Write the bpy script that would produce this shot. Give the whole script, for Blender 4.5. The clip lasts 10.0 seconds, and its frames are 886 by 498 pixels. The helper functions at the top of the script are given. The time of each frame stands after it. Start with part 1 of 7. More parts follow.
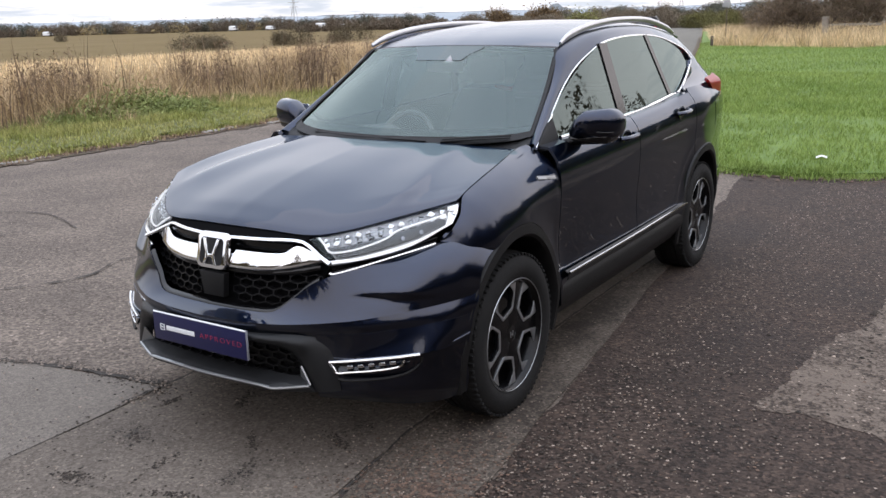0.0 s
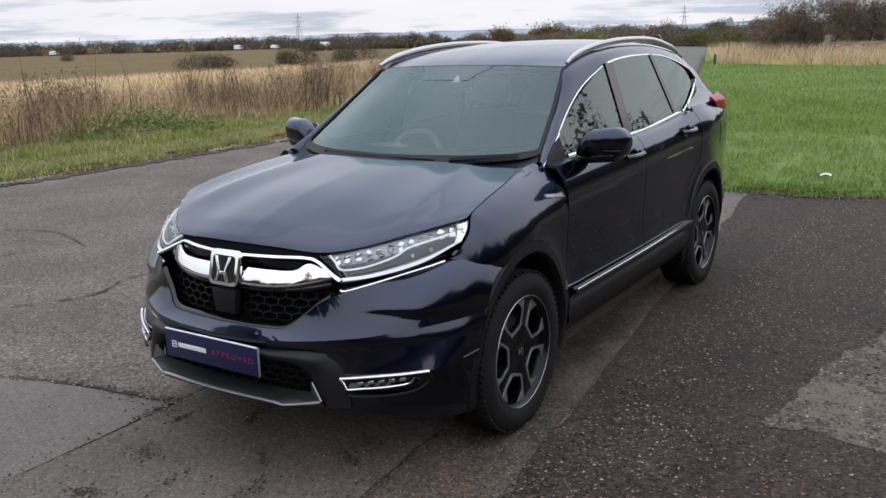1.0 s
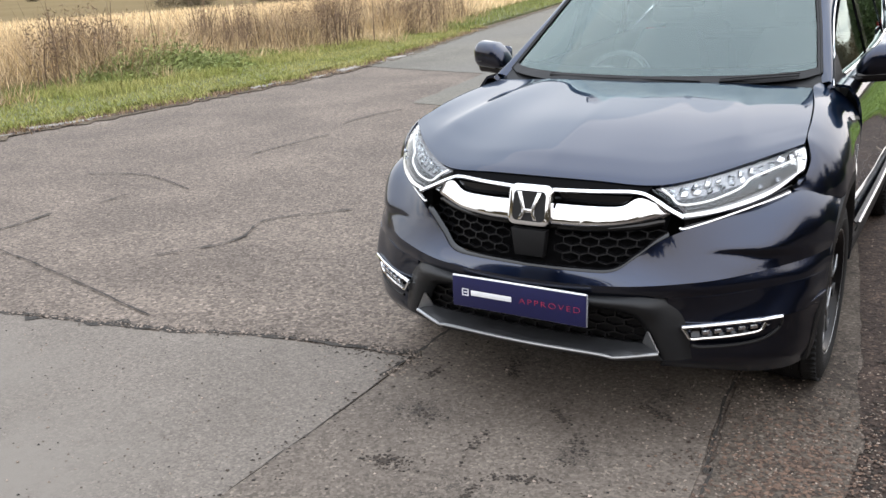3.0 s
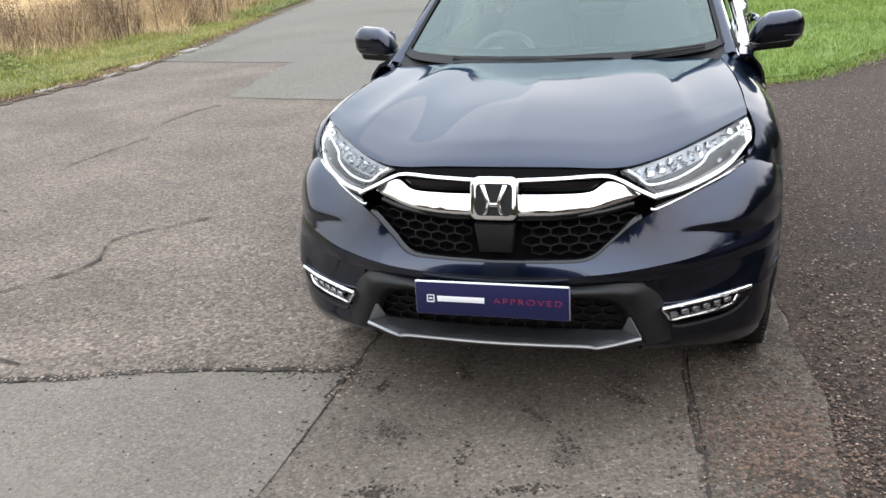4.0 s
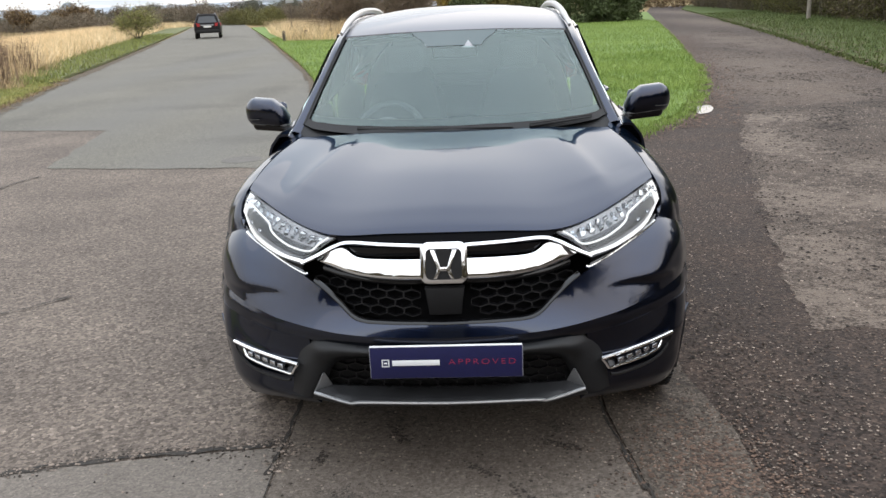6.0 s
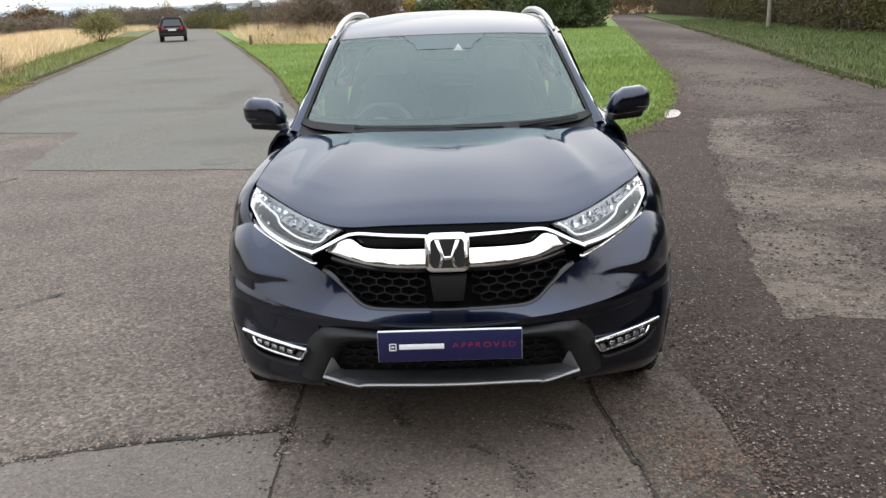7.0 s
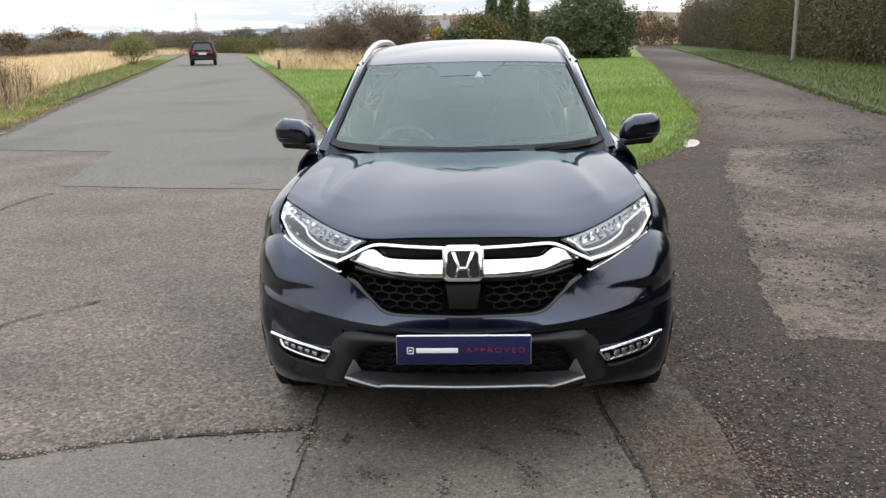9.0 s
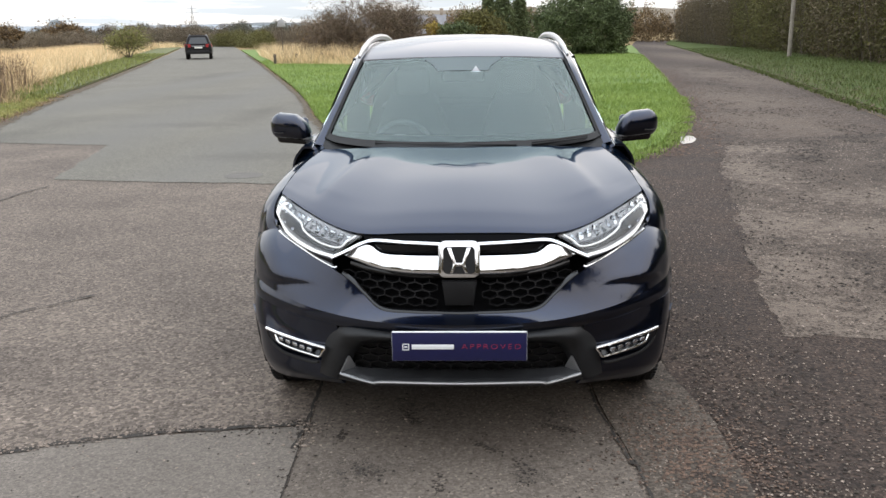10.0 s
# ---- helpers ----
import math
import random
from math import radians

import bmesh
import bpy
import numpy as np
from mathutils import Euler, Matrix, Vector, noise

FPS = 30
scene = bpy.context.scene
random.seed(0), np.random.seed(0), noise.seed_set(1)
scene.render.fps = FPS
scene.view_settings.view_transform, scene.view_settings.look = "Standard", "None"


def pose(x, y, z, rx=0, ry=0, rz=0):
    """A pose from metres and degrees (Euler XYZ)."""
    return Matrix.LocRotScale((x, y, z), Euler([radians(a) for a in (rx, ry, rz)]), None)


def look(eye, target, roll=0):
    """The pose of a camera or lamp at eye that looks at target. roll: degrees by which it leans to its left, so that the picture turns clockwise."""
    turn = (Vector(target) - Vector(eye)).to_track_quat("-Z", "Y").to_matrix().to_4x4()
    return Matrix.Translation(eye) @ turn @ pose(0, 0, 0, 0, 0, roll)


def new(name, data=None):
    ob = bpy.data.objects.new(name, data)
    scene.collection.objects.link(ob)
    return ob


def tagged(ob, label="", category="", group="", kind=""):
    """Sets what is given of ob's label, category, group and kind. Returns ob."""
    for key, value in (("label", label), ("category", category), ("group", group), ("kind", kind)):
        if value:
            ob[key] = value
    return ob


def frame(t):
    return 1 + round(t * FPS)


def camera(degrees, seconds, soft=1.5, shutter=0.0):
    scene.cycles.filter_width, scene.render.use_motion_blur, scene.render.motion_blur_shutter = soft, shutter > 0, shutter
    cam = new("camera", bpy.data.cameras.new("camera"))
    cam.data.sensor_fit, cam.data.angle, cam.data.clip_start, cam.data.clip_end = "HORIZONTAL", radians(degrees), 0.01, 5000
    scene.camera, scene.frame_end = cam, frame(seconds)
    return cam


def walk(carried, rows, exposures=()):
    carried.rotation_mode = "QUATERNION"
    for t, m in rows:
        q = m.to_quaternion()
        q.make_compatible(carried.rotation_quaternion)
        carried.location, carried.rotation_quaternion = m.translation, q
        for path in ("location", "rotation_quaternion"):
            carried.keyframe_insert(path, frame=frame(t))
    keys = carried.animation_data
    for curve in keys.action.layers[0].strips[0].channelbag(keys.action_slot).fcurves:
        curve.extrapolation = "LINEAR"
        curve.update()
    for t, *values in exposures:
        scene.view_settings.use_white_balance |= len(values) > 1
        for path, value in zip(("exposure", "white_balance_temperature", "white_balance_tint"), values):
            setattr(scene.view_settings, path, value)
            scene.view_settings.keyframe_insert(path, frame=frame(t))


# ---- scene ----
cam = camera(54.3, 10.0)
METRES, EYE, TILT, LEAN, TURN = 3.202, 1.684, 0.0, 0.0, 33.0
ROWS = [
    (0.0, 0.0, 0.0, 0.0, -0.4, -14.7, 1.53),
    (0.5, -0.0035, -0.0063, 0.002, -0.4, -13.92, 1.29),
    (1.0, -0.0069, -0.0109, 0.0027, -0.16, -13.52, 1.62),
    (1.5, -0.047, -0.009, -0.003, -1.15, -13.43, 1.18),
    (2.0, -0.1622, -0.0015, -0.0133, -2.04, -14.88, 1.12),
    (2.5, -0.288, 0.0607, -0.0282, 0.12, -17.65, 0.95),
    (3.0, -0.4066, 0.118, -0.0196, -2.02, -17.6, 2.35),
    (4.5, -0.6503, 0.2656, -0.0102, -24.18, -19.48, 3.44),
    (5.0, -0.7127, 0.2759, 0.0023, -27.58, -17.57, 3.8),
    (5.5, -0.7177, 0.2678, 0.0042, -28.8, -16.08, 3.07),
    (7.0, -0.8005, 0.2333, 0.0054, -32.56, -15.62, 1.89),
    (7.5, -0.8332, 0.2008, 0.0067, -32.17, -14.73, 1.74),
    (8.0, -0.8411, 0.1665, 0.0077, -31.43, -14.35, 1.42),
    (8.5, -0.8404, 0.1603, 0.0074, -30.99, -13.75, 0.9),
    (9.0, -0.8363, 0.1648, 0.007, -30.88, -13.83, 1.07),
    (9.5, -0.8351, 0.1678, 0.0064, -30.81, -13.89, 0.9),
    (10.0, -0.8336, 0.1702, 0.0061, -31.1, -14.14, 0.76),
]
EXPOSURES = [
    (0.0, 0.21, 6700, 17), (0.5, 0.20, 6660, 17), (1.0, -0.18, 6530, 16), (1.5, -0.21, 6550, 18), (2.0, -0.13, 6580, 20), (2.5, 0.58, 6850, 18),
    (3.0, 0.66, 6900, 14), (4.5, 0.76, 6920, 12), (5.0, 0.62, 6980, 13), (5.5, 0.45, 6980, 13), (7.0, 0.37, 6990, 13), (10.0, 0.36, 7000, 13),
]
walk(cam, [(t, pose(2.593, -2.203, EYE, TILT, LEAN, TURN) @ pose(METRES * x, METRES * y, METRES * z, 90 + pitch, roll, yaw)) for t, x, y, z, yaw, pitch, roll in ROWS], EXPOSURES)

# ---- sky and sun: bright, thinly overcast ----
SUN_EL, SUN_ROT = 42.0, 100.0
world = bpy.data.worlds.new("overcast_sky")
scene.world = world
world.use_nodes = True
wt = world.node_tree
wt.nodes.clear()


def wnode(kind, **values):
    n = wt.nodes.new(kind)
    for k, v in values.items():
        n.inputs[k].default_value = v
    return n


sky = wnode("ShaderNodeTexSky")
sky.sky_type, sky.sun_disc = "NISHITA", False
sky.sun_elevation, sky.sun_rotation = radians(SUN_EL), radians(SUN_ROT)
sky.air_density, sky.dust_density = 1.0, 3.0
coord = wnode("ShaderNodeTexCoord")
stretch = wnode("ShaderNodeMapping")
stretch.inputs["Scale"].default_value = (1.6, 1.6, 9.0)
clouds = wnode("ShaderNodeTexNoise", Scale=1.7, Detail=7.0, Roughness=0.55)
cover = wnode("ShaderNodeMapRange")
cover.inputs["From Min"].default_value, cover.inputs["From Max"].default_value = 0.30, 0.62
cover.inputs["To Min"].default_value, cover.inputs["To Max"].default_value = 0.92, 1.0
shade = wnode("ShaderNodeTexNoise", Scale=3.1, Detail=5.0)
grey = wnode("ShaderNodeMix")
grey.data_type = "RGBA"
grey.inputs[6].default_value, grey.inputs[7].default_value = (10.3, 10.65, 10.95, 1), (11.4, 11.65, 11.85, 1)
mixed = wnode("ShaderNodeMix")
mixed.data_type = "RGBA"
back = wnode("ShaderNodeBackground", Strength=0.085)
wout = wnode("ShaderNodeOutputWorld")
link = wt.links.new
link(coord.outputs["Generated"], stretch.inputs["Vector"])
link(stretch.outputs["Vector"], clouds.inputs["Vector"])
link(stretch.outputs["Vector"], shade.inputs["Vector"])
link(clouds.outputs["Fac"], cover.inputs["Value"])
link(shade.outputs["Fac"], grey.inputs[0])
link(cover.outputs["Result"], mixed.inputs[0])
link(sky.outputs["Color"], mixed.inputs[6])
link(grey.outputs[2], mixed.inputs[7])
sep = wnode("ShaderNodeSeparateXYZ")
lift = wnode("ShaderNodeMapRange")
lift.inputs["From Min"].default_value, lift.inputs["From Max"].default_value = 0.0, 1.0
lift.inputs["To Min"].default_value, lift.inputs["To Max"].default_value = 1.10, 1.90
zenith = wnode("ShaderNodeMix")
zenith.data_type, zenith.blend_type = "RGBA", "MULTIPLY"
zenith.inputs[0].default_value = 1.0
link(coord.outputs["Generated"], sep.inputs["Vector"])
link(sep.outputs["Z"], lift.inputs["Value"])
low_sky = wnode("ShaderNodeMapRange")
low_sky.inputs["From Min"].default_value, low_sky.inputs["From Max"].default_value = 0.02, 0.28
low_sky.inputs["To Min"].default_value, low_sky.inputs["To Max"].default_value = 1.0, 0.0
bank = wnode("ShaderNodeMapRange")
bank.inputs["From Min"].default_value, bank.inputs["From Max"].default_value = 0.49, 0.58
both_f = wnode("ShaderNodeMath")
both_f.operation = "MULTIPLY"
cloud = wnode("ShaderNodeMix")
cloud.data_type, cloud.blend_type = "RGBA", "MULTIPLY"
cloud.inputs[7].default_value = (0.62, 0.69, 0.75, 1)
drift = wnode("ShaderNodeMapping")
drift.inputs["Scale"].default_value = (3.0, 3.0, 30.0)
streak = wnode("ShaderNodeTexNoise", Scale=1.3, Detail=6.0, Roughness=0.6)
link(coord.outputs["Generated"], drift.inputs["Vector"])
link(drift.outputs["Vector"], streak.inputs["Vector"])
link(sep.outputs["Z"], low_sky.inputs["Value"])
link(streak.outputs["Fac"], bank.inputs["Value"])
link(low_sky.outputs["Result"], both_f.inputs[0])
link(bank.outputs["Result"], both_f.inputs[1])
link(both_f.outputs[0], cloud.inputs[0])
link(mixed.outputs[2], cloud.inputs[6])
link(cloud.outputs[2], zenith.inputs[6])
link(lift.outputs["Result"], zenith.inputs[7])
tint = wnode("ShaderNodeMix")
tint.data_type = "RGBA"
tint.inputs[6].default_value, tint.inputs[7].default_value = (1.0, 1.0, 1.0, 1), (0.82, 1.0, 1.20, 1)
cool = wnode("ShaderNodeMix")
cool.data_type, cool.blend_type = "RGBA", "MULTIPLY"
cool.inputs[0].default_value = 1.0
link(sep.outputs["Z"], tint.inputs[0])
link(zenith.outputs[2], cool.inputs[6])
link(tint.outputs[2], cool.inputs[7])
link(cool.outputs[2], back.inputs["Color"])
link(back.outputs["Background"], wout.inputs["Surface"])
sun = new("sun", bpy.data.lights.new("sun", "SUN"))
sun.data.energy, sun.data.angle, sun.data.color = 1.1, radians(178), (1.0, 0.83, 0.69)
sun.matrix_world = look((0, 0, 0), (-math.cos(radians(SUN_EL)) * math.sin(radians(SUN_ROT)), -math.cos(radians(SUN_EL)) * math.cos(radians(SUN_ROT)), -math.sin(radians(SUN_EL))))

# ---- materials ----
def material(name, base, rough=0.5, metal=0.0, coat=0.0, coat_rough=0.03, tone=None, scale=8.0, fine=90.0, bump=0.0, bump_scale=None, amount=0.5, spec=0.5, vary=0.0, rough_vary=0.0, voronoi=0.0, voro_scale=120.0, chips=0.0):
    """Principled surface with colour variation at two scales, fine relief and, if asked, stone chips."""
    m = bpy.data.materials.new(name)
    m.use_nodes = True
    nt = m.node_tree
    b = nt.nodes["Principled BSDF"]
    b.inputs["Roughness"].default_value, b.inputs["Metallic"].default_value = rough, metal
    b.inputs["Coat Weight"].default_value, b.inputs["Coat Roughness"].default_value = coat, coat_rough
    b.inputs["Specular IOR Level"].default_value = spec
    b.inputs["Base Color"].default_value = (*base, 1)
    L = nt.links.new
    tc = nt.nodes.new("ShaderNodeTexCoord")
    colour = None
    if tone is not None:
        n1, n2 = nt.nodes.new("ShaderNodeTexNoise"), nt.nodes.new("ShaderNodeTexNoise")
        n1.inputs["Scale"].default_value, n1.inputs["Detail"].default_value = scale, 5
        n2.inputs["Scale"].default_value, n2.inputs["Detail"].default_value = fine, 3
        L(tc.outputs["Object"], n1.inputs["Vector"]), L(tc.outputs["Object"], n2.inputs["Vector"])
        add = nt.nodes.new("ShaderNodeMath")
        add.operation = "ADD"
        L(n1.outputs["Fac"], add.inputs[0]), L(n2.outputs["Fac"], add.inputs[1])
        mr = nt.nodes.new("ShaderNodeMapRange")
        mr.inputs["From Min"].default_value, mr.inputs["From Max"].default_value = 1 - amount * 0.5, 1 + amount * 0.5
        L(add.outputs[0], mr.inputs["Value"])
        mx = nt.nodes.new("ShaderNodeMix")
        mx.data_type = "RGBA"
        mx.inputs[6].default_value, mx.inputs[7].default_value = (*base, 1), (*tone, 1)
        L(mr.outputs["Result"], mx.inputs[0])
        colour = mx.outputs[2]
        if rough_vary:
            rr = nt.nodes.new("ShaderNodeMapRange")
            rr.inputs["To Min"].default_value, rr.inputs["To Max"].default_value = rough - rough_vary, rough + rough_vary
            L(n1.outputs["Fac"], rr.inputs["Value"]), L(rr.outputs["Result"], b.inputs["Roughness"])
    if voronoi:
        vo = nt.nodes.new("ShaderNodeTexVoronoi")
        vo.inputs["Scale"].default_value = voro_scale
        L(tc.outputs["Object"], vo.inputs["Vector"])
        sep = nt.nodes.new("ShaderNodeSeparateColor")
        L(vo.outputs["Color"], sep.inputs["Color"])
        ra = nt.nodes.new("ShaderNodeMapRange")
        ra.inputs["To Min"].default_value, ra.inputs["To Max"].default_value = 1 - voronoi, 1 + voronoi
        L(sep.outputs[0], ra.inputs["Value"])
        chip = nt.nodes.new("ShaderNodeMapRange")
        chip.inputs["From Min"].default_value, chip.inputs["From Max"].default_value = 0.86, 1.0
        chip.inputs["To Min"].default_value, chip.inputs["To Max"].default_value = 0.0, chips
        L(sep.outputs[1], chip.inputs["Value"])
        total = nt.nodes.new("ShaderNodeMath")
        L(ra.outputs["Result"], total.inputs[0]), L(chip.outputs["Result"], total.inputs[1])
        mul = nt.nodes.new("ShaderNodeMix")
        mul.data_type, mul.blend_type = "RGBA", "MULTIPLY"
        mul.inputs[0].default_value = 1.0
        L(colour, mul.inputs[6]), L(total.outputs[0], mul.inputs[7])
        colour = mul.outputs[2]
    if vary:
        oi = nt.nodes.new("ShaderNodeNewGeometry")
        hs = nt.nodes.new("ShaderNodeHueSaturation")
        rv = nt.nodes.new("ShaderNodeMapRange")
        rv.inputs["To Min"].default_value, rv.inputs["To Max"].default_value = 1 - vary, 1 + vary
        L(oi.outputs["Random Per Island"], rv.inputs["Value"]), L(rv.outputs["Result"], hs.inputs["Value"])
        if colour is None:
            hs.inputs["Color"].default_value = (*base, 1)
        else:
            L(colour, hs.inputs["Color"])
        colour = hs.outputs["Color"]
    if colour is not None:
        L(colour, b.inputs["Base Color"])
    if bump:
        nb = nt.nodes.new("ShaderNodeTexNoise")
        nb.inputs["Scale"].default_value, nb.inputs["Detail"].default_value = bump_scale or fine, 4
        L(tc.outputs["Object"], nb.inputs["Vector"])
        bp = nt.nodes.new("ShaderNodeBump")
        bp.inputs["Strength"].default_value, bp.inputs["Distance"].default_value = bump, 0.01
        L(nb.outputs["Fac"], bp.inputs["Height"]), L(bp.outputs["Normal"], b.inputs["Normal"])
    return m


def glass(name, tint, ior=1.5, gloss=(0.84, 1.0, 0.97)):
    """A pane: clear body with a mirror gloss that grows with the angle."""
    m = bpy.data.materials.new(name)
    m.use_nodes = True
    nt = m.node_tree
    nt.nodes.remove(nt.nodes["Principled BSDF"])
    tr, gl, mx, fr = (nt.nodes.new(k) for k in ("ShaderNodeBsdfTransparent", "ShaderNodeBsdfGlossy", "ShaderNodeMixShader", "ShaderNodeFresnel"))
    tr.inputs["Color"].default_value, gl.inputs["Color"].default_value, gl.inputs["Roughness"].default_value, fr.inputs["IOR"].default_value = (*tint, 1), (*gloss, 1), 0.01, ior
    nt.links.new(fr.outputs[0], mx.inputs[0]), nt.links.new(tr.outputs[0], mx.inputs[1]), nt.links.new(gl.outputs[0], mx.inputs[2])
    nt.links.new(mx.outputs[0], nt.nodes["Material Output"].inputs["Surface"])
    return m


def lit(name, colour, strength):
    m = material(name, (0.8, 0.8, 0.8), 0.3)
    b = m.node_tree.nodes["Principled BSDF"]
    b.inputs["Emission Color"].default_value, b.inputs["Emission Strength"].default_value = (*colour, 1), strength
    return m


PAINT = material("navy_metallic_paint", (0.0074, 0.0122, 0.0300), 0.30, 1.0, coat=1.0, coat_rough=0.012, tone=(0.0086, 0.0140, 0.0335), scale=2, fine=900, amount=0.8, spec=0.0)
PAINT.node_tree.nodes["Principled BSDF"].inputs["Specular Tint"].default_value = (0.46, 0.52, 0.60, 1)
PAINT.node_tree.nodes["Principled BSDF"].inputs["Coat IOR"].default_value = 1.54
CHROME = material("chrome", (0.86, 0.87, 0.88), 0.06, 1.0)
SATIN = material("satin_silver", (0.34, 0.35, 0.36), 0.32, 0.9, tone=(0.40, 0.41, 0.42), scale=20, fine=200)
RAIL = material("brushed_silver", (0.50, 0.50, 0.51), 0.30, 0.9, tone=(0.58, 0.58, 0.59), scale=20, fine=300)
BLACK = material("black_textured_plastic", (0.0045, 0.0045, 0.005), 0.55, spec=0.3, tone=(0.007, 0.007, 0.0075), scale=12, fine=400, bump=0.12, bump_scale=700)
MESHBLACK = material("grille_mesh_black", (0.0035, 0.0035, 0.004), 0.35, spec=0.3)
SURROUND = material("charcoal_plastic", (0.0052, 0.0054, 0.006), 0.45, spec=0.32, tone=(0.009, 0.0092, 0.010), scale=12, fine=400, bump=0.1, bump_scale=700)
GREYPL = material("dark_grey_plastic", (0.010, 0.0104, 0.0115), 0.5, spec=0.35, tone=(0.020, 0.0205, 0.022), scale=12, fine=400, bump=0.1, bump_scale=700)
GLOSSBLACK = material("gloss_black", (0.003, 0.003, 0.0035), 0.10, spec=0.45)
RUBBER = material("tyre_rubber", (0.007, 0.007, 0.0073), 0.78, spec=0.25, tone=(0.012, 0.0115, 0.011), scale=9, fine=160, bump=0.2, bump_scale=300)
ALLOY = material("machined_alloy", (0.36, 0.37, 0.385), 0.30, 0.8, tone=(0.43, 0.44, 0.45), scale=30, fine=300)
WHEELBLACK = material("gloss_black_alloy", (0.0035, 0.0035, 0.004), 0.25, spec=0.2, coat=0.08)
STEEL = material("brake_steel", (0.10, 0.095, 0.09), 0.45, 0.9, tone=(0.15, 0.14, 0.13), scale=15, fine=200)
TRIM = material("cabin_grey_fabric", (0.25, 0.26, 0.262), 0.85, tone=(0.30, 0.31, 0.312), scale=10, fine=220)
DASH = material("dashboard_plastic", (0.11, 0.116, 0.12), 0.6, tone=(0.14, 0.147, 0.15), scale=8, fine=300, bump=0.1)
FRIT = material("black_glass_print", (0.006, 0.006, 0.0065), 0.9, spec=0.0)
PRINT = material("smoked_glass_print", (0.012, 0.040, 0.042), 0.08, spec=0.75)
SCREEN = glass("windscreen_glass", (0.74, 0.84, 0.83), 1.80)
SIDEGLASS = glass("side_glass", (0.24, 0.29, 0.27), 1.8)
PRIVACY = glass("privacy_glass", (0.035, 0.038, 0.040), 1.8)
LENS = glass("lamp_lens", (0.95, 0.96, 0.96), 1.35, (0.97, 1.0, 1.0))
LAMPGREY = material("lamp_housing", (0.27, 0.27, 0.28), 0.35, 0.5, tone=(0.38, 0.38, 0.39), scale=30, fine=200)
REFLECT = material("lamp_reflector", (0.58, 0.60, 0.63), 0.22, 1.0, tone=(0.72, 0.74, 0.77), scale=60, fine=300)
DRL = lit("daytime_light", (0.93, 0.97, 1.0), 0.28)
LAMPDARK = material("dark_lamp_bezel", (0.045, 0.046, 0.048), 0.30, 0.3, tone=(0.07, 0.071, 0.074), scale=30, fine=200)
REDLENS = material("red_lens", (0.24, 0.008, 0.010), 0.3, spec=0.25, tone=(0.30, 0.013, 0.015), scale=40, fine=200)
PLATEBLUE = material("plate_navy", (0.007, 0.008, 0.050), 0.35, tone=(0.008, 0.0095, 0.058), scale=6, fine=90)
WHITE = material("white_print", (0.78, 0.79, 0.80), 0.4)
REDPRINT = material("red_print", (0.34, 0.022, 0.06), 0.4)
PLATEEDGE = material("plate_silver_edge", (0.30, 0.31, 0.34), 0.35, 0.3)

# ---- shaping helpers ----
def spline(points, n):
    """n even points of a smooth curve through the given ones."""
    p = np.array(points, float)
    if len(p) == 2:
        return p[0] + np.linspace(0, 1, n)[:, None] * (p[1] - p[0])
    q = np.vstack([2 * p[0] - p[1], p, 2 * p[-1] - p[-2]])
    out = []
    for i in range(1, len(q) - 2):
        u = np.linspace(0, 1, 24, endpoint=i == len(q) - 3)[:, None]
        a, b, c, d = q[i - 1], q[i], q[i + 1], q[i + 2]
        out.append(0.5 * (2 * b + (c - a) * u + (2 * a - 5 * b + 4 * c - d) * u ** 2 + (3 * b - a - 3 * c + d) * u ** 3))
    out = np.vstack(out)
    s = np.concatenate([[0], np.cumsum(np.linalg.norm(np.diff(out, axis=0), axis=1))])
    t = np.linspace(0, s[-1], n)
    return np.stack([np.interp(t, s, out[:, k]) for k in range(3)], 1)


def loft(rows, nu, nv):
    """A grid of nv x nu points through the rows of control points."""
    g = np.stack([spline(r, nu) for r in rows])
    return np.stack([spline(g[:, k], nv) for k in range(nu)], 1)


def spaced(points, k=6):
    """A smooth curve with k samples to each span, so that alike lines share their points."""
    p = np.array(points, float)
    q = np.vstack([2 * p[0] - p[1], p, 2 * p[-1] - p[-2]])
    out = [p[0]]
    for i in range(1, len(q) - 2):
        a, b, c, d = q[i - 1], q[i], q[i + 1], q[i + 2]
        for j in range(1, k + 1):
            u = j / k
            out.append(0.5 * (2 * b + (c - a) * u + (2 * a - 5 * b + 4 * c - d) * u ** 2 + (3 * b - a - 3 * c + d) * u ** 3))
    return np.array(out)


def across(lines, nv):
    """A grid through lines that are already sampled alike."""
    g = np.stack(lines)
    return np.stack([spline(g[:, k], nv) for k in range(g.shape[1])], 1)


def fair(grid, rounds=20):
    """Irons out ripples without shrinking the sheet; its rim stays."""
    g = grid.copy()
    for i in range(2 * rounds):
        k = 0.5 if i % 2 == 0 else -0.52
        lap = (g[2:, 1:-1] + g[:-2, 1:-1] + g[1:-1, 2:] + g[1:-1, :-2]) / 4 - g[1:-1, 1:-1]
        g[1:-1, 1:-1] += k * lap
    return g


def both(grid):
    """A half grid that begins at x = 0, with its mirror image."""
    m = grid[:, :0:-1].copy()
    m[..., 0] *= -1
    return np.concatenate([m, grid], 1)


def flip(grid):
    m = grid.copy()
    m[..., 0] *= -1
    return m


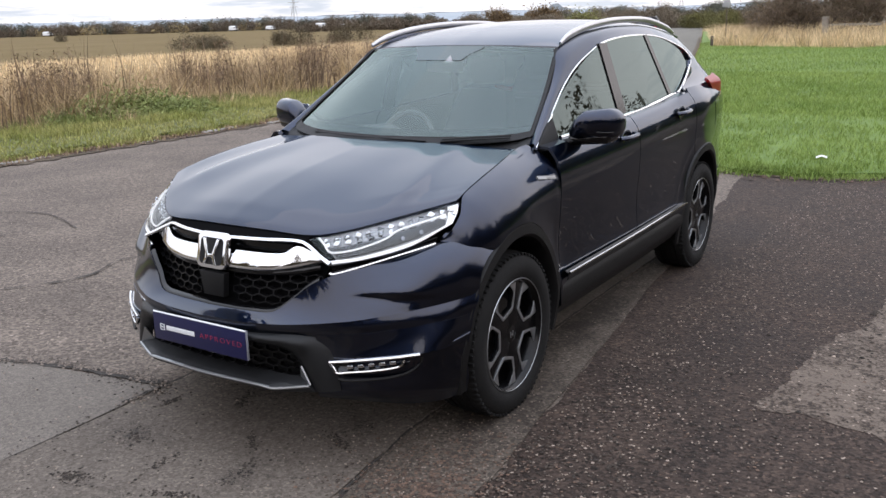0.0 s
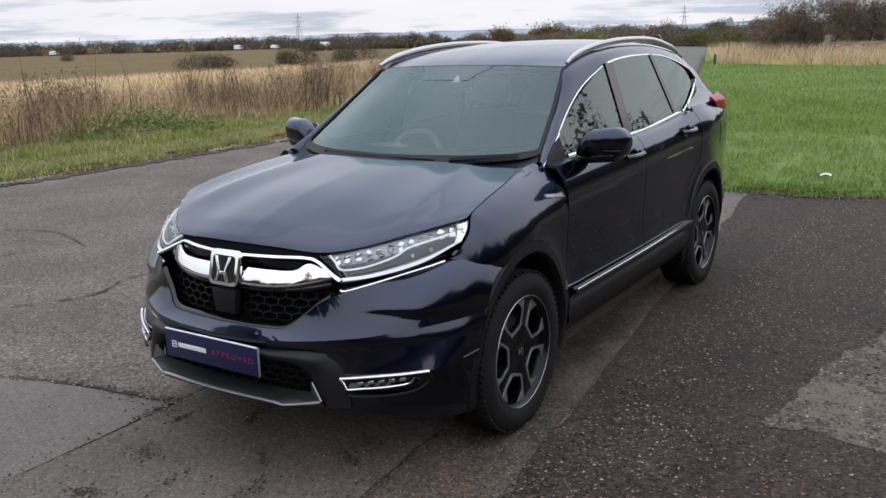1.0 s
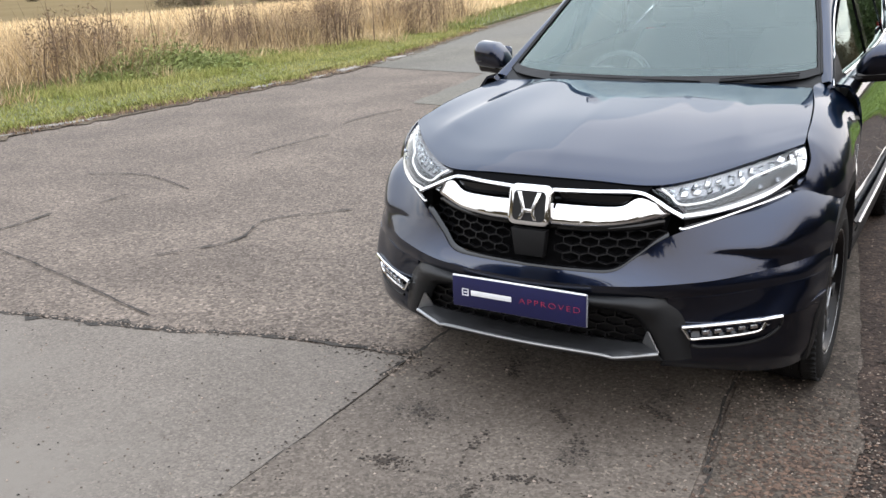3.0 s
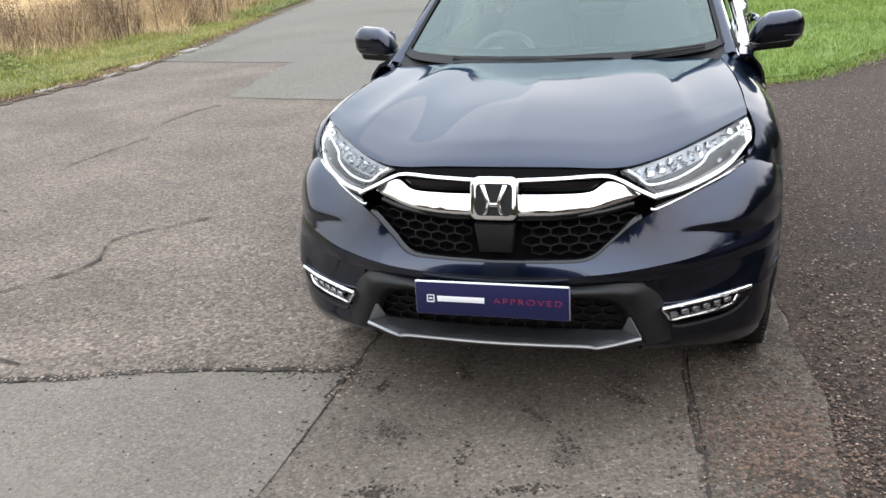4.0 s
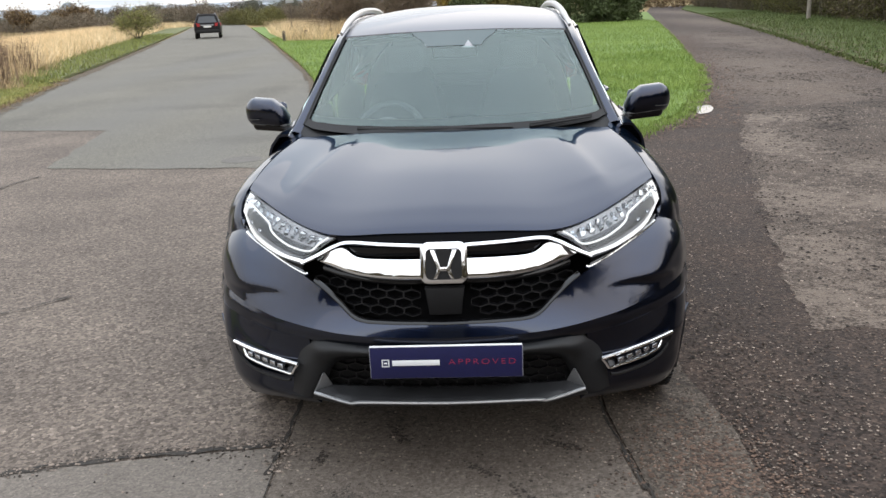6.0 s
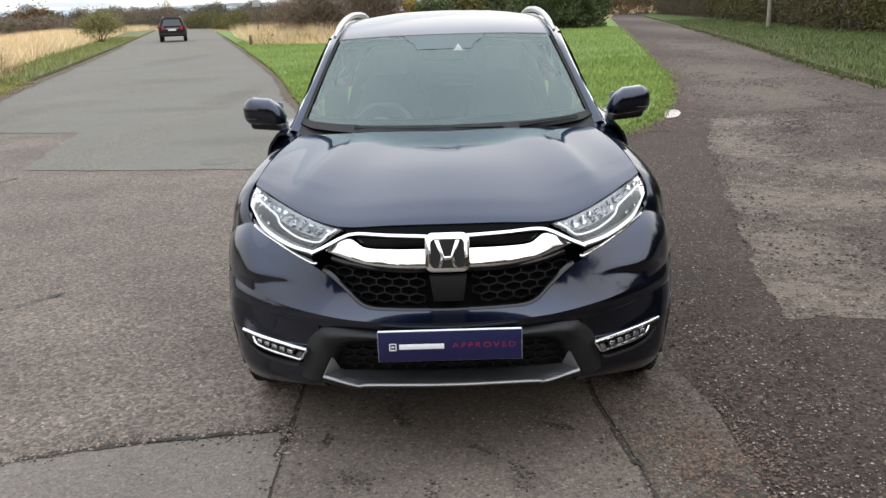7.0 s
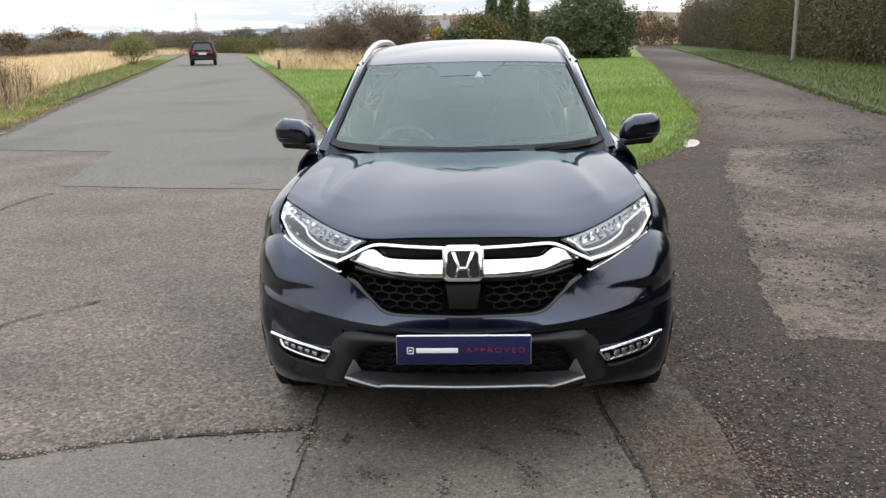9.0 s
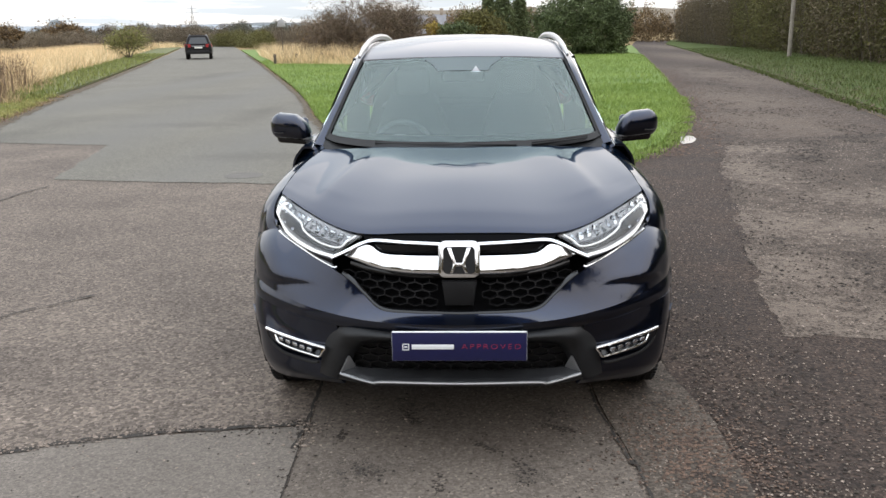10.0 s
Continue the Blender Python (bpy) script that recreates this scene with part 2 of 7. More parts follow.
def sheet(grid, away=(0, 2.2, 0.7), thick=0.0):
    """A mesh from a grid, its faces turned away from a point; thick gives it a body behind."""
    nv, nu = grid.shape[:2]
    bm = bmesh.new()
    vs = [[bm.verts.new(grid[i, j]) for j in range(nu)] for i in range(nv)]
    for i in range(nv - 1):
        for j in range(nu - 1):
            bm.faces.new((vs[i][j], vs[i][j + 1], vs[i + 1][j + 1], vs[i + 1][j]))
    bmesh.ops.remove_doubles(bm, verts=bm.verts, dist=1e-5)
    bm.normal_update()
    away = Vector(away)
    if sum(f.normal.dot(f.calc_center_median() - away) * f.calc_area() for f in bm.faces) < 0:
        bmesh.ops.reverse_faces(bm, faces=bm.faces)
        bm.normal_update()
    if thick:
        low = {v: bm.verts.new(v.co - v.normal * thick) for v in list(bm.verts)}
        rims = [(e.verts[0], e.verts[1], e.link_faces[0]) for e in bm.edges if len(e.link_faces) == 1]
        for f in list(bm.faces):
            bm.faces.new([low[v] for v in reversed(f.verts)])
        for a, b, f in rims:
            vv = list(f.verts)
            if vv[(vv.index(a) + 1) % len(vv)] != b:
                a, b = b, a
            bm.faces.new((b, a, low[a], low[b]))
    return bm


def tube(points, radius, n=48, sides=8, squash=1.0, closed=False, taper=None):
    """A rod along a smooth curve."""
    p = spline(list(points) + ([points[0]] if closed else []), n)
    bm = bmesh.new()
    rings = []
    for i in range(n):
        d = Vector(p[min(i + 1, n - 1)] - p[max(i - 1, 0)]).normalized()
        if closed and i in (0, n - 1):
            d = Vector(p[1] - p[n - 2]).normalized()
        up = Vector((0, 0, 1)) if abs(d.z) < 0.9 else Vector((1, 0, 0))
        s = d.cross(up).normalized()
        u = s.cross(d)
        r = radius * (taper(i / (n - 1)) if taper else 1)
        rings.append([bm.verts.new(Vector(p[i]) + r * (math.cos(a) * s + squash * math.sin(a) * u)) for a in (math.tau * k / sides for k in range(sides))])
    for i in range(n - 1):
        for k in range(sides):
            bm.faces.new((rings[i][k], rings[i][(k + 1) % sides], rings[i + 1][(k + 1) % sides], rings[i + 1][k]))
    if not closed:
        bm.faces.new(rings[0][::-1]), bm.faces.new(rings[-1])
    bmesh.ops.recalc_face_normals(bm, faces=bm.faces)
    return bm


def lathe(profile, axis="x", n=48, closed=False):
    """A turned body: profile of (along, radius)."""
    bm = bmesh.new()
    rings = []
    for k in range(n):
        a = math.tau * k / n
        rings.append([bm.verts.new({"x": (h, r * math.cos(a), r * math.sin(a)), "z": (r * math.cos(a), r * math.sin(a), h)}[axis]) for h, r in profile])
    m = len(profile)
    for k in range(n):
        for i in range(m if closed else m - 1):
            bm.faces.new((rings[k][i], rings[k][(i + 1) % m], rings[(k + 1) % n][(i + 1) % m], rings[(k + 1) % n][i]))
    bmesh.ops.remove_doubles(bm, verts=bm.verts, dist=1e-6)
    bmesh.ops.recalc_face_normals(bm, faces=bm.faces)
    return bm


def box(size, at=(0, 0, 0), bevel=0.0, segments=2):
    bm = bmesh.new()
    bmesh.ops.create_cube(bm, size=1, matrix=Matrix.Translation(at) @ Matrix.Diagonal((*size, 1)))
    if bevel:
        bmesh.ops.bevel(bm, geom=bm.edges[:], offset=bevel, segments=segments, affect="EDGES", profile=0.5)
    return bm


def slab(outline, depth, m=Matrix(), bevel=0.0):
    """A flat outline of (x, y), pushed out along +z by depth, placed by m."""
    bm = bmesh.new()
    a = [bm.verts.new((x, y, 0)) for x, y in outline]
    b = [bm.verts.new((x, y, depth)) for x, y in outline]
    n = len(a)
    bm.faces.new(a[::-1]), bm.faces.new(b)
    for i in range(n):
        bm.faces.new((a[i], a[(i + 1) % n], b[(i + 1) % n], b[i]))
    bmesh.ops.recalc_face_normals(bm, faces=bm.faces)
    if bevel:
        top = [e for e in bm.edges if all(v.co.z > depth - 1e-6 for v in e.verts)]
        bmesh.ops.bevel(bm, geom=top, offset=bevel, segments=2, affect="EDGES", profile=0.5)
    bm.transform(m)
    return bm


def join(*bms):
    out = bms[0]
    for b in bms[1:]:
        me = bpy.data.meshes.new("tmp")
        b.to_mesh(me), b.free()
        out.from_mesh(me)
        bpy.data.meshes.remove(me)
    return out


def mirrored(bm):
    out = bm.copy()
    out.transform(Matrix.Diagonal((-1, 1, 1, 1)))
    bmesh.ops.reverse_faces(out, faces=out.faces)
    return out


def part(name, bm, mat, parent=None, label="", smooth=40):
    """One mesh object from a bmesh, under a thing or a part."""
    me = bpy.data.meshes.new(name)
    bm.normal_update()
    if smooth:
        for f in bm.faces:
            f.smooth = True
        lim = radians(smooth)
        for e in bm.edges:
            if len(e.link_faces) == 2 and e.calc_face_angle(0) > lim:
                e.smooth = False
    bm.to_mesh(me)
    bm.free()
    me.materials.append(mat)
    ob = new(name, me)
    if parent:
        ob.parent = parent
    if label:
        ob["label"] = label
    return ob


def raw(name, verts, faces, mat, parent=None, smooth=False):
    me = bpy.data.meshes.new(name)
    me.from_pydata(verts, [], faces)
    me.materials.append(mat)
    if smooth:
        me.shade_smooth()
    ob = new(name, me)
    if parent:
        ob.parent = parent
    return ob


def thing(name, label, category, at=(0, 0, 0), group="", kind=""):
    ob = new(name)
    ob.location = at
    return tagged(ob, label, category, group, kind)

# ---- the parked car: nose at y = 0, tail towards +y, standing on z = 0 ----
car = thing("parked_car", "dark navy five-door SUV with chrome grille parked on worn tarmac", "car")
AX_F, AX_R, AX_Z = 0.93, 3.61, 0.362
CAR_MID = (0, 2.2, 0.7)


def pair(name, grid, mat, label="", thick=0.012, parent=None):
    """The same panel on both flanks."""
    return [part(name, sheet(g, CAR_MID, thick), mat, parent or car, label) for g in (grid, flip(grid))]


def curve_at(points):
    p = spline([(a, b, 0) for a, b in points], 200)
    return lambda v: float(np.interp(v, p[:, 0], p[:, 1]))


plan_w = curve_at([(0.4, 0.905), (0.6, 0.936), (0.93, 0.945), (1.4, 0.922), (2.4, 0.926), (3.2, 0.928), (3.62, 0.945), (4.0, 0.912), (4.36, 0.842), (4.5, 0.76)])
tumble = curve_at([(-0.02, -0.085), (0.02, -0.052), (0.06, -0.022), (0.12, -0.006), (0.2, 0.0), (0.32, -0.006), (0.45, -0.014), (0.58, -0.010), (0.68, 0.0), (0.76, -0.006), (0.9, -0.05), (1.0, -0.09)])
belt = curve_at([(0.5, 1.0), (0.9, 1.06), (1.33, 1.115), (2.3, 1.15), (3.0, 1.18), (3.3, 1.205), (3.6, 1.215), (4.4, 1.22)])


def side_x(y, z):
    x = plan_w(y) + tumble(belt(y) - z)
    for yc in (AX_F, AX_R):
        r = math.hypot((y - yc) * 1.08, z - AX_Z)
        x += 0.016 * math.exp(-((r - 0.44) / 0.085) ** 2)
    return x


def glass_x(y, z):
    return 0.820 - (z - 1.12) * 0.31 - 0.03 * min(1.0, max(0.0, (2.1 - y) / 0.7)) + 0.012 * min(1.0, max(0.0, (y - 2.1) / 0.8)) - 0.03 * max(0.0, y - 3.2) ** 2


def arch(y, yc, ry=0.445, rz=0.495):
    d = abs(y - yc) / ry
    return AX_Z + rz * math.sqrt(max(0.0, 1 - d * d)) if d < 1 else 0.0


def columns(ys, top, low, n=26, ledge=False):
    """A flank panel: upright columns from low(y) to top(y)."""
    g = []
    for y in ys:
        a, b = low(y), top(y)
        col = [(side_x(y, a + (b - a) * k / (n - 1)), y, a + (b - a) * k / (n - 1)) for k in range(n)]
        if ledge:
            col += [(col[-1][0] * 0.6 + glass_x(y, b) * 0.4, y, b + 0.004), (glass_x(y, b) - 0.006, y, b + 0.005)]
        g.append(col)
    return np.array(g)


SILL = 0.43

# front bumper, painted: from grille lip and headlamp edge down over a small step to the keel line
lip = [(0, 0.064, 0.612), (0.2, 0.072, 0.615), (0.315, 0.09, 0.624), (0.385, 0.128, 0.674), (0.45, 0.158, 0.728), (0.523, 0.208, 0.764), (0.66, 0.345, 0.806), (0.812, 0.526, 0.858), (0.900, 0.615, 0.828), (0.940, 0.73, 0.80)]
keel = [(0, 0.0, 0.588), (0.2, 0.012, 0.590), (0.35, 0.044, 0.592), (0.46, 0.092, 0.595), (0.55, 0.142, 0.600), (0.635, 0.195, 0.607), (0.72, 0.265, 0.618), (0.81, 0.352, 0.632), (0.895, 0.470, 0.645), (0.946, 0.590, 0.655)]
under = [(0, 0.010, 0.545), (0.2, 0.022, 0.545), (0.35, 0.056, 0.545), (0.46, 0.10, 0.547), (0.55, 0.145, 0.55), (0.635, 0.192, 0.553), (0.72, 0.255, 0.56), (0.81, 0.332, 0.57), (0.893, 0.43, 0.578), (0.943, 0.55, 0.585)]
LIP, KEEL, UNDER = (spaced(r) for r in (lip, keel, under))
rows = []
run = np.gradient(KEEL, axis=0)
push = np.stack([run[:, 1], -run[:, 0], 0 * run[:, 0]], 1) / np.hypot(run[:, 0], run[:, 1])[:, None]
# towards the corner the section swells until it stands upright above the keel line
swell = np.clip((KEEL[:, 0] - 0.62) / 0.24, 0, 1)[:, None]
swell = swell * swell * (3 - 2 * swell)
hollow = (LIP + KEEL) / 2 - push * 0.012
upright = KEEL + push * 0.004
upright[:, 2] = KEEL[:, 2] + 0.80 * (LIP[:, 2] - KEEL[:, 2])
MID = hollow * (1 - swell) + upright * swell
# a sharp undercut crease runs out towards the wheel, with a ledge below it
notch = np.clip((KEEL[:, 0] - 0.655) / 0.10, 0, 1)[:, None] * np.clip((0.865 - KEEL[:, 0]) / 0.10, 0, 1)[:, None]
wide_q = 0.03 + 0.09 * notch
cut_q = np.clip((LIP[:, 2] - (0.697 - 0.16 * np.clip(KEEL[:, 0] - 0.663, 0, 1))) / (LIP[:, 2] - KEEL[:, 2]), 0.05, 0.9)[:, None]
STEPS = sorted(set([k / 40 for k in range(41)]))
for q in STEPS:
    row = (1 - q) ** 2 * LIP + 2 * q * (1 - q) * MID + q * q * KEEL
    d = q - cut_q
    tooth = np.where(d < 0, 0.014 * np.exp(-(d / 0.20) ** 2), np.where(d < wide_q, 0.014 - 0.026 * d / wide_q, -0.012 * np.clip(1 - (d - wide_q) / 0.30, 0, 1)))
    rows.append(row + push * notch * tooth * math.sin(math.pi * q) ** 0.5)
bumper = part("front_bumper", sheet(both(np.array(rows)), CAR_MID, 0.010), PAINT, car)
part("bumper_centre", sheet(both(across([KEEL, (KEEL + UNDER) / 2 + push * 0.004, UNDER], 8)), CAR_MID, 0.012), PAINT, bumper)
cheek = loft([[(0.50, 0.118, 0.548), (0.66, 0.205, 0.555), (0.79, 0.315, 0.57), (0.892, 0.425, 0.58), (0.943, 0.55, 0.585)],
              [(0.50, 0.125, 0.50), (0.66, 0.20, 0.50), (0.79, 0.30, 0.515), (0.892, 0.40, 0.525), (0.942, 0.53, 0.53)],
              [(0.50, 0.125, 0.45), (0.66, 0.19, 0.455), (0.78, 0.275, 0.465), (0.882, 0.37, 0.475), (0.938, 0.515, 0.48)]], 30, 10)
for g in (cheek, flip(cheek)):
    part("bumper_cheek", sheet(g, CAR_MID, 0.012), PAINT, bumper)
skirt = loft([[(0.50, 0.125, 0.449), (0.66, 0.19, 0.454), (0.78, 0.275, 0.464), (0.882, 0.37, 0.474), (0.938, 0.515, 0.479)],
              [(0.52, 0.13, 0.39), (0.66, 0.20, 0.385), (0.78, 0.285, 0.39), (0.875, 0.38, 0.40), (0.928, 0.515, 0.41)],
              [(0.50, 0.115, 0.325), (0.65, 0.195, 0.312), (0.78, 0.285, 0.308), (0.872, 0.395, 0.308), (0.922, 0.535, 0.315)],
              [(0.48, 0.14, 0.285), (0.63, 0.225, 0.268), (0.765, 0.315, 0.250), (0.855, 0.425, 0.240), (0.905, 0.545, 0.245)]], 30, 14)
for g in (skirt, flip(skirt)):
    part("lower_valance", sheet(g, CAR_MID, 0.012), PAINT, bumper, "dark lower bumper valance")

# moustache frame over the lower intake, and the intake behind it
frame_rows = [[(0, 0.022, 0.553), (0.28, 0.042, 0.554), (0.45, 0.104, 0.556), (0.545, 0.150, 0.50), (0.57, 0.150, 0.42), (0.585, 0.148, 0.33)],
              [(0, -0.006, 0.540), (0.28, 0.012, 0.540), (0.432, 0.058, 0.528), (0.482, 0.088, 0.486), (0.515, 0.10, 0.41), (0.54, 0.108, 0.33)],
              [(0, -0.003, 0.522), (0.27, 0.015, 0.521), (0.402, 0.052, 0.504), (0.445, 0.08, 0.46), (0.475, 0.086, 0.40), (0.50, 0.096, 0.33)],
              [(0, 0.05, 0.495), (0.26, 0.06, 0.495), (0.38, 0.082, 0.48), (0.42, 0.10, 0.445), (0.445, 0.11, 0.39), (0.47, 0.12, 0.33)]]
part("intake_frame", sheet(both(loft(frame_rows, 44, 12)), CAR_MID, 0.008), SURROUND, bumper, "matt dark grey lower intake surround")


def honeycomb(x0, x1, z0, z1, cell_w, cell_h, ydepth, bar=0.0045, deep=0.018, keep=lambda x, z: True):
    """Open hexagonal cells between the given bounds on a curved face."""
    bm = bmesh.new()
    rows = int((z1 - z0) / (cell_h * 0.75)) + 2
    cols = int((x1 - x0) / cell_w) + 2
    for r in range(rows):
        for c in range(cols):
            cx, cz = x0 + (c + 0.5 * (r % 2)) * cell_w, z0 + r * cell_h * 0.75
            if not (x0 <= cx <= x1 and z0 <= cz <= z1 and keep(cx, cz)):
                continue
            ring = []
            for k in range(6):
                a = math.tau * (k + 0.5) / 6
                px, pz = cx + cell_w * 0.577 * math.cos(a), cz + cell_h * 0.5 * math.sin(a) * 1.0
                qx, qz = cx + (cell_w * 0.577 - bar) * math.cos(a), cz + (cell_h * 0.5 - bar) * math.sin(a)
                ring.append([bm.verts.new(v) for v in ((px, ydepth(px, pz), pz), (qx, ydepth(qx, qz), qz), (qx, ydepth(qx, qz) + deep, qz))])
            for k in range(6):
                a, b = ring[k], ring[(k + 1) % 6]
                bm.faces.new((a[0], b[0], b[1], a[1])), bm.faces.new((a[1], b[1], b[2], a[2]))
    bmesh.ops.recalc_face_normals(bm, faces=bm.faces)
    return bm


upper_y = lambda x, z: 0.090 + 0.50 * x * x + 0.25 * (z - 0.63)
[part("grille_mesh", honeycomb(s * 0.29 - 0.20, s * 0.29 + 0.20, 0.652, 0.738, 0.062, 0.038, upper_y, 0.0028, keep=lambda x, z: 0.105 < abs(x) < 0.365 + (z - 0.63) * 1.05), MESHBLACK, car, smooth=0) for s in (-1, 1)]
part("grille_backing", sheet(both(loft([[(0, 0.125, 0.60), (0.25, 0.155, 0.61), (0.37, 0.185, 0.64)], [(0, 0.145, 0.70), (0.28, 0.185, 0.70), (0.44, 0.25, 0.72)], [(0, 0.21, 0.90), (0.28, 0.255, 0.90), (0.46, 0.34, 0.88)]], 20, 10)), CAR_MID, 0.01), FRIT, car)
part("radar_cover", slab([(-0.070, 0.055), (-0.056, -0.045), (0.056, -0.045), (0.070, 0.055)], 0.03, pose(0, 0.112, 0.688, 90, 0, 0), 0.006), BLACK, car, "flat dark radar cover below the badge")
lip_in = LIP - push * 0.022 + np.array([0, 0, 0.012])
lip_in[:, 0] = LIP[:, 0] * 0.982
keep_lip = LIP[:, 0] < 0.49
part("grille_lip", sheet(both(across([LIP[keep_lip] - push[keep_lip] * 0.004, (LIP + lip_in)[keep_lip] / 2 + push[keep_lip] * 0.003, lip_in[keep_lip]], 6)), CAR_MID, 0.004), GLOSSBLACK, car, "gloss black lower lip of the grille")
lower_y = lambda x, z: 0.075 + 0.18 * x * x
part("lower_mesh", honeycomb(-0.40, 0.40, 0.385, 0.49, 0.066, 0.038, lower_y, 0.003, keep=lambda x, z: abs(x) < 0.41), MESHBLACK, bumper, smooth=0)
part("intake_backing", sheet(both(loft([[(0, 0.12, 0.33), (0.5, 0.16, 0.33)], [(0, 0.12, 0.53), (0.5, 0.16, 0.53)]], 10, 4)), CAR_MID, 0.01), BLACK, bumper)
# skid plate: rising ends, thin bright edge
skid = [[(0, 0.085, 0.372), (0.30, 0.092, 0.372), (0.40, 0.10, 0.374), (0.43, 0.105, 0.377)],
        [(0, 0.0, 0.352), (0.30, 0.014, 0.352), (0.40, 0.05, 0.356), (0.485, 0.078, 0.362)],
        [(0, -0.006, 0.342), (0.30, 0.008, 0.341), (0.36, 0.028, 0.335), (0.49, 0.078, 0.350)],
        [(0, 0.02, 0.325), (0.30, 0.03, 0.322), (0.36, 0.05, 0.318), (0.50, 0.095, 0.325)],
        [(0, 0.14, 0.30), (0.30, 0.15, 0.30), (0.38, 0.16, 0.30), (0.50, 0.18, 0.30)]]
sk = part("skid_plate", sheet(both(loft(skid, 40, 14)), CAR_MID, 0.008), GREYPL, bumper, "grey skid plate with a satin silver edge")
part("skid_edge", tube([(-0.488, 0.077, 0.356), (-0.355, 0.022, 0.340), (-0.30, 0.006, 0.348), (0, -0.008, 0.348), (0.30, 0.006, 0.348), (0.355, 0.022, 0.340), (0.488, 0.077, 0.356)], 0.0065, 90, 8), SATIN, sk, "satin silver edge")
for s in (-1, 1):
    t = loft([[(0.425, 0.10, 0.377), (0.445, 0.078, 0.43)], [(0.488, 0.079, 0.358), (0.452, 0.074, 0.43)]], 6, 4)
    part("skid_horn", sheet(t if s > 0 else flip(t), (0, 2, 0.4), 0.006), SATIN, sk)

# number plate with its printed panel
plate = part("number_plate", box((0.532, 0.012, 0.121), (0, -0.008, 0.506), 0.004), PLATEEDGE, car, "navy dealer plate with white and red print")
part("plate_face", box((0.526, 0.004, 0.115), (0, -0.0145, 0.506), 0.001), PLATEBLUE, plate)
part("brand_bar", box((0.165, 0.0016, 0.020), (-0.104, -0.0172, 0.506), 0.0005), WHITE, plate, "white printed bar")
emb = join(box((0.004, 0.0016, 0.026), (-0.2215, -0.0172, 0.506)), box((0.004, 0.0016, 0.026), (-0.1985, -0.0172, 0.506)), box((0.027, 0.0016, 0.004), (-0.21, -0.0172, 0.494)), box((0.027, 0.0016, 0.003), (-0.21, -0.0172, 0.518)), box((0.012, 0.0016, 0.005), (-0.21, -0.0172, 0.506)))
part("emblem_print", emb, WHITE, plate)
font = bpy.data.curves.new("lettering", "FONT")
font.offset = -0.0007
font.body, font.size, font.space_character, font.extrude, font.align_x, font.align_y = "APPROVED", 0.030, 1.32, 0.0008, "LEFT", "CENTER"
tmp = new("lettering", font)
tmp.matrix_world = pose(0.0, -0.0172, 0.506, 90, 0, 0)
bpy.context.view_layer.update()
letters = bpy.data.meshes.new_from_object(tmp.evaluated_get(bpy.context.evaluated_depsgraph_get()))
letters.transform(tmp.matrix_world)
bpy.data.objects.remove(tmp)
wide = max(v.co.x for v in letters.vertices)
for v in letters.vertices:
    v.co.x = 0.008 + v.co.x * 0.232 / wide
letters.materials.clear()
letters.materials.append(REDPRINT)
lettering = new("lettering", letters)
lettering.parent = plate
part("plate_lip", tube([(-0.262, -0.012, 0.5655), (0.262, -0.012, 0.5655)], 0.004, 4, 6), WHITE, plate)

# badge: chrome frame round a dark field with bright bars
def rounded(w, h, r, n=5):
    out = []
    for cx, cy, a0 in ((w - r, h - r, 0), (-w + r, h - r, 90), (-w + r, -h + r, 180), (w - r, -h + r, 270)):
        out += [(cx + r * math.cos(radians(a0 + 90 * k / n)), cy + r * math.sin(radians(a0 + 90 * k / n))) for k in range(n + 1)]
    return out


BADGE = pose(0, 0.114, 0.826, 76, 0, 0)
badge = part("badge", slab(rounded(0.084, 0.074, 0.030), 0.020, BADGE, 0.008), CHROME, car, "chrome emblem frame with dark field")
part("badge_field", slab(rounded(0.063, 0.054, 0.018), 0.002, BADGE @ pose(0, -0.004, 0.0195)), BLACK, badge)
bars = [slab([(s * x, y - 0.004) for x, y in ((0.047, 0.050), (0.031, 0.050), (0.012, -0.008), (0.012, -0.026), (0.024, -0.051), (0.037, -0.051), (0.025, -0.022), (0.026, -0.006))], 0.008, BADGE @ pose(0, 0, 0.0205), 0.002) for s in (-1, 1)]
bars.append(slab([(-0.014, -0.014), (0.014, -0.014), (0.013, -0.028), (-0.013, -0.028)], 0.008, BADGE @ pose(0, 0, 0.0205), 0.002))
part("badge_bar", join(*bars), CHROME, badge)

bar_g = loft([[(0, 0.118, 0.765), (0.2, 0.135, 0.765), (0.36, 0.185, 0.778), (0.45, 0.228, 0.79)], [(0, 0.105, 0.752), (0.2, 0.125, 0.752), (0.36, 0.178, 0.760), (0.45, 0.225, 0.772)], [(0, 0.125, 0.733), (0.2, 0.145, 0.733), (0.36, 0.20, 0.738), (0.44, 0.245, 0.745)]], 30, 8)
part("grille_bar", sheet(both(bar_g), CAR_MID, 0.008), GLOSSBLACK, car)
# bright grille wings and strips
wing = loft([[(0.065, 0.128, 0.757), (0.2, 0.140, 0.758), (0.32, 0.170, 0.767), (0.42, 0.210, 0.786), (0.466, 0.232, 0.808)],
             [(0.065, 0.102, 0.770), (0.2, 0.114, 0.772), (0.32, 0.148, 0.781), (0.42, 0.196, 0.803), (0.469, 0.226, 0.814)],
             [(0.065, 0.112, 0.806), (0.2, 0.124, 0.807), (0.32, 0.158, 0.813), (0.41, 0.196, 0.825), (0.470, 0.227, 0.816)],
             [(0.065, 0.130, 0.835), (0.2, 0.143, 0.834), (0.31, 0.172, 0.836), (0.375, 0.196, 0.866), (0.471, 0.229, 0.818)]], 40, 14)
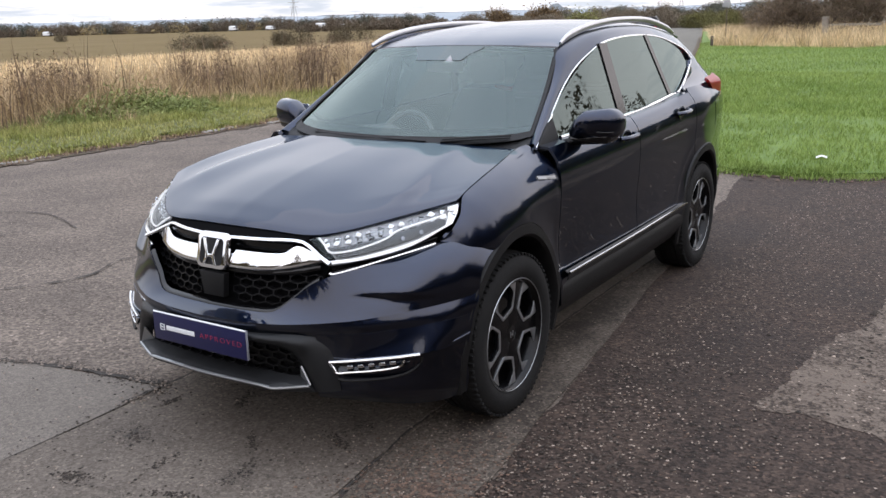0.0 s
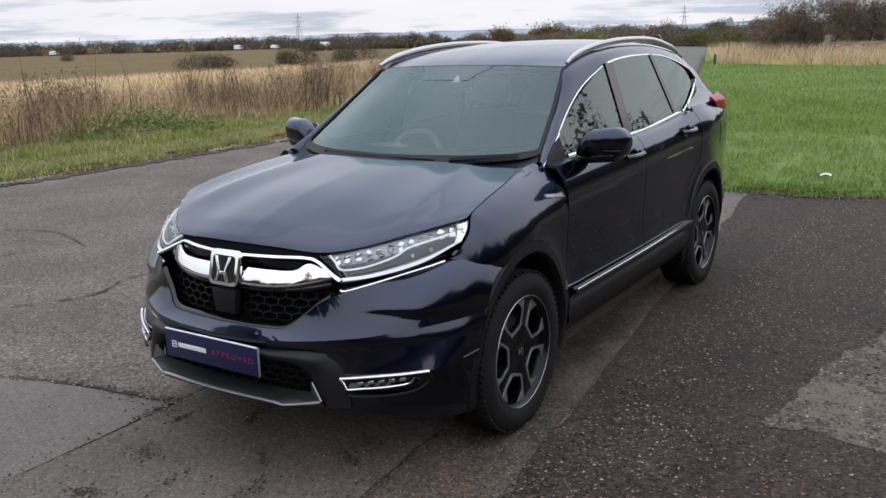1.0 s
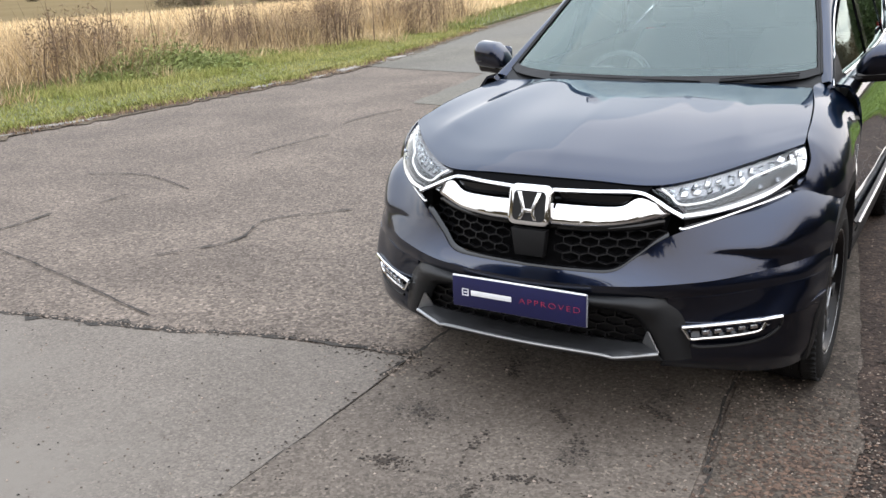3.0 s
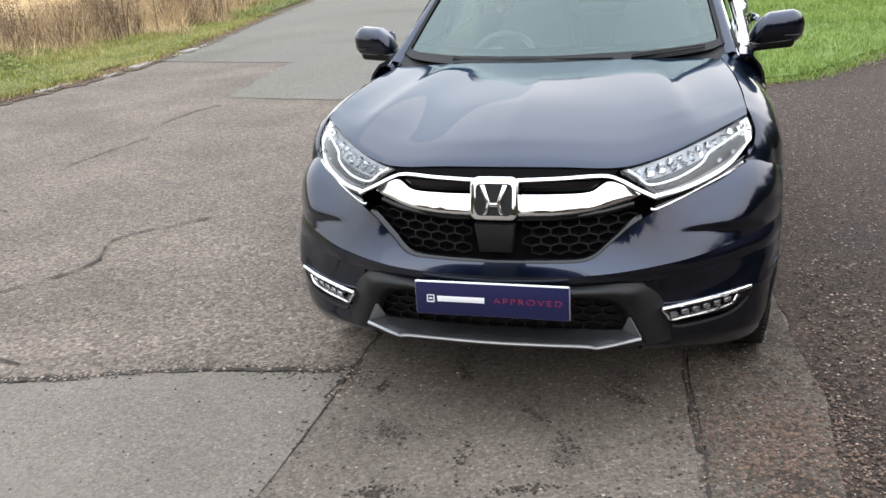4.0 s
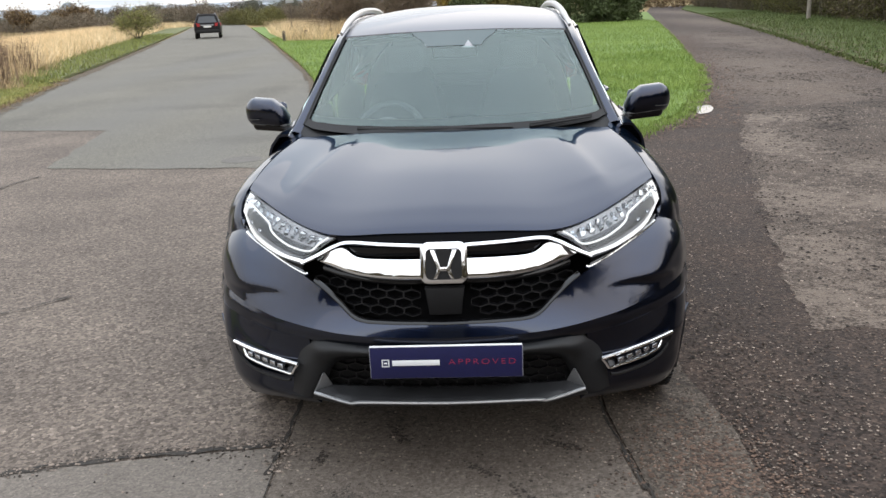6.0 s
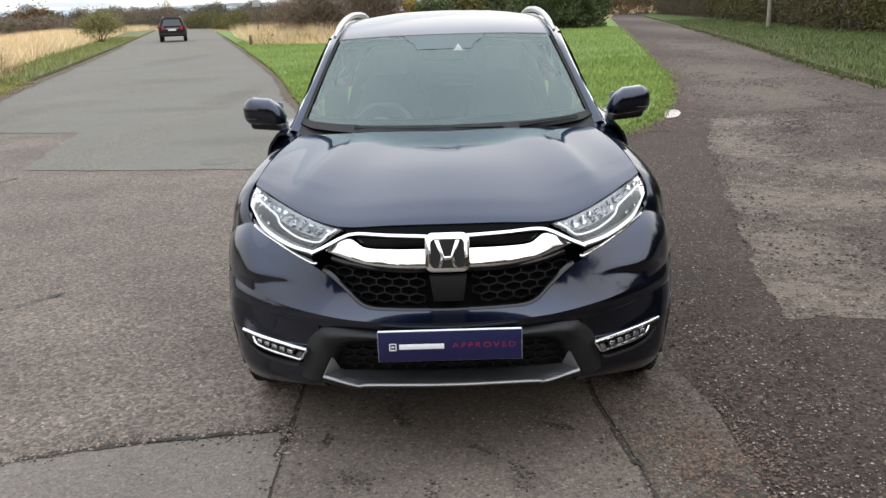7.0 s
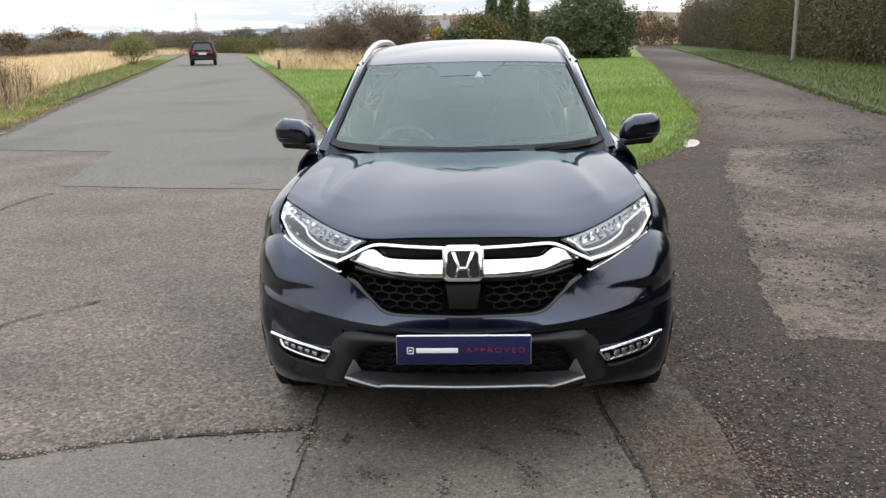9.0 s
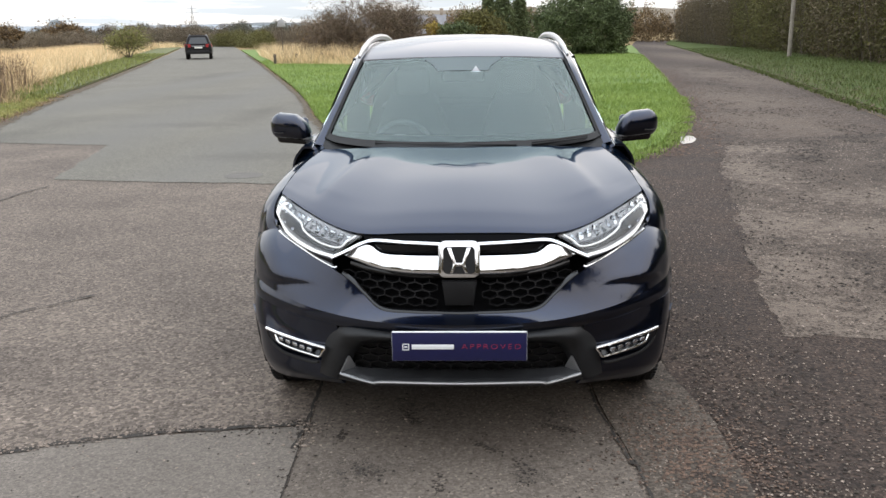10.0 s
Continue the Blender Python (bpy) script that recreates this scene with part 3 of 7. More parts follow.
pair("grille_wing", wing, CHROME, "broad chrome grille wing", 0.010)
slot = loft([[(0.075, 0.146, 0.872), (0.2, 0.158, 0.872), (0.345, 0.196, 0.868)], [(0.075, 0.155, 0.836), (0.2, 0.166, 0.836), (0.315, 0.192, 0.838)]], 16, 4)
pair("grille_slot", slot, GLOSSBLACK, "", 0.01)
capstrip = loft([[(0, 0.206, 0.910), (0.2, 0.216, 0.908), (0.40, 0.250, 0.899)], [(0, 0.148, 0.884), (0.2, 0.162, 0.884), (0.385, 0.222, 0.882)]], 20, 5)
part("grille_cap", sheet(both(capstrip), CAR_MID, 0.008), FRIT, car)
for s in (-1, 1):
    lp = lambda pts: [(s * x, y, z) for x, y, z in pts]
    part("chrome_strip", tube(lp([(0.07, 0.138, 0.881), (0.22, 0.166, 0.882), (0.345, 0.212, 0.880), (0.40, 0.222, 0.866), (0.47, 0.206, 0.834), (0.523, 0.200, 0.812)]), 0.0105, 60, 10, 0.8), CHROME, car)
    lampob = part("headlamp", sheet((lambda g: g if s > 0 else flip(g))(loft([
        [(0.405, 0.262, 0.888), (0.54, 0.345, 0.912), (0.68, 0.49, 0.948), (0.805, 0.68, 0.985)],
        [(0.45, 0.262, 0.865), (0.58, 0.315, 0.865), (0.71, 0.44, 0.898), (0.815, 0.645, 0.955)],
        [(0.52, 0.240, 0.818), (0.63, 0.305, 0.832), (0.75, 0.44, 0.868), (0.818, 0.60, 0.92)]], 24, 10)), (s * 0.5, 1.5, 0.8), 0.012), LAMPGREY, car, "clear headlamp with LED cells and bright outline")
    part("lens", sheet((lambda g: g if s > 0 else flip(g))(loft([
        [(0.396, 0.230, 0.890), (0.53, 0.318, 0.914), (0.67, 0.455, 0.952), (0.815, 0.655, 0.992)],
        [(0.45, 0.218, 0.862), (0.58, 0.276, 0.868), (0.71, 0.405, 0.902), (0.830, 0.625, 0.960)],
        [(0.523, 0.206, 0.814), (0.63, 0.280, 0.828), (0.75, 0.420, 0.864), (0.832, 0.585, 0.925)]], 28, 12)), (s * 0.5, 1.5, 0.8)), LENS, lampob).visible_shadow = False
    lens_g = loft([
        [(0.396, 0.236, 0.888), (0.53, 0.324, 0.912), (0.67, 0.461, 0.950), (0.812, 0.660, 0.990)],
        [(0.45, 0.224, 0.860), (0.58, 0.282, 0.866), (0.71, 0.411, 0.900), (0.826, 0.630, 0.958)],
        [(0.523, 0.206, 0.812), (0.63, 0.281, 0.826), (0.75, 0.421, 0.862), (0.830, 0.586, 0.923)]], 40, 30)
    side = lambda q: q if s > 0 else flip(q)
    part("light_bar", join(sheet(side(lens_g[26:, :37]), (s * 0.5, 1.5, 0.8), 0.006), sheet(side(lens_g[2:, 36:]), (s * 0.5, 1.5, 0.8), 0.006)), DRL, lampob, "lit white daytime light band")
    bezel = lens_g[14:25, 2:36].copy() + np.array([0, 0.012, 0.0])
    part("lamp_bezel", sheet(side(bezel), (s * 0.5, 1.5, 0.8), 0.004), LAMPDARK, lampob, "dark bezel in the lower lamp")
    guide = [lens_g[1, 2], lens_g[9, 2], lens_g[18, 2], lens_g[19, 8], lens_g[18, 14], lens_g[16, 18], lens_g[12, 21], lens_g[11, 25], lens_g[11, 30], lens_g[11, 35]]
    part("light_guide", tube(lp([(x, y + 0.006, z) for x, y, z in guide]), 0.0042, 70, 8), DRL, lampob)
    part("chrome_under_strip", tube(lp([(0.505, 0.216, 0.770), (0.523, 0.222, 0.768), (0.60, 0.285, 0.790), (0.70, 0.385, 0.822), (0.76, 0.452, 0.841), (0.80, 0.505, 0.856)]), 0.006, 50, 8), CHROME, car)
    gap_fill = np.stack([spline([(0.523, 0.200, 0.806), (0.60, 0.254, 0.817), (0.70, 0.352, 0.839), (0.785, 0.472, 0.871), (0.806, 0.512, 0.880)], 24), spline([(0.520, 0.222, 0.768), (0.60, 0.287, 0.790), (0.70, 0.387, 0.822), (0.76, 0.454, 0.841), (0.80, 0.508, 0.856)], 24)])
    part("lamp_surround", sheet(gap_fill if s > 0 else flip(gap_fill), CAR_MID, 0.004), GLOSSBLACK, lampob)
    rnd = random.Random(4)
    top_l = spline([(0.455, 0.262, 0.888), (0.56, 0.335, 0.908), (0.68, 0.46, 0.938), (0.80, 0.62, 0.972)], 13)
    for k in range(13):
        x, y, z = top_l[k]
        cell = join(*[slab([(-0.012 - rnd.uniform(0, 0.007), -0.011), (0.004 + rnd.uniform(0, 0.012), -0.009), (0.008 + rnd.uniform(0, 0.006), 0.010), (-0.011, 0.006 + rnd.uniform(0, 0.008))], 0.012 + 0.006 * rnd.random(), pose(s * (x + 0.010 * j), y + 0.004 - 0.006 * j, z - 0.010 - 0.017 * j, 74 + rnd.uniform(-26, 26), rnd.uniform(-22, 22), s * 38 + rnd.uniform(-20, 20)), 0.004) for j in (0, 1)])
        part("led_cell", cell, REFLECT, lampob)
    for k in range(2):
        part("indicator_bulb", lathe([(0.0, 0.001), (0.004, 0.007), (0.012, 0.009)], "z", 12), REFLECT, lampob).matrix_basis = pose(s * (0.715 + 0.045 * k), 0.412 + 0.060 * k, 0.888 + 0.016 * k, 80, 0, s * 30)

# fog lamps in bright-edged pockets
for s in (-1, 1):
    lp = lambda pts: [(s * x, y, z) for x, y, z in pts]
    fog = part("fog_lamp", sheet((lambda g: g if s > 0 else flip(g))(loft([
        [(0.555, 0.128, 0.447), (0.69, 0.205, 0.457), (0.835, 0.312, 0.468)], [(0.575, 0.15, 0.43), (0.69, 0.222, 0.437), (0.81, 0.305, 0.445)], [(0.583, 0.135, 0.410), (0.69, 0.205, 0.416), (0.79, 0.27, 0.430)]], 16, 6)), CAR_MID, 0.008), GLOSSBLACK, car, "slim LED fog lamp with chrome outline")
    part("fog_trim", tube(lp([(0.553, 0.124, 0.449), (0.62, 0.160, 0.454), (0.69, 0.202, 0.459), (0.77, 0.258, 0.464), (0.840, 0.315, 0.470)]), 0.0065, 40, 8), CHROME, fog)
    part("fog_trim", tube(lp([(0.553, 0.124, 0.448), (0.568, 0.128, 0.428), (0.582, 0.132, 0.409), (0.62, 0.155, 0.410), (0.69, 0.198, 0.414), (0.755, 0.245, 0.421), (0.782, 0.266, 0.430), (0.795, 0.278, 0.452)]), 0.0055, 60, 8), CHROME, fog)
    for k in range(5):
        part("led_cell", box((0.026, 0.012, 0.014), (0, 0, 0), 0.003), REFLECT, fog).matrix_basis = pose(s * (0.625 + 0.034 * k), 0.158 + 0.0225 * k, 0.432 + 0.003 * k, 0, s * -5, s * 34)
    part("fog_pocket_edge", tube(lp([(0.585, 0.132, 0.385), (0.62, 0.152, 0.378), (0.72, 0.222, 0.380), (0.79, 0.285, 0.392), (0.83, 0.325, 0.425), (0.838, 0.328, 0.455)]), 0.006, 50, 8), BLACK, fog)
    part("bumper_crease", tube(lp([(0.838, 0.325, 0.472), (0.88, 0.395, 0.482), (0.912, 0.445, 0.495), (0.942, 0.515, 0.512)]), 0.004, 24, 6), PAINT, bumper)

# bonnet with its two soft ridges
hood_rows = [[(0, 0.198, 0.914), (0.2, 0.207, 0.912), (0.397, 0.242, 0.903), (0.53, 0.325, 0.921), (0.67, 0.463, 0.960), (0.812, 0.645, 1.000)],
             [(0, 0.215, 0.932), (0.2, 0.226, 0.931), (0.40, 0.268, 0.926), (0.535, 0.36, 0.946), (0.675, 0.50, 0.978), (0.812, 0.672, 1.008)],
             [(0, 0.275, 0.960), (0.2, 0.286, 0.956), (0.405, 0.328, 0.951), (0.543, 0.412, 0.966), (0.678, 0.543, 0.992), (0.810, 0.702, 1.018)],
             [(0, 0.36, 0.992), (0.2, 0.37, 0.984), (0.41, 0.405, 0.978), (0.55, 0.48, 0.986), (0.68, 0.60, 1.006), (0.806, 0.738, 1.026)],
             [(0, 0.62, 1.056), (0.22, 0.63, 1.046), (0.46, 0.66, 1.042), (0.57, 0.70, 1.036), (0.68, 0.77, 1.038), (0.795, 0.86, 1.052)],
             [(0, 0.90, 1.096), (0.22, 0.91, 1.089), (0.46, 0.94, 1.088), (0.55, 0.97, 1.082), (0.66, 1.02, 1.074), (0.77, 1.06, 1.083)],
             [(0, 1.20, 1.132), (0.22, 1.212, 1.131), (0.44, 1.24, 1.127), (0.525, 1.255, 1.123), (0.63, 1.277, 1.117), (0.727, 1.30, 1.111)]]
front_c, rear_c = spline(hood_rows[0], 50), spline(hood_rows[-1], 50)
mid_c, edge_c = spline([r[0] for r in hood_rows], 60), spline([r[-1] for r in hood_rows], 60)
u, v = np.linspace(0, 1, 50)[None, :, None], np.linspace(0, 1, 60)[:, None, None]
hood = (1 - v) * front_c[None] + v * rear_c[None] + (1 - u) * mid_c[:, None] + u * edge_c[:, None]
hood = hood - ((1 - u) * (1 - v) * front_c[0] + u * (1 - v) * front_c[-1] + (1 - u) * v * rear_c[0] + u * v * rear_c[-1])
ridge_u = 0.70 - 0.10 * v
rise = np.clip(v * 4, 0, 1) ** 1.5 * (1 - 0.75 * v ** 3)
hood[..., 2:] += rise * (0.0105 * np.exp(-((u - ridge_u) / np.where(u > ridge_u, 0.055, 0.17)) ** 2) - 0.0045 * np.exp(-((u - ridge_u - 0.17) / 0.10) ** 2)) * np.clip((1 - u) * 12, 0, 1)
part("bonnet", sheet(fair(both(hood), 6), CAR_MID, 0.015), PAINT, car)

# front wings: from the bonnet gap over the shoulder to the wheel arch
gap = spline([(0.818, 0.528, 0.864), (0.838, 0.575, 0.905), (0.843, 0.622, 0.950), (0.830, 0.655, 0.987), (0.816, 0.69, 1.012), (0.809, 0.745, 1.026), (0.801, 0.86, 1.051), (0.776, 1.06, 1.083), (0.731, 1.302, 1.112), (0.742, 1.375, 1.122)], 80)
seam = spline(lip[6:], 40)
g = []
for y in np.concatenate([np.linspace(0.530, 0.70, 20), np.linspace(0.72, 1.385, 36)]):
    tx, tz = float(np.interp(y, gap[:, 1], gap[:, 0])), float(np.interp(y, gap[:, 1], gap[:, 2]))
    if y < 0.73:
        low, xl = float(np.interp(y, seam[:, 1], seam[:, 2])) - 0.002, float(np.interp(y, seam[:, 1], seam[:, 0]))
    else:
        low = max(arch(y, AX_F), 0.36)
        xl = side_x(y, low)
    zs = max(tz - 0.19, low)
    k1 = min(1.0, max(0.0, (y - 0.66) / 0.10))
    xs = (1 - k1) * xl + k1 * side_x(y, zs)
    col = []
    for k in range(11):
        u = k / 10
        cx, cz = xs - 0.016, tz - 0.052 * (tz - zs) / 0.19
        col.append(((1 - u) ** 2 * tx + 2 * u * (1 - u) * cx + u * u * xs, y, (1 - u) ** 2 * tz + 2 * u * (1 - u) * cz + u * u * zs))
    for k in range(1, 17):
        z = zs + (low - zs) * k / 16
        col.append(((1 - k1) * xl + k1 * side_x(y, z), y, z))
    c = np.array(col)
    run = np.concatenate([[0], np.cumsum(np.linalg.norm(np.diff(c, axis=0), axis=1))])
    g.append(np.stack([np.interp(np.linspace(0, run[-1], 27), run, c[:, k]) for k in range(3)], 1))
wing_grid = fair(np.array(g), 24)
pair("front_wing", wing_grid, PAINT)
flat_wing = wing_grid.reshape(-1, 3)
skin = lambda y, z: flat_wing[np.argmin((flat_wing[:, 1] - y) ** 2 + (flat_wing[:, 2] - z) ** 2), 0]
pair("hybrid_badge", np.array([[(skin(y, z - 0.13 * (y - 1.19)) + 0.006, y, z - 0.13 * (y - 1.19)) for y in np.linspace(1.19, 1.345, 8)] for z in (1.016, 1.002)]), SATIN, "small chrome wing badge", 0.006)

# doors
for name, y0, y1, hy in (("front_door", 1.390, 2.405, 2.24), ("rear_door", 2.411, 3.40, 3.14)):
    ys = np.linspace(y0, y1, 40)
    low = lambda y: max(SILL + 0.0, arch(y, AX_R) if y > 3.0 else 0)
    doors = pair(name, columns(ys, lambda y: belt(y) - 0.006, low, 30, True), PAINT)
    for d, s in zip(doors, (1, -1)):
        hx, hz = side_x(hy, 1.06), belt(hy) - 0.085
        part("door_handle", join(tube([(s * (hx + 0.004), hy - 0.11, hz), (s * (hx + 0.035), hy - 0.07, hz + 0.003), (s * (hx + 0.036), hy + 0.05, hz + 0.006), (s * (hx + 0.004), hy + 0.10, hz + 0.008)], 0.014, 24, 8, 0.9)), PAINT, d)
        part("handle_cup", lathe([(0.0, 0.05), (0.006, 0.048), (0.004, 0.03), (0.002, 0.001)], "x", 20), GLOSSBLACK, d).matrix_basis = Matrix.Translation((s * (hx - 0.002), hy - 0.02, hz)) @ Matrix.Diagonal((s, 1.3, 0.8, 1))
# rear quarters
pair("rear_quarter", columns(np.concatenate([np.linspace(3.406, 4.04, 34), np.linspace(4.08, 4.34, 12)]), lambda y: belt(y) + (0.02 if y > 3.42 else -0.002), lambda y: max(0.50 if y > 3.9 else SILL, arch(y, AX_R)), 26), PAINT)

flap = np.array([[(side_x(y, z) + 0.0025, y, z) for y in np.linspace(3.86, 4.02, 8)] for z in np.linspace(0.95, 1.11, 8)])
part("fuel_flap", sheet(flap, CAR_MID, 0.006), PAINT, car)
# sills with black cladding and bright strip
pair("sill_cladding", loft([[(0.915, 1.385, 0.47), (0.922, 2.3, 0.47), (0.922, 3.22, 0.475)], [(0.930, 1.385, 0.445), (0.936, 2.3, 0.445), (0.936, 3.2, 0.45)], [(0.925, 1.385, 0.37), (0.93, 2.3, 0.37), (0.93, 3.2, 0.375)], [(0.87, 1.40, 0.29), (0.87, 2.3, 0.285), (0.87, 3.2, 0.29)]], 30, 10), BLACK, "black plastic sill cladding")
for s in (-1, 1):
    part("sill_strip", tube([(s * 0.945, 1.44, 0.513), (s * 0.951, 2.3, 0.513), (s * 0.949, 3.22, 0.520)], 0.0075, 30, 8, 0.9), CHROME, car, "chrome sill strip")
    part("sill_rail", sheet((lambda q: q if s > 0 else flip(q))(loft([[(0.925, 1.43, 0.523), (0.932, 2.3, 0.523), (0.93, 3.21, 0.528)], [(0.942, 1.44, 0.505), (0.948, 2.3, 0.505), (0.946, 3.21, 0.512)], [(0.936, 1.44, 0.475), (0.942, 2.3, 0.475), (0.94, 3.21, 0.482)]], 20, 8)), CAR_MID, 0.006), GREYPL, car)
# wheel-arch cladding, liners
for yc in (AX_F, AX_R):
    rows = []
    for ry, rz, dx in ((0.448, 0.499, -0.004), (0.442, 0.491, 0.010), (0.412, 0.448, 0.012), (0.402, 0.436, -0.002), (0.404, 0.438, -0.10)):
        r = []
        for k in range(33):
            a = radians(-14 + 208 * k / 32)
            y, z = yc - ry * math.cos(a), AX_Z + rz * math.sin(a)
            r.append((min(plan_w(y), 0.945) + dx - (0.03 * max(0, 0.45 - z) / 0.2), y, z))
        rows.append(r)
    arr = np.array(rows)
    for q in (arr, flip(arr)):
        part("arch_cladding", sheet(q, (0, yc, AX_Z), 0.0), BLACK, car, "black wheel-arch cladding")
    for s in (-1, 1):
        line = [(-0.10, 0.0)]
        r = [[(s * x, yc - 0.415 * math.cos(a), AX_Z + 0.45 * math.sin(a)) for a in (radians(-10 + 200 * k / 24) for k in range(25))] for x in (0.86, 0.62)]
        part("arch_liner", sheet(np.array(r), (s * 0.7, yc, 3.0)), BLACK, car)

# glasshouse: pillars, roof sides, roof
inner = [(0.748, 1.40, 1.118), (0.718, 1.54, 1.21), (0.690, 1.67, 1.295), (0.668, 1.775, 1.36), (0.640, 1.885, 1.44), (0.612, 1.99, 1.53), (0.590, 2.25, 1.605), (0.582, 2.5, 1.630), (0.575, 2.8, 1.645), (0.565, 3.3, 1.640), (0.545, 3.8, 1.598), (0.53, 4.15, 1.54)]
outer = [(0.800, 1.36, 1.112), (0.774, 1.515, 1.183), (0.747, 1.65, 1.258), (0.724, 1.77, 1.322), (0.705, 1.90, 1.385), (0.692, 2.04, 1.444), (0.685, 2.22, 1.502), (0.681, 2.45, 1.558), (0.680, 2.85, 1.580), (0.688, 3.3, 1.562), (0.718, 3.70, 1.478), (0.748, 3.83, 1.40)]
ridge = [((a[0] * 0.55 + b[0] * 0.45 + 0.012), (a[1] + b[1]) / 2, (a[2] + b[2]) / 2 + 0.014) for a, b in zip(inner, outer)]
pair("roof_pillar", fair(loft([inner, ridge, outer], 60, 10), 6), PAINT, "", 0.03)
roof_rows = [[(0, 1.925, 1.562), (0.3, 1.952, 1.558), (0.597, 2.03, 1.545)], [(0, 2.08, 1.602), (0.3, 2.10, 1.597), (0.587, 2.16, 1.580)], [(0, 2.4, 1.652), (0.3, 2.42, 1.645), (0.577, 2.45, 1.623)], [(0, 2.85, 1.680), (0.3, 2.86, 1.672), (0.567, 2.88, 1.640)], [(0, 3.4, 1.678), (0.3, 3.4, 1.668), (0.557, 3.4, 1.630)], [(0, 3.9, 1.645), (0.3, 3.9, 1.637), (0.54, 3.9, 1.585)], [(0, 4.32, 1.592), (0.3, 4.30, 1.585), (0.52, 4.24, 1.535)]]
part("roof", sheet(fair(both(loft(roof_rows, 30, 40)), 30), CAR_MID, 0.025), PAINT, car)
part("roof_header", sheet(both(loft([[(0, 1.925, 1.561), (0.3, 1.952, 1.557), (0.597, 2.03, 1.544)], [(0, 1.895, 1.545), (0.3, 1.92, 1.540), (0.603, 2.0, 1.527)]], 24, 3)), CAR_MID, 0.01), GLOSSBLACK, car)
for s in (-1, 1):
    part("roof_rail", tube([(s * 0.614, 2.02, 1.560), (s * 0.608, 2.10, 1.588), (s * 0.603, 2.24, 1.618), (s * 0.598, 2.5, 1.650), (s * 0.590, 2.9, 1.670), (s * 0.580, 3.4, 1.662), (s * 0.568, 3.8, 1.612), (s * 0.560, 4.0, 1.572)], 0.0140, 60, 10, 1.4, taper=lambda u: min(1.0, 0.55 + 6 * u, 0.55 + 6 * (1 - u))), RAIL, car, "brushed silver roof rail")

# windscreen, black edge band and side glass
screen_rows = [[(0, 1.19, 1.112), (0.4, 1.245, 1.118), (0.65, 1.37, 1.130), (0.738, 1.455, 1.148)], [(0, 1.56, 1.365), (0.36, 1.605, 1.360), (0.60, 1.71, 1.348), (0.672, 1.76, 1.350)], [(0, 1.905, 1.556), (0.3, 1.932, 1.552), (0.52, 1.985, 1.542), (0.602, 2.02, 1.535)]]
SC = loft(screen_rows, 40, 30)
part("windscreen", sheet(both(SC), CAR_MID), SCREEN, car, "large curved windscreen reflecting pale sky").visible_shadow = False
edge = SC[:, -2:].copy()
edge[..., 1] += 0.006
pair("screen_frit", edge, FRIT, "", 0.003)
trim_edge = SC[:, -2:] + np.array([0.002, -0.006, 0.005])
pair("screen_trim", trim_edge, BLACK, "black rubber windscreen edge", 0.004)
low_b = both(SC[:5]).copy()
low_b[..., 1] += 0.006
part("screen_frit", sheet(low_b, CAR_MID, 0.003), FRIT, car)
part("cowl_edge", sheet(both(SC[:3] + np.array([0, -0.006, 0.006])), CAR_MID, 0.004), BLACK, car, "black plastic cowl below the windscreen")
hi_b = both(SC[-2:]).copy()
hi_b[..., 1] += 0.006
part("screen_frit", sheet(hi_b, CAR_MID, 0.003), FRIT, car)
for s in (-1, 1):
    part("pillar_seal", tube([(s * x, y - 0.004, z + 0.004) for x, y, z in (SC[0, -1], SC[10, -1], SC[20, -1], SC[29, -1])], 0.007, 40, 6), BLACK, car)
part("cowl", sheet(both(loft([[(0, 1.18, 1.090), (0.4, 1.22, 1.090), (0.60, 1.265, 1.078), (0.735, 1.33, 1.085)], [(0, 1.25, 1.128), (0.4, 1.30, 1.132), (0.62, 1.385, 1.132), (0.755, 1.46, 1.150)]], 30, 4)), CAR_MID, 0.02), BLACK, car)
print_rows = []
for k, (r, w) in enumerate(((24, 0.146), (25, 0.152), (26, 0.166), (27, 0.188), (28, 0.212), (29, 0.222))):
    xs = np.linspace(0, w, 8)
    print_rows.append(np.stack([xs, np.interp(xs, SC[r, :, 0], SC[r, :, 1]) - 0.0015, np.interp(xs, SC[r, :, 0], SC[r, :, 2]) + 0.0015], 1))
part("sensor_print", sheet(both(np.array(print_rows)), CAR_MID, 0.0006), PRINT, car, "black printed patch on the windscreen")
cam_hood = slab([(-0.12, 0), (0.12, 0), (0.09, -0.075), (-0.09, -0.075)], 0.02, pose(0, 1.905, 1.520, 124, 0, 0))
part("sensor_housing", cam_hood, FRIT, car)
part("sensor_window", slab([(-0.028, -0.03), (0.028, -0.03), (0.0, 0.012)], 0.006, pose(0.075, 1.797, 1.500, 56, 0, 0)), LAMPGREY, car)


dlo_top = spline([(0, y, z) for x, y, z in outer], 200)


def dlo(y):
    """Upper line of the side windows."""
    return float(np.interp(y, dlo_top[:, 1], dlo_top[:, 2]))


def pane(y0, y1, name, mat, lean0, lean1, parent=None):
    g = []
    for k in range(13):
        u = k / 12
        col = []
        for j in range(9):
            v = j / 8
            y = (y0 + lean0 * v) * (1 - u) + (y1 + lean1 * v) * u
            zb = belt(y) if y < 3.40 else belt(3.40) + (y - 3.40) * 0.42
            zt = max(dlo(min(y, 3.829)), zb + 0.001)
            col.append((0, y, zb + (zt - zb) * v))
        g.append([(glass_x(y, z) - 0.004, y, z) for _, y, z in col])
    for o in pair(name, np.array(g), mat, "", 0.0, parent):
        o.visible_shadow = False


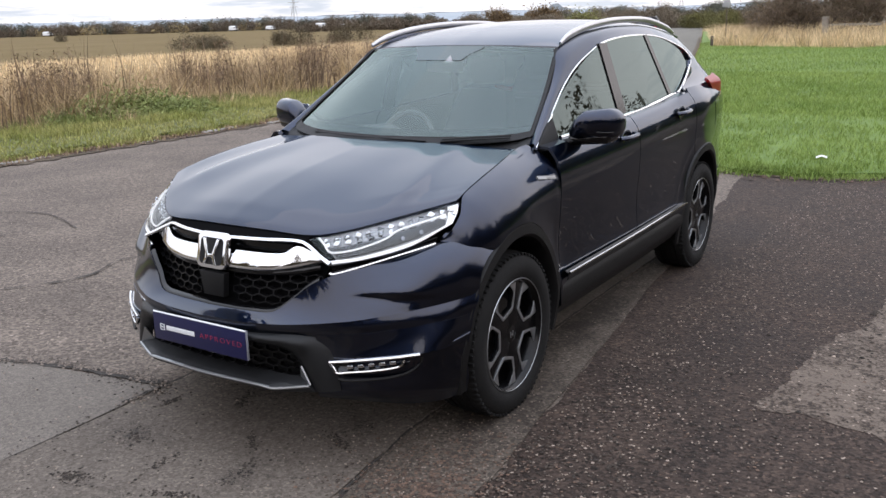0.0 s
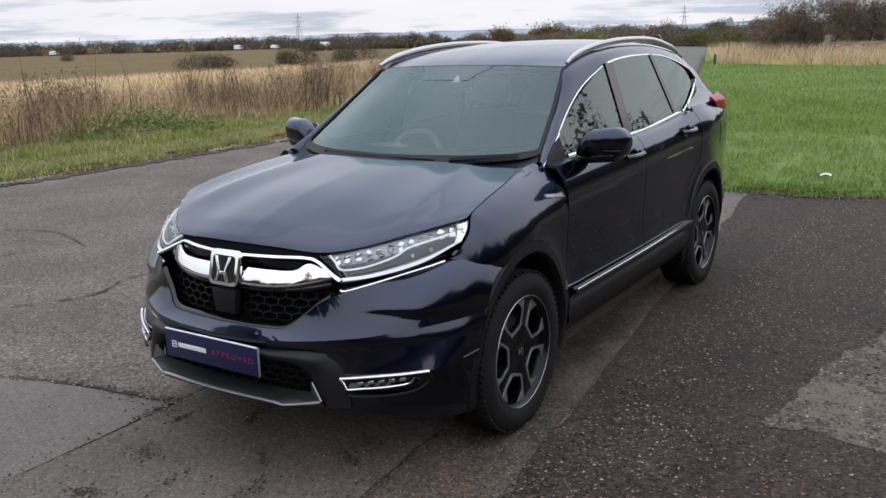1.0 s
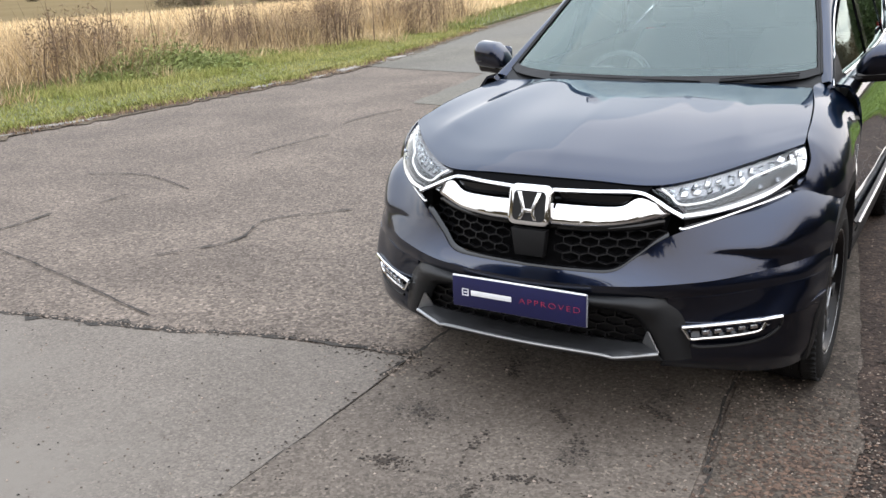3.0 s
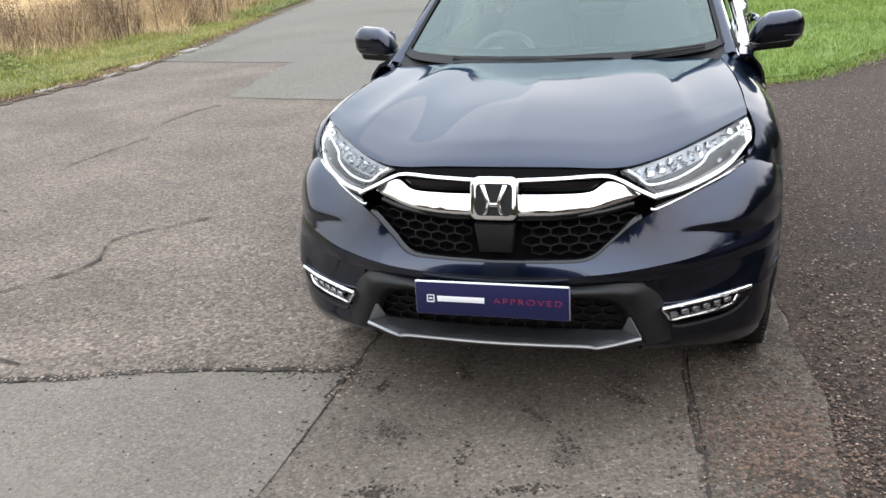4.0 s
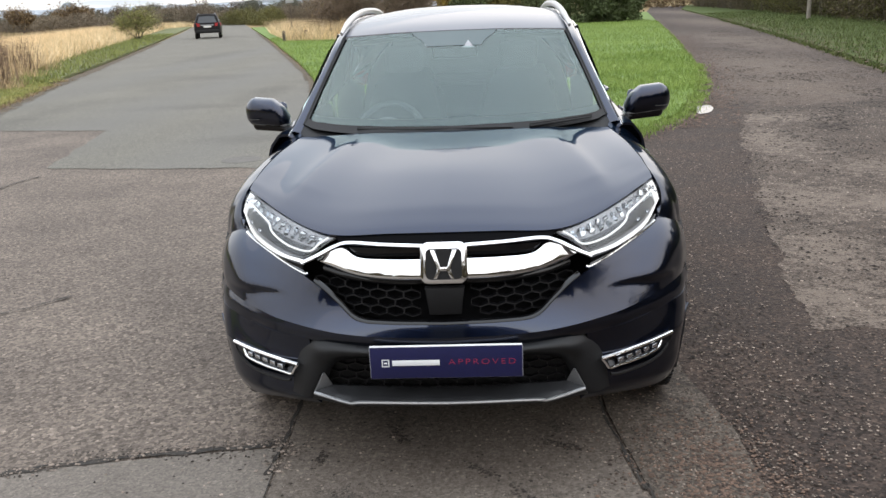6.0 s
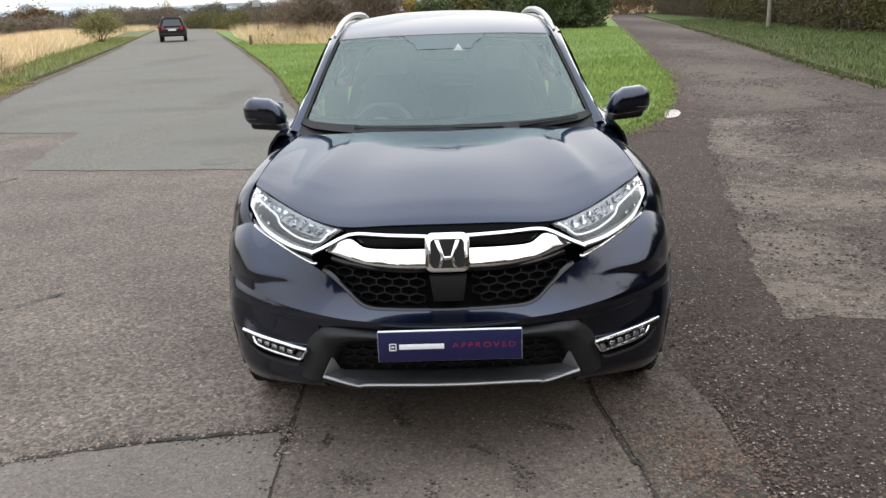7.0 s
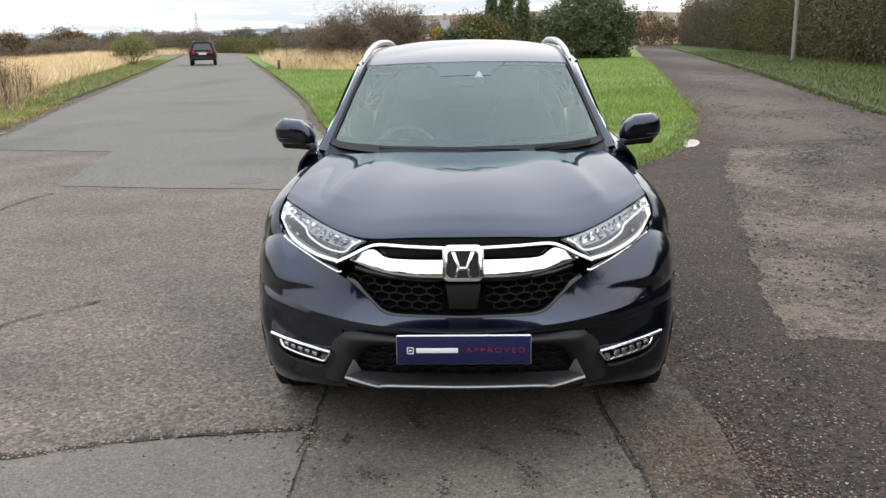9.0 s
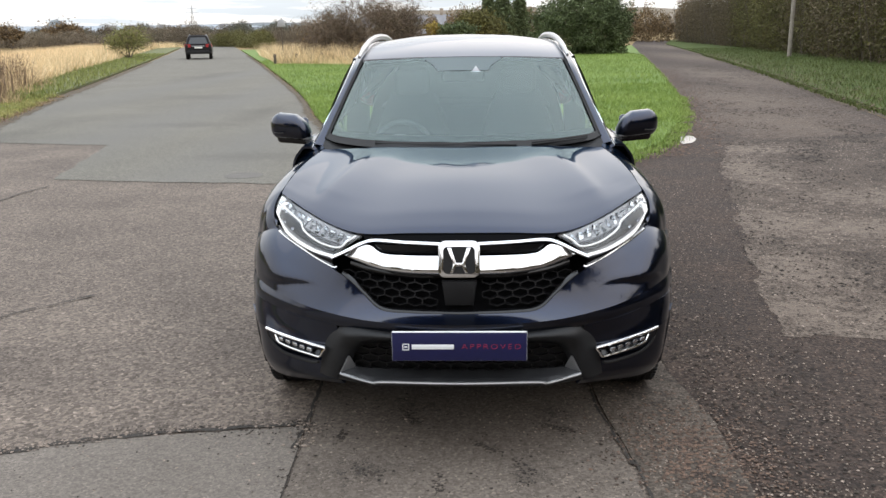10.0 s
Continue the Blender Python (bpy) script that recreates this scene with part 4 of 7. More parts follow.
pane(1.37, 2.37, "front_side_window", SIDEGLASS, 0.0, -0.02)
pane(2.47, 3.22, "rear_side_window", PRIVACY, -0.02, -0.17)
pane(3.27, 3.80, "quarter_window", PRIVACY, -0.17, 0.0)
for s in (-1, 1):
    for y0, l0, w in ((2.42, -0.02, 0.055), (3.245, -0.17, 0.026)):
        z0, z1 = belt(y0), dlo(y0 + l0)
        part("window_pillar", sheet((lambda q: q if s > 0 else flip(q))(loft([[(glass_x(y0, z0) + 0.002, y0 - w, z0), (glass_x(y0, z1) + 0.002, y0 + l0 - w, z1)], [(glass_x(y0, z0) + 0.002, y0 + w, z0), (glass_x(y0, z1) + 0.002, y0 + l0 + w, z1)]], 8, 4)), CAR_MID, 0.02), GLOSSBLACK, car)
    low_line = [(glass_x(y, belt(y)) + 0.010, y, belt(y) + 0.002) for y in (1.62, 1.8, 2.3, 2.8, 3.25, 3.40)] + [(glass_x(3.6, 1.29) + 0.008, 3.62, 1.285), (glass_x(3.8, 1.37) + 0.008, 3.79, 1.355), (glass_x(3.83, 1.40) + 0.008, 3.835, 1.40)]
    up_line = [(x, y + 0.006 + 0.005 * min(1.0, max(0.0, (2.7 - y) / 0.9)), z - 0.0035) for x, y, z in outer]
    part("window_strip", join(tube([(s * x, y, z) for x, y, z in low_line], 0.0085, 60, 8), tube([(s * x, y, z) for x, y, z in up_line], 0.0068, 60, 8)), CHROME, car, "chrome window surround")
    part("mirror_sail", sheet((lambda q: q if s > 0 else flip(q))(loft([[(0.806, 1.37, 1.115), (0.808, 1.60, 1.128)], [(0.772, 1.53, 1.195), (0.772, 1.60, 1.225)]], 5, 4)), CAR_MID, 0.01), BLACK, car)

# tail: tailgate, rear bumper, lamps
tail_rows = [[(0, 4.30, 1.60), (0.30, 4.28, 1.592), (0.50, 4.22, 1.54)], [(0, 4.42, 1.42), (0.4, 4.38, 1.41), (0.66, 4.22, 1.38)], [(0, 4.52, 1.15), (0.5, 4.46, 1.15), (0.80, 4.30, 1.15)], [(0, 4.56, 0.85), (0.5, 4.50, 0.85), (0.80, 4.40, 0.85)], [(0, 4.60, 0.62), (0.5, 4.55, 0.60), (0.80, 4.44, 0.60)], [(0, 4.54, 0.32), (0.5, 4.48, 0.32), (0.78, 4.38, 0.32)]]
part("tailgate", sheet(both(loft(tail_rows, 24, 24)), CAR_MID, 0.02), PAINT, car)
pair("rear_pillar", loft([[(0.530, 4.15, 1.540), (0.60, 4.05, 1.50), (0.748, 3.83, 1.40)], [(0.60, 4.24, 1.44), (0.69, 4.10, 1.39), (0.775, 3.72, 1.315)], [(0.68, 4.30, 1.32), (0.755, 4.12, 1.28), (0.815, 3.45, 1.235)], [(0.79, 4.32, 1.20), (0.84, 4.1, 1.20), (0.862, 3.45, 1.205)]], 16, 16), PAINT, "", 0.02)
pair("tail_lamp", loft([[(0.838, 3.88, 1.268), (0.805, 4.18, 1.276), (0.745, 4.38, 1.272)], [(0.880, 3.84, 1.248), (0.862, 4.18, 1.230), (0.785, 4.40, 1.21)], [(0.874, 3.98, 1.165), (0.856, 4.22, 1.110), (0.785, 4.41, 1.07)]], 14, 10), REDLENS, "red wrap-round tail lamp", 0.02)
pair("rear_corner", loft([[(0.90, 4.02, 0.60), (0.86, 4.25, 0.62), (0.76, 4.45, 0.62)], [(0.90, 4.02, 0.45), (0.86, 4.25, 0.45), (0.75, 4.46, 0.45)], [(0.86, 4.05, 0.30), (0.82, 4.25, 0.30), (0.72, 4.42, 0.30)]], 12, 8), BLACK, "", 0.02)

# mirrors
for s in (-1, 1):
    def shell(size, at, bevel):
        bm = box(size, at, bevel, 5)
        for v in bm.verts:
            d = v.co.x - 0.965
            h = v.co.z - 1.19
            v.co.y += 0.36 * max(0.0, d) + 0.10 * d
            v.co.z += 0.10 * d - 0.30 * max(0.0, d - 0.05)
            if d < 0:
                v.co.x += (0.55 * h if h > 0 else 0.25 * h) * min(1.0, -d / 0.09)
            if h < 0 and d > 0:
                v.co.x += 0.22 * h
        return bm if s > 0 else mirrored(bm)
    mirror = part("door_mirror", shell((0.236, 0.150, 0.146), (0.972, 1.66, 1.196), 0.056), PAINT, car, "navy door mirror with black lower shell", 60)
    part("mirror_base", shell((0.200, 0.130, 0.050), (0.962, 1.664, 1.130), 0.022), GLOSSBLACK, mirror, "", 60)
    part("mirror_lamp", tube([(s * 1.000, 1.598, 1.166), (s * 1.04, 1.620, 1.163), (s * 1.066, 1.648, 1.163)], 0.003, 16, 6), GREYPL, mirror)
    part("mirror_glass", slab(rounded(0.082, 0.048, 0.02), 0.004, pose(s * 0.962, 1.7285, 1.19, 90, 0, 180)), CHROME, mirror)
    part("mirror_arm", tube([(s * 0.83, 1.585, 1.112), (s * 0.88, 1.62, 1.122), (s * 0.93, 1.66, 1.135)], 0.024, 10, 8, 0.6), BLACK, mirror)
# wipers
for pts in ([(-0.45, 1.282, 1.144), (-0.2, 1.238, 1.140), (0.02, 1.222, 1.140), (0.28, 1.230, 1.136)], [(0.36, 1.240, 1.136), (0.50, 1.285, 1.146), (0.66, 1.375, 1.152)]):
    wiper = part("wiper", tube(pts, 0.0055, 30, 6, taper=lambda u: 1.25 - 0.6 * u), BLACK, car)
    part("wiper_blade", tube([(x, y + 0.014, z + 0.008) for x, y, z in pts[:3]], 0.0035, 24, 6), BLACK, wiper)

# floor pan and dark shell so that no daylight shows through
part("floor_pan", box((1.50, 3.75, 0.22), (0, 2.35, 0.40), 0.05), BLACK, car)
part("bulkhead", box((1.40, 0.66, 0.42), (0, 0.86, 0.70), 0.05), BLACK, car)
# cabin
part("dashboard", sheet(both(loft([[(0, 1.22, 1.055), (0.5, 1.30, 1.065), (0.72, 1.42, 1.075)], [(0, 1.55, 1.085), (0.5, 1.58, 1.085), (0.74, 1.62, 1.085)], [(0, 1.80, 1.04), (0.5, 1.80, 1.04), (0.76, 1.80, 1.04)], [(0, 1.82, 0.60), (0.5, 1.82, 0.60), (0.76, 1.82, 0.60)]], 20, 14)), CAR_MID, 0.02), DASH, car)
part("binnacle", sheet(loft([[(-0.56, 1.60, 1.085), (-0.37, 1.58, 1.15), (-0.18, 1.60, 1.085)], [(-0.55, 1.82, 1.05), (-0.37, 1.83, 1.13), (-0.19, 1.82, 1.05)]], 14, 5), (-0.37, 1.7, 0.9), 0.01), DASH, car)
wheel_m = pose(-0.37, 1.98, 1.005, 66, 0, 0)
ring = tube([(0.185 * math.cos(a), 0.185 * math.sin(a), 0) for a in (math.tau * k / 12 for k in range(12))], 0.0165, 60, 8, closed=True)
ring.transform(wheel_m)
steer = part("steering_wheel", ring, DASH, car)
hub = join(slab(rounded(0.085, 0.065, 0.03), 0.05, pose(0, 0, -0.02), 0.01), box((0.34, 0.045, 0.02), (0, 0, 0), 0.006), box((0.05, 0.17, 0.02), (0, -0.09, 0), 0.006))
hub.transform(wheel_m)
part("steering_hub", hub, DASH, steer)
for sx, y in ((-0.37, 2.25), (0.37, 2.25), (-0.42, 3.15), (0.42, 3.15)):
    seat = part("seat", sheet(loft([[(sx - 0.25, y, 0.62), (sx, y - 0.02, 0.60), (sx + 0.25, y, 0.62)], [(sx - 0.25, y + 0.48, 0.60), (sx, y + 0.48, 0.57), (sx + 0.25, y + 0.48, 0.60)]], 10, 4), (sx, y + 0.2, 0.0), 0.12), TRIM, car)
    part("seat_back", sheet(loft([[(sx - 0.25, y + 0.42, 0.62), (sx, y + 0.50, 0.62), (sx + 0.25, y + 0.42, 0.62)], [(sx - 0.24, y + 0.55, 1.0), (sx, y + 0.62, 1.0), (sx + 0.24, y + 0.55, 1.0)], [(sx - 0.17, y + 0.66, 1.24), (sx, y + 0.69, 1.25), (sx + 0.17, y + 0.66, 1.24)]], 12, 10), (sx, y + 1.4, 0.9), 0.10), TRIM, seat)
    part("headrest", box((0.25, 0.10, 0.17), (sx, y + 0.72, 1.36), 0.04, 3), TRIM, seat)
part("rear_view_mirror", box((0.24, 0.03, 0.07), (0, 1.86, 1.455), 0.014, 3), BLACK, car)
part("headlining", sheet(both(loft([[(0, 1.97, 1.54), (0.57, 2.06, 1.50)], [(0, 2.9, 1.64), (0.56, 2.9, 1.59)], [(0, 4.2, 1.55), (0.52, 4.2, 1.50)]], 12, 10)), (0, 2.9, 0.5), 0.01), TRIM, car)
part("tail_lining", sheet(both(loft([[(0, 4.18, 1.53), (0.30, 4.17, 1.52), (0.48, 4.10, 1.48), (0.54, 4.03, 1.46)], [(0, 4.34, 1.30), (0.4, 4.30, 1.30), (0.62, 4.14, 1.28), (0.71, 4.03, 1.27)], [(0, 4.42, 0.98), (0.45, 4.38, 0.98), (0.70, 4.22, 0.98), (0.81, 4.08, 0.98)], [(0, 4.42, 0.80), (0.45, 4.38, 0.80), (0.70, 4.22, 0.80), (0.82, 4.08, 0.80)]], 20, 12)), CAR_MID, 0.01), TRIM, car)
part("load_cover", box((1.3, 0.75, 0.03), (0, 3.95, 1.14), 0.01), TRIM, car)


# wheels
def wheel_thing(x, y, s):
    """A wheel with its outer face towards s along x."""
    w = part("wheel", lathe([(s * -0.105, 0.242), (s * -0.11, 0.252), (s * -0.118, 0.30), (s * -0.110, 0.338), (s * -0.085, 0.359), (s * 0, 0.364), (s * 0.085, 0.359), (s * 0.110, 0.338), (s * 0.120, 0.30), (s * 0.115, 0.264), (s * 0.104, 0.252), (s * 0.100, 0.243)], "x", 72), RUBBER, car, "18-inch wheel with black and machined spokes")
    w.matrix_basis = Matrix.Translation((x, y, AX_Z))
    grooves = [lathe([(gx - 0.004, 0.3655), (gx, 0.3575), (gx + 0.004, 0.3655)], "x", 72) for gx in (-0.05, -0.017, 0.017, 0.05)]
    part("tread_groove", join(*grooves), BLACK, w)
    for side in (-1, 1):
        tread = bmesh.new()
        for k in range(72):
            b = box((0.035, 0.014, 0.012), (side * 0.088, 0, 0.3545), 0.002, 1)
            b.transform(Matrix.Rotation(math.tau * (k + 0.5 * (side > 0)) / 72, 4, "X"))
            tread = join(tread, b)
        part("tread_block", tread, RUBBER, w, smooth=0)
    part("rim", lathe([(s * 0.099, 0.248), (s * 0.107, 0.252), (s * 0.110, 0.245), (s * 0.100, 0.235), (s * 0.04, 0.222), (s * -0.10, 0.220)], "x", 60), WHEELBLACK, w)
    # bright ring in place of the sky's gleam on the black rim lip
    part("rim_lip_glint", lathe([(s * 0.1080, 0.2518), (s * 0.1105, 0.2500), (s * 0.1106, 0.2482), (s * 0.1090, 0.2470)], "x", 60), ALLOY, w)
    part("brake_disc", lathe([(s * 0.0, 0.155), (s * 0.008, 0.155), (s * 0.01, 0.08), (s * 0.03, 0.075), (s * 0.032, 0.01)], "x", 40), STEEL, w)
    part("wheel_inner", lathe([(s * -0.03, 0.221), (s * -0.035, 0.01)], "x", 30), BLACK, w)
    face = Matrix.Rotation(math.radians(90 * s), 4, "Y")
    for k in range(5):
        a = math.tau * k / 5 + radians(-55 if s > 0 else 55) + math.tau / 10
        turn = Matrix.Rotation(a, 4, "X")
        spoke = []
        R = 0.2445
        polar = lambda pts: [(R * r * math.sin(radians(d)), R * r * math.cos(radians(d))) for r, d in pts]
        blade = polar([(0.14, -36), (0.14, 36), (0.50, 36), (0.51, 20), (0.75, 13.5), (0.99, 23), (0.99, 0), (0.99, -23), (0.75, -13.5), (0.51, -20), (0.50, -36)])
        put = lambda x0: Matrix.Translation((s * x0, 0, 0)) @ Matrix(((0, 0, s, 0), (1, 0, 0, 0), (0, 1, 0, 0), (0, 0, 0, 1)))
        sp = part("spoke", slab(blade, 0.020, turn @ put(0.066), 0.003), WHEELBLACK, w)
        line = polar([(0.99, -27), (0.72, -27), (0.46, -26), (0.425, -19), (0.43, 17), (0.47, 24), (0.72, 27), (0.99, 27), (0.99, 10), (0.80, 22), (0.74, 24), (0.495, 18), (0.475, 13), (0.468, -14), (0.495, -20), (0.72, -24), (0.78, -22), (0.99, -10)])
        part("machined_face", slab(line, 0.004, turn @ Matrix.Rotation(math.tau / 10, 4, "X") @ put(0.0855), 0.001), ALLOY, sp)
    part("hub_cap", lathe([(s * 0.062, 0.046), (s * 0.084, 0.042), (s * 0.088, 0.034), (s * 0.088, 0.001)], "x", 30), GLOSSBLACK, w)
    part("cap_mark", join(box((0.003, 0.005, 0.026), (s * 0.0885, -0.010, 0)), box((0.003, 0.005, 0.026), (s * 0.0885, 0.010, 0)), box((0.003, 0.020, 0.005), (s * 0.0885, 0, -0.002))), ALLOY, w)
    for k in range(5):
        a = math.tau * (k + 0.5) / 5 + math.pi / 2
        b = lathe([(s * 0.06, 0.009), (s * 0.076, 0.009), (s * 0.078, 0.001)], "x", 8)
        b.transform(Matrix.Translation((0, 0.057 * math.cos(a), 0.057 * math.sin(a))))
        part("wheel_nut", b, STEEL, w)
    return w


for y in (AX_F, AX_R):
    wheel_thing(0.815, y, 1)
    wheel_thing(-0.815, y, -1)

# ---- ground materials ----
def worn(mat, pale, spots, sharp=0.22, scale=2.2, amount=1.2, bias=0.28, most=1.0):
    """Blends a second colour into a ground material over ragged oval patches (centre x, y, half sizes)."""
    nt = mat.node_tree
    b = nt.nodes["Principled BSDF"]
    L = nt.links.new
    was = b.inputs["Base Color"].links[0].from_socket
    tc = nt.nodes.new("ShaderNodeTexCoord")
    nz, nf = nt.nodes.new("ShaderNodeTexNoise"), nt.nodes.new("ShaderNodeTexNoise")
    nz.inputs["Scale"].default_value, nz.inputs["Detail"].default_value, nz.inputs["Roughness"].default_value = scale, 8, 0.62
    nf.inputs["Scale"].default_value, nf.inputs["Detail"].default_value = scale * 7, 9
    L(tc.outputs["Object"], nz.inputs["Vector"]), L(tc.outputs["Object"], nf.inputs["Vector"])
    top = None
    for cx, cy, rx, ry in spots:
        mp, ln, iv = nt.nodes.new("ShaderNodeMapping"), nt.nodes.new("ShaderNodeVectorMath"), nt.nodes.new("ShaderNodeMath")
        mp.inputs["Location"].default_value, mp.inputs["Scale"].default_value = (-cx / rx, -cy / ry, 0), (1 / rx, 1 / ry, 0)
        ln.operation, iv.operation = "LENGTH", "SUBTRACT"
        iv.inputs[0].default_value = 1.0
        L(tc.outputs["Object"], mp.inputs["Vector"]), L(mp.outputs["Vector"], ln.inputs[0]), L(ln.outputs["Value"], iv.inputs[1])
        if top is None:
            top = iv.outputs[0]
        else:
            mx = nt.nodes.new("ShaderNodeMath")
            mx.operation = "MAXIMUM"
            L(top, mx.inputs[0]), L(iv.outputs[0], mx.inputs[1])
            top = mx.outputs[0]
    two = nt.nodes.new("ShaderNodeMath")
    two.operation = "MULTIPLY_ADD"
    two.inputs[1].default_value = 1.0
    L(nf.outputs["Fac"], two.inputs[0]), L(nz.outputs["Fac"], two.inputs[2])
    sub = nt.nodes.new("ShaderNodeMath")
    sub.operation = "MULTIPLY_ADD"
    sub.inputs[1].default_value = amount
    L(two.outputs[0], sub.inputs[0]), L(top, sub.inputs[2])
    mr = nt.nodes.new("ShaderNodeMapRange")
    mid = 1.0 * amount + bias
    mr.inputs["To Max"].default_value = most
    mr.inputs["From Min"].default_value, mr.inputs["From Max"].default_value = mid - sharp, mid + sharp
    L(sub.outputs[0], mr.inputs["Value"])
    mix = nt.nodes.new("ShaderNodeMix")
    mix.data_type = "RGBA"
    mix.inputs[7].default_value = (*pale, 1)
    L(mr.outputs["Result"], mix.inputs[0]), L(was, mix.inputs[6]), L(mix.outputs[2], b.inputs["Base Color"])
    return mat


SOIL = material("stubble_field", (0.21, 0.152, 0.080), 0.95, spec=0.05, tone=(0.29, 0.215, 0.115), scale=0.06, fine=1.8, bump=0.4, bump_scale=5)
TARMAC = material("worn_brown_tarmac", (0.076, 0.060, 0.049), 0.85, tone=(0.165, 0.134, 0.110), scale=1.0, fine=80, amount=0.6, bump=0.8, bump_scale=60, voronoi=0.45, voro_scale=62, spec=0.25, chips=0.8, rough_vary=0.12)
DARKTAR = worn(material("dark_gritty_tarmac", (0.0205, 0.0135, 0.0105), 0.85, tone=(0.058, 0.0405, 0.0315), scale=1.6, fine=85, amount=0.6, bump=1.0, bump_scale=60, voronoi=0.6, voro_scale=66, spec=0.25, chips=1.1, rough_vary=0.15),
               (0.112, 0.085, 0.066), [(5.6, 13, 2.2, 5), (6.5, 18, 2.4, 8), (9.2, 29, 2.2, 11), (13.4, 50, 2.8, 16), (18.5, 80, 3.0, 20)], 0.30, 6.5, 3.0, 0.42, 0.85)
ROADMAT = worn(material("smooth_grey_asphalt", (0.092, 0.085, 0.070), 0.85, tone=(0.158, 0.147, 0.123), scale=0.5, fine=26, amount=0.8, bump=0.5, bump_scale=100, voronoi=0.35, voro_scale=85, spec=0.25, chips=0.5, rough_vary=0.1),
               (0.125, 0.12, 0.11), [(-6.2, 15, 0.9, 16), (-10, 30, 0.9, 18), (-3.4, 11, 0.7, 8)], 0.9, 0.6, most=0.7)
CONC_A = worn(material("pale_grey_concrete", (0.110, 0.094, 0.079), 0.82, tone=(0.160, 0.138, 0.118), scale=1.3, fine=55, amount=0.6, bump=0.3, bump_scale=160, voronoi=0.22, voro_scale=120, spec=0.25, chips=0.4),
              (0.160, 0.142, 0.122), [(-2.6, -0.8, 0.7, 0.5), (-1.5, -1.2, 0.5, 0.6)], 0.6)
CONC_B = worn(material("stained_brown_concrete", (0.080, 0.065, 0.053), 0.82, tone=(0.138, 0.115, 0.095), scale=1.6, fine=48, amount=0.7, bump=0.35, bump_scale=150, voronoi=0.3, voro_scale=100, spec=0.25, chips=0.6),
              (0.022, 0.019, 0.017), [(-0.37, -0.10, 0.20, 0.15), (-0.22, 0.55, 0.24, 0.16), (0.26, -0.10, 0.12, 0.18), (0.05, -0.55, 0.22, 0.16), (-0.24, -0.82, 0.18, 0.10), (-0.42, -0.12, 0.12, 0.08), (0.42, 0.45, 0.10, 0.12), (0.3, -0.9, 0.2, 0.1), (-0.5, -1.3, 0.2, 0.15)], 0.6, 24.0, 6.0, 1.15, 0.8)
GRASSMAT = material("short_grass_soil", (0.075, 0.130, 0.020), 0.9, tone=(0.125, 0.195, 0.030), scale=0.5, fine=9, bump=0.6, bump_scale=40)
VERGEMAT = material("verge_soil", (0.07, 0.085, 0.025), 0.92, tone=(0.125, 0.13, 0.045), scale=0.7, fine=11, bump=0.6, bump_scale=40)
DIRT = material("dark_verge_dirt", (0.068, 0.052, 0.037), 0.95, tone=(0.125, 0.098, 0.068), scale=2.5, fine=40, bump=0.8, bump_scale=60, voronoi=0.4, voro_scale=60, spec=0.25)
CRACK = material("crack_filling", (0.018, 0.0155, 0.013), 0.95, tone=(0.040, 0.034, 0.028), scale=6, fine=70, bump=0.6, bump_scale=90)
KERBMAT = material("kerb_concrete", (0.20, 0.185, 0.165), 0.85, tone=(0.29, 0.27, 0.245), scale=4, fine=60, amount=0.7, bump=0.4, bump_scale=90)
LEAFLITTER = material("red_brown_litter", (0.088, 0.054, 0.037), 0.85, vary=0.7)
GRITMAT = material("loose_grit", (0.15, 0.118, 0.094), 0.8, vary=0.95)
CHIPMAT = material("pale_stone_chip", (0.235, 0.185, 0.150), 0.8, vary=0.7)
CRUMBMAT = material("dark_soil_crumb", (0.034, 0.026, 0.020), 0.95, vary=0.6)
WATER = material("standing_water", (0.03, 0.03, 0.03), 0.02, spec=0.8)
COVERMAT = material("iron_cover", (0.088, 0.080, 0.070), 0.85, tone=(0.12, 0.11, 0.098), scale=5, fine=60, bump=0.5, bump_scale=60)


def ragged(points, step, amp, seed, closed=True):
    """A finer outline with small uneven edges."""
    out = []
    n = len(points)
    for i in range(n if closed else n - 1):
        a, b = np.array(points[i], float), np.array(points[(i + 1) % n], float)
        length = np.linalg.norm(b - a)
        k = max(1, min(400, int(length / step)))
        for j in range(k):
            p = a + (b - a) * j / k
            q = noise.noise_vector(Vector((p[0] * 2.3, p[1] * 2.3, seed))) + 0.5 * noise.noise_vector(Vector((p[0] * 9, p[1] * 9, seed)))
            out.append((p[0] + amp * q.x, p[1] + amp * q.y))
    return out


def patch(name, outline, z, mat, label, category, thick=0.0):
    """A level piece of ground from an outline, with a low side all round if thick."""
    bm = bmesh.new()
    f = bm.faces.new([bm.verts.new((x, y, z)) for x, y in outline])
    bm.normal_update()
    if f.normal.z < 0:
        f.normal_flip()
    if thick:
        r = bmesh.ops.extrude_face_region(bm, geom=[f])
        bmesh.ops.translate(bm, verts=[v for v in r["geom"] if isinstance(v, bmesh.types.BMVert)], vec=(0, 0, 0))
        for v in f.verts:
            v.co.z -= thick
        bmesh.ops.recalc_face_normals(bm, faces=bm.faces)
    bmesh.ops.triangulate(bm, faces=[g for g in bm.faces if len(g.verts) > 4])
    return tagged(part(name, bm, mat, smooth=0), label, category, kind="structure")


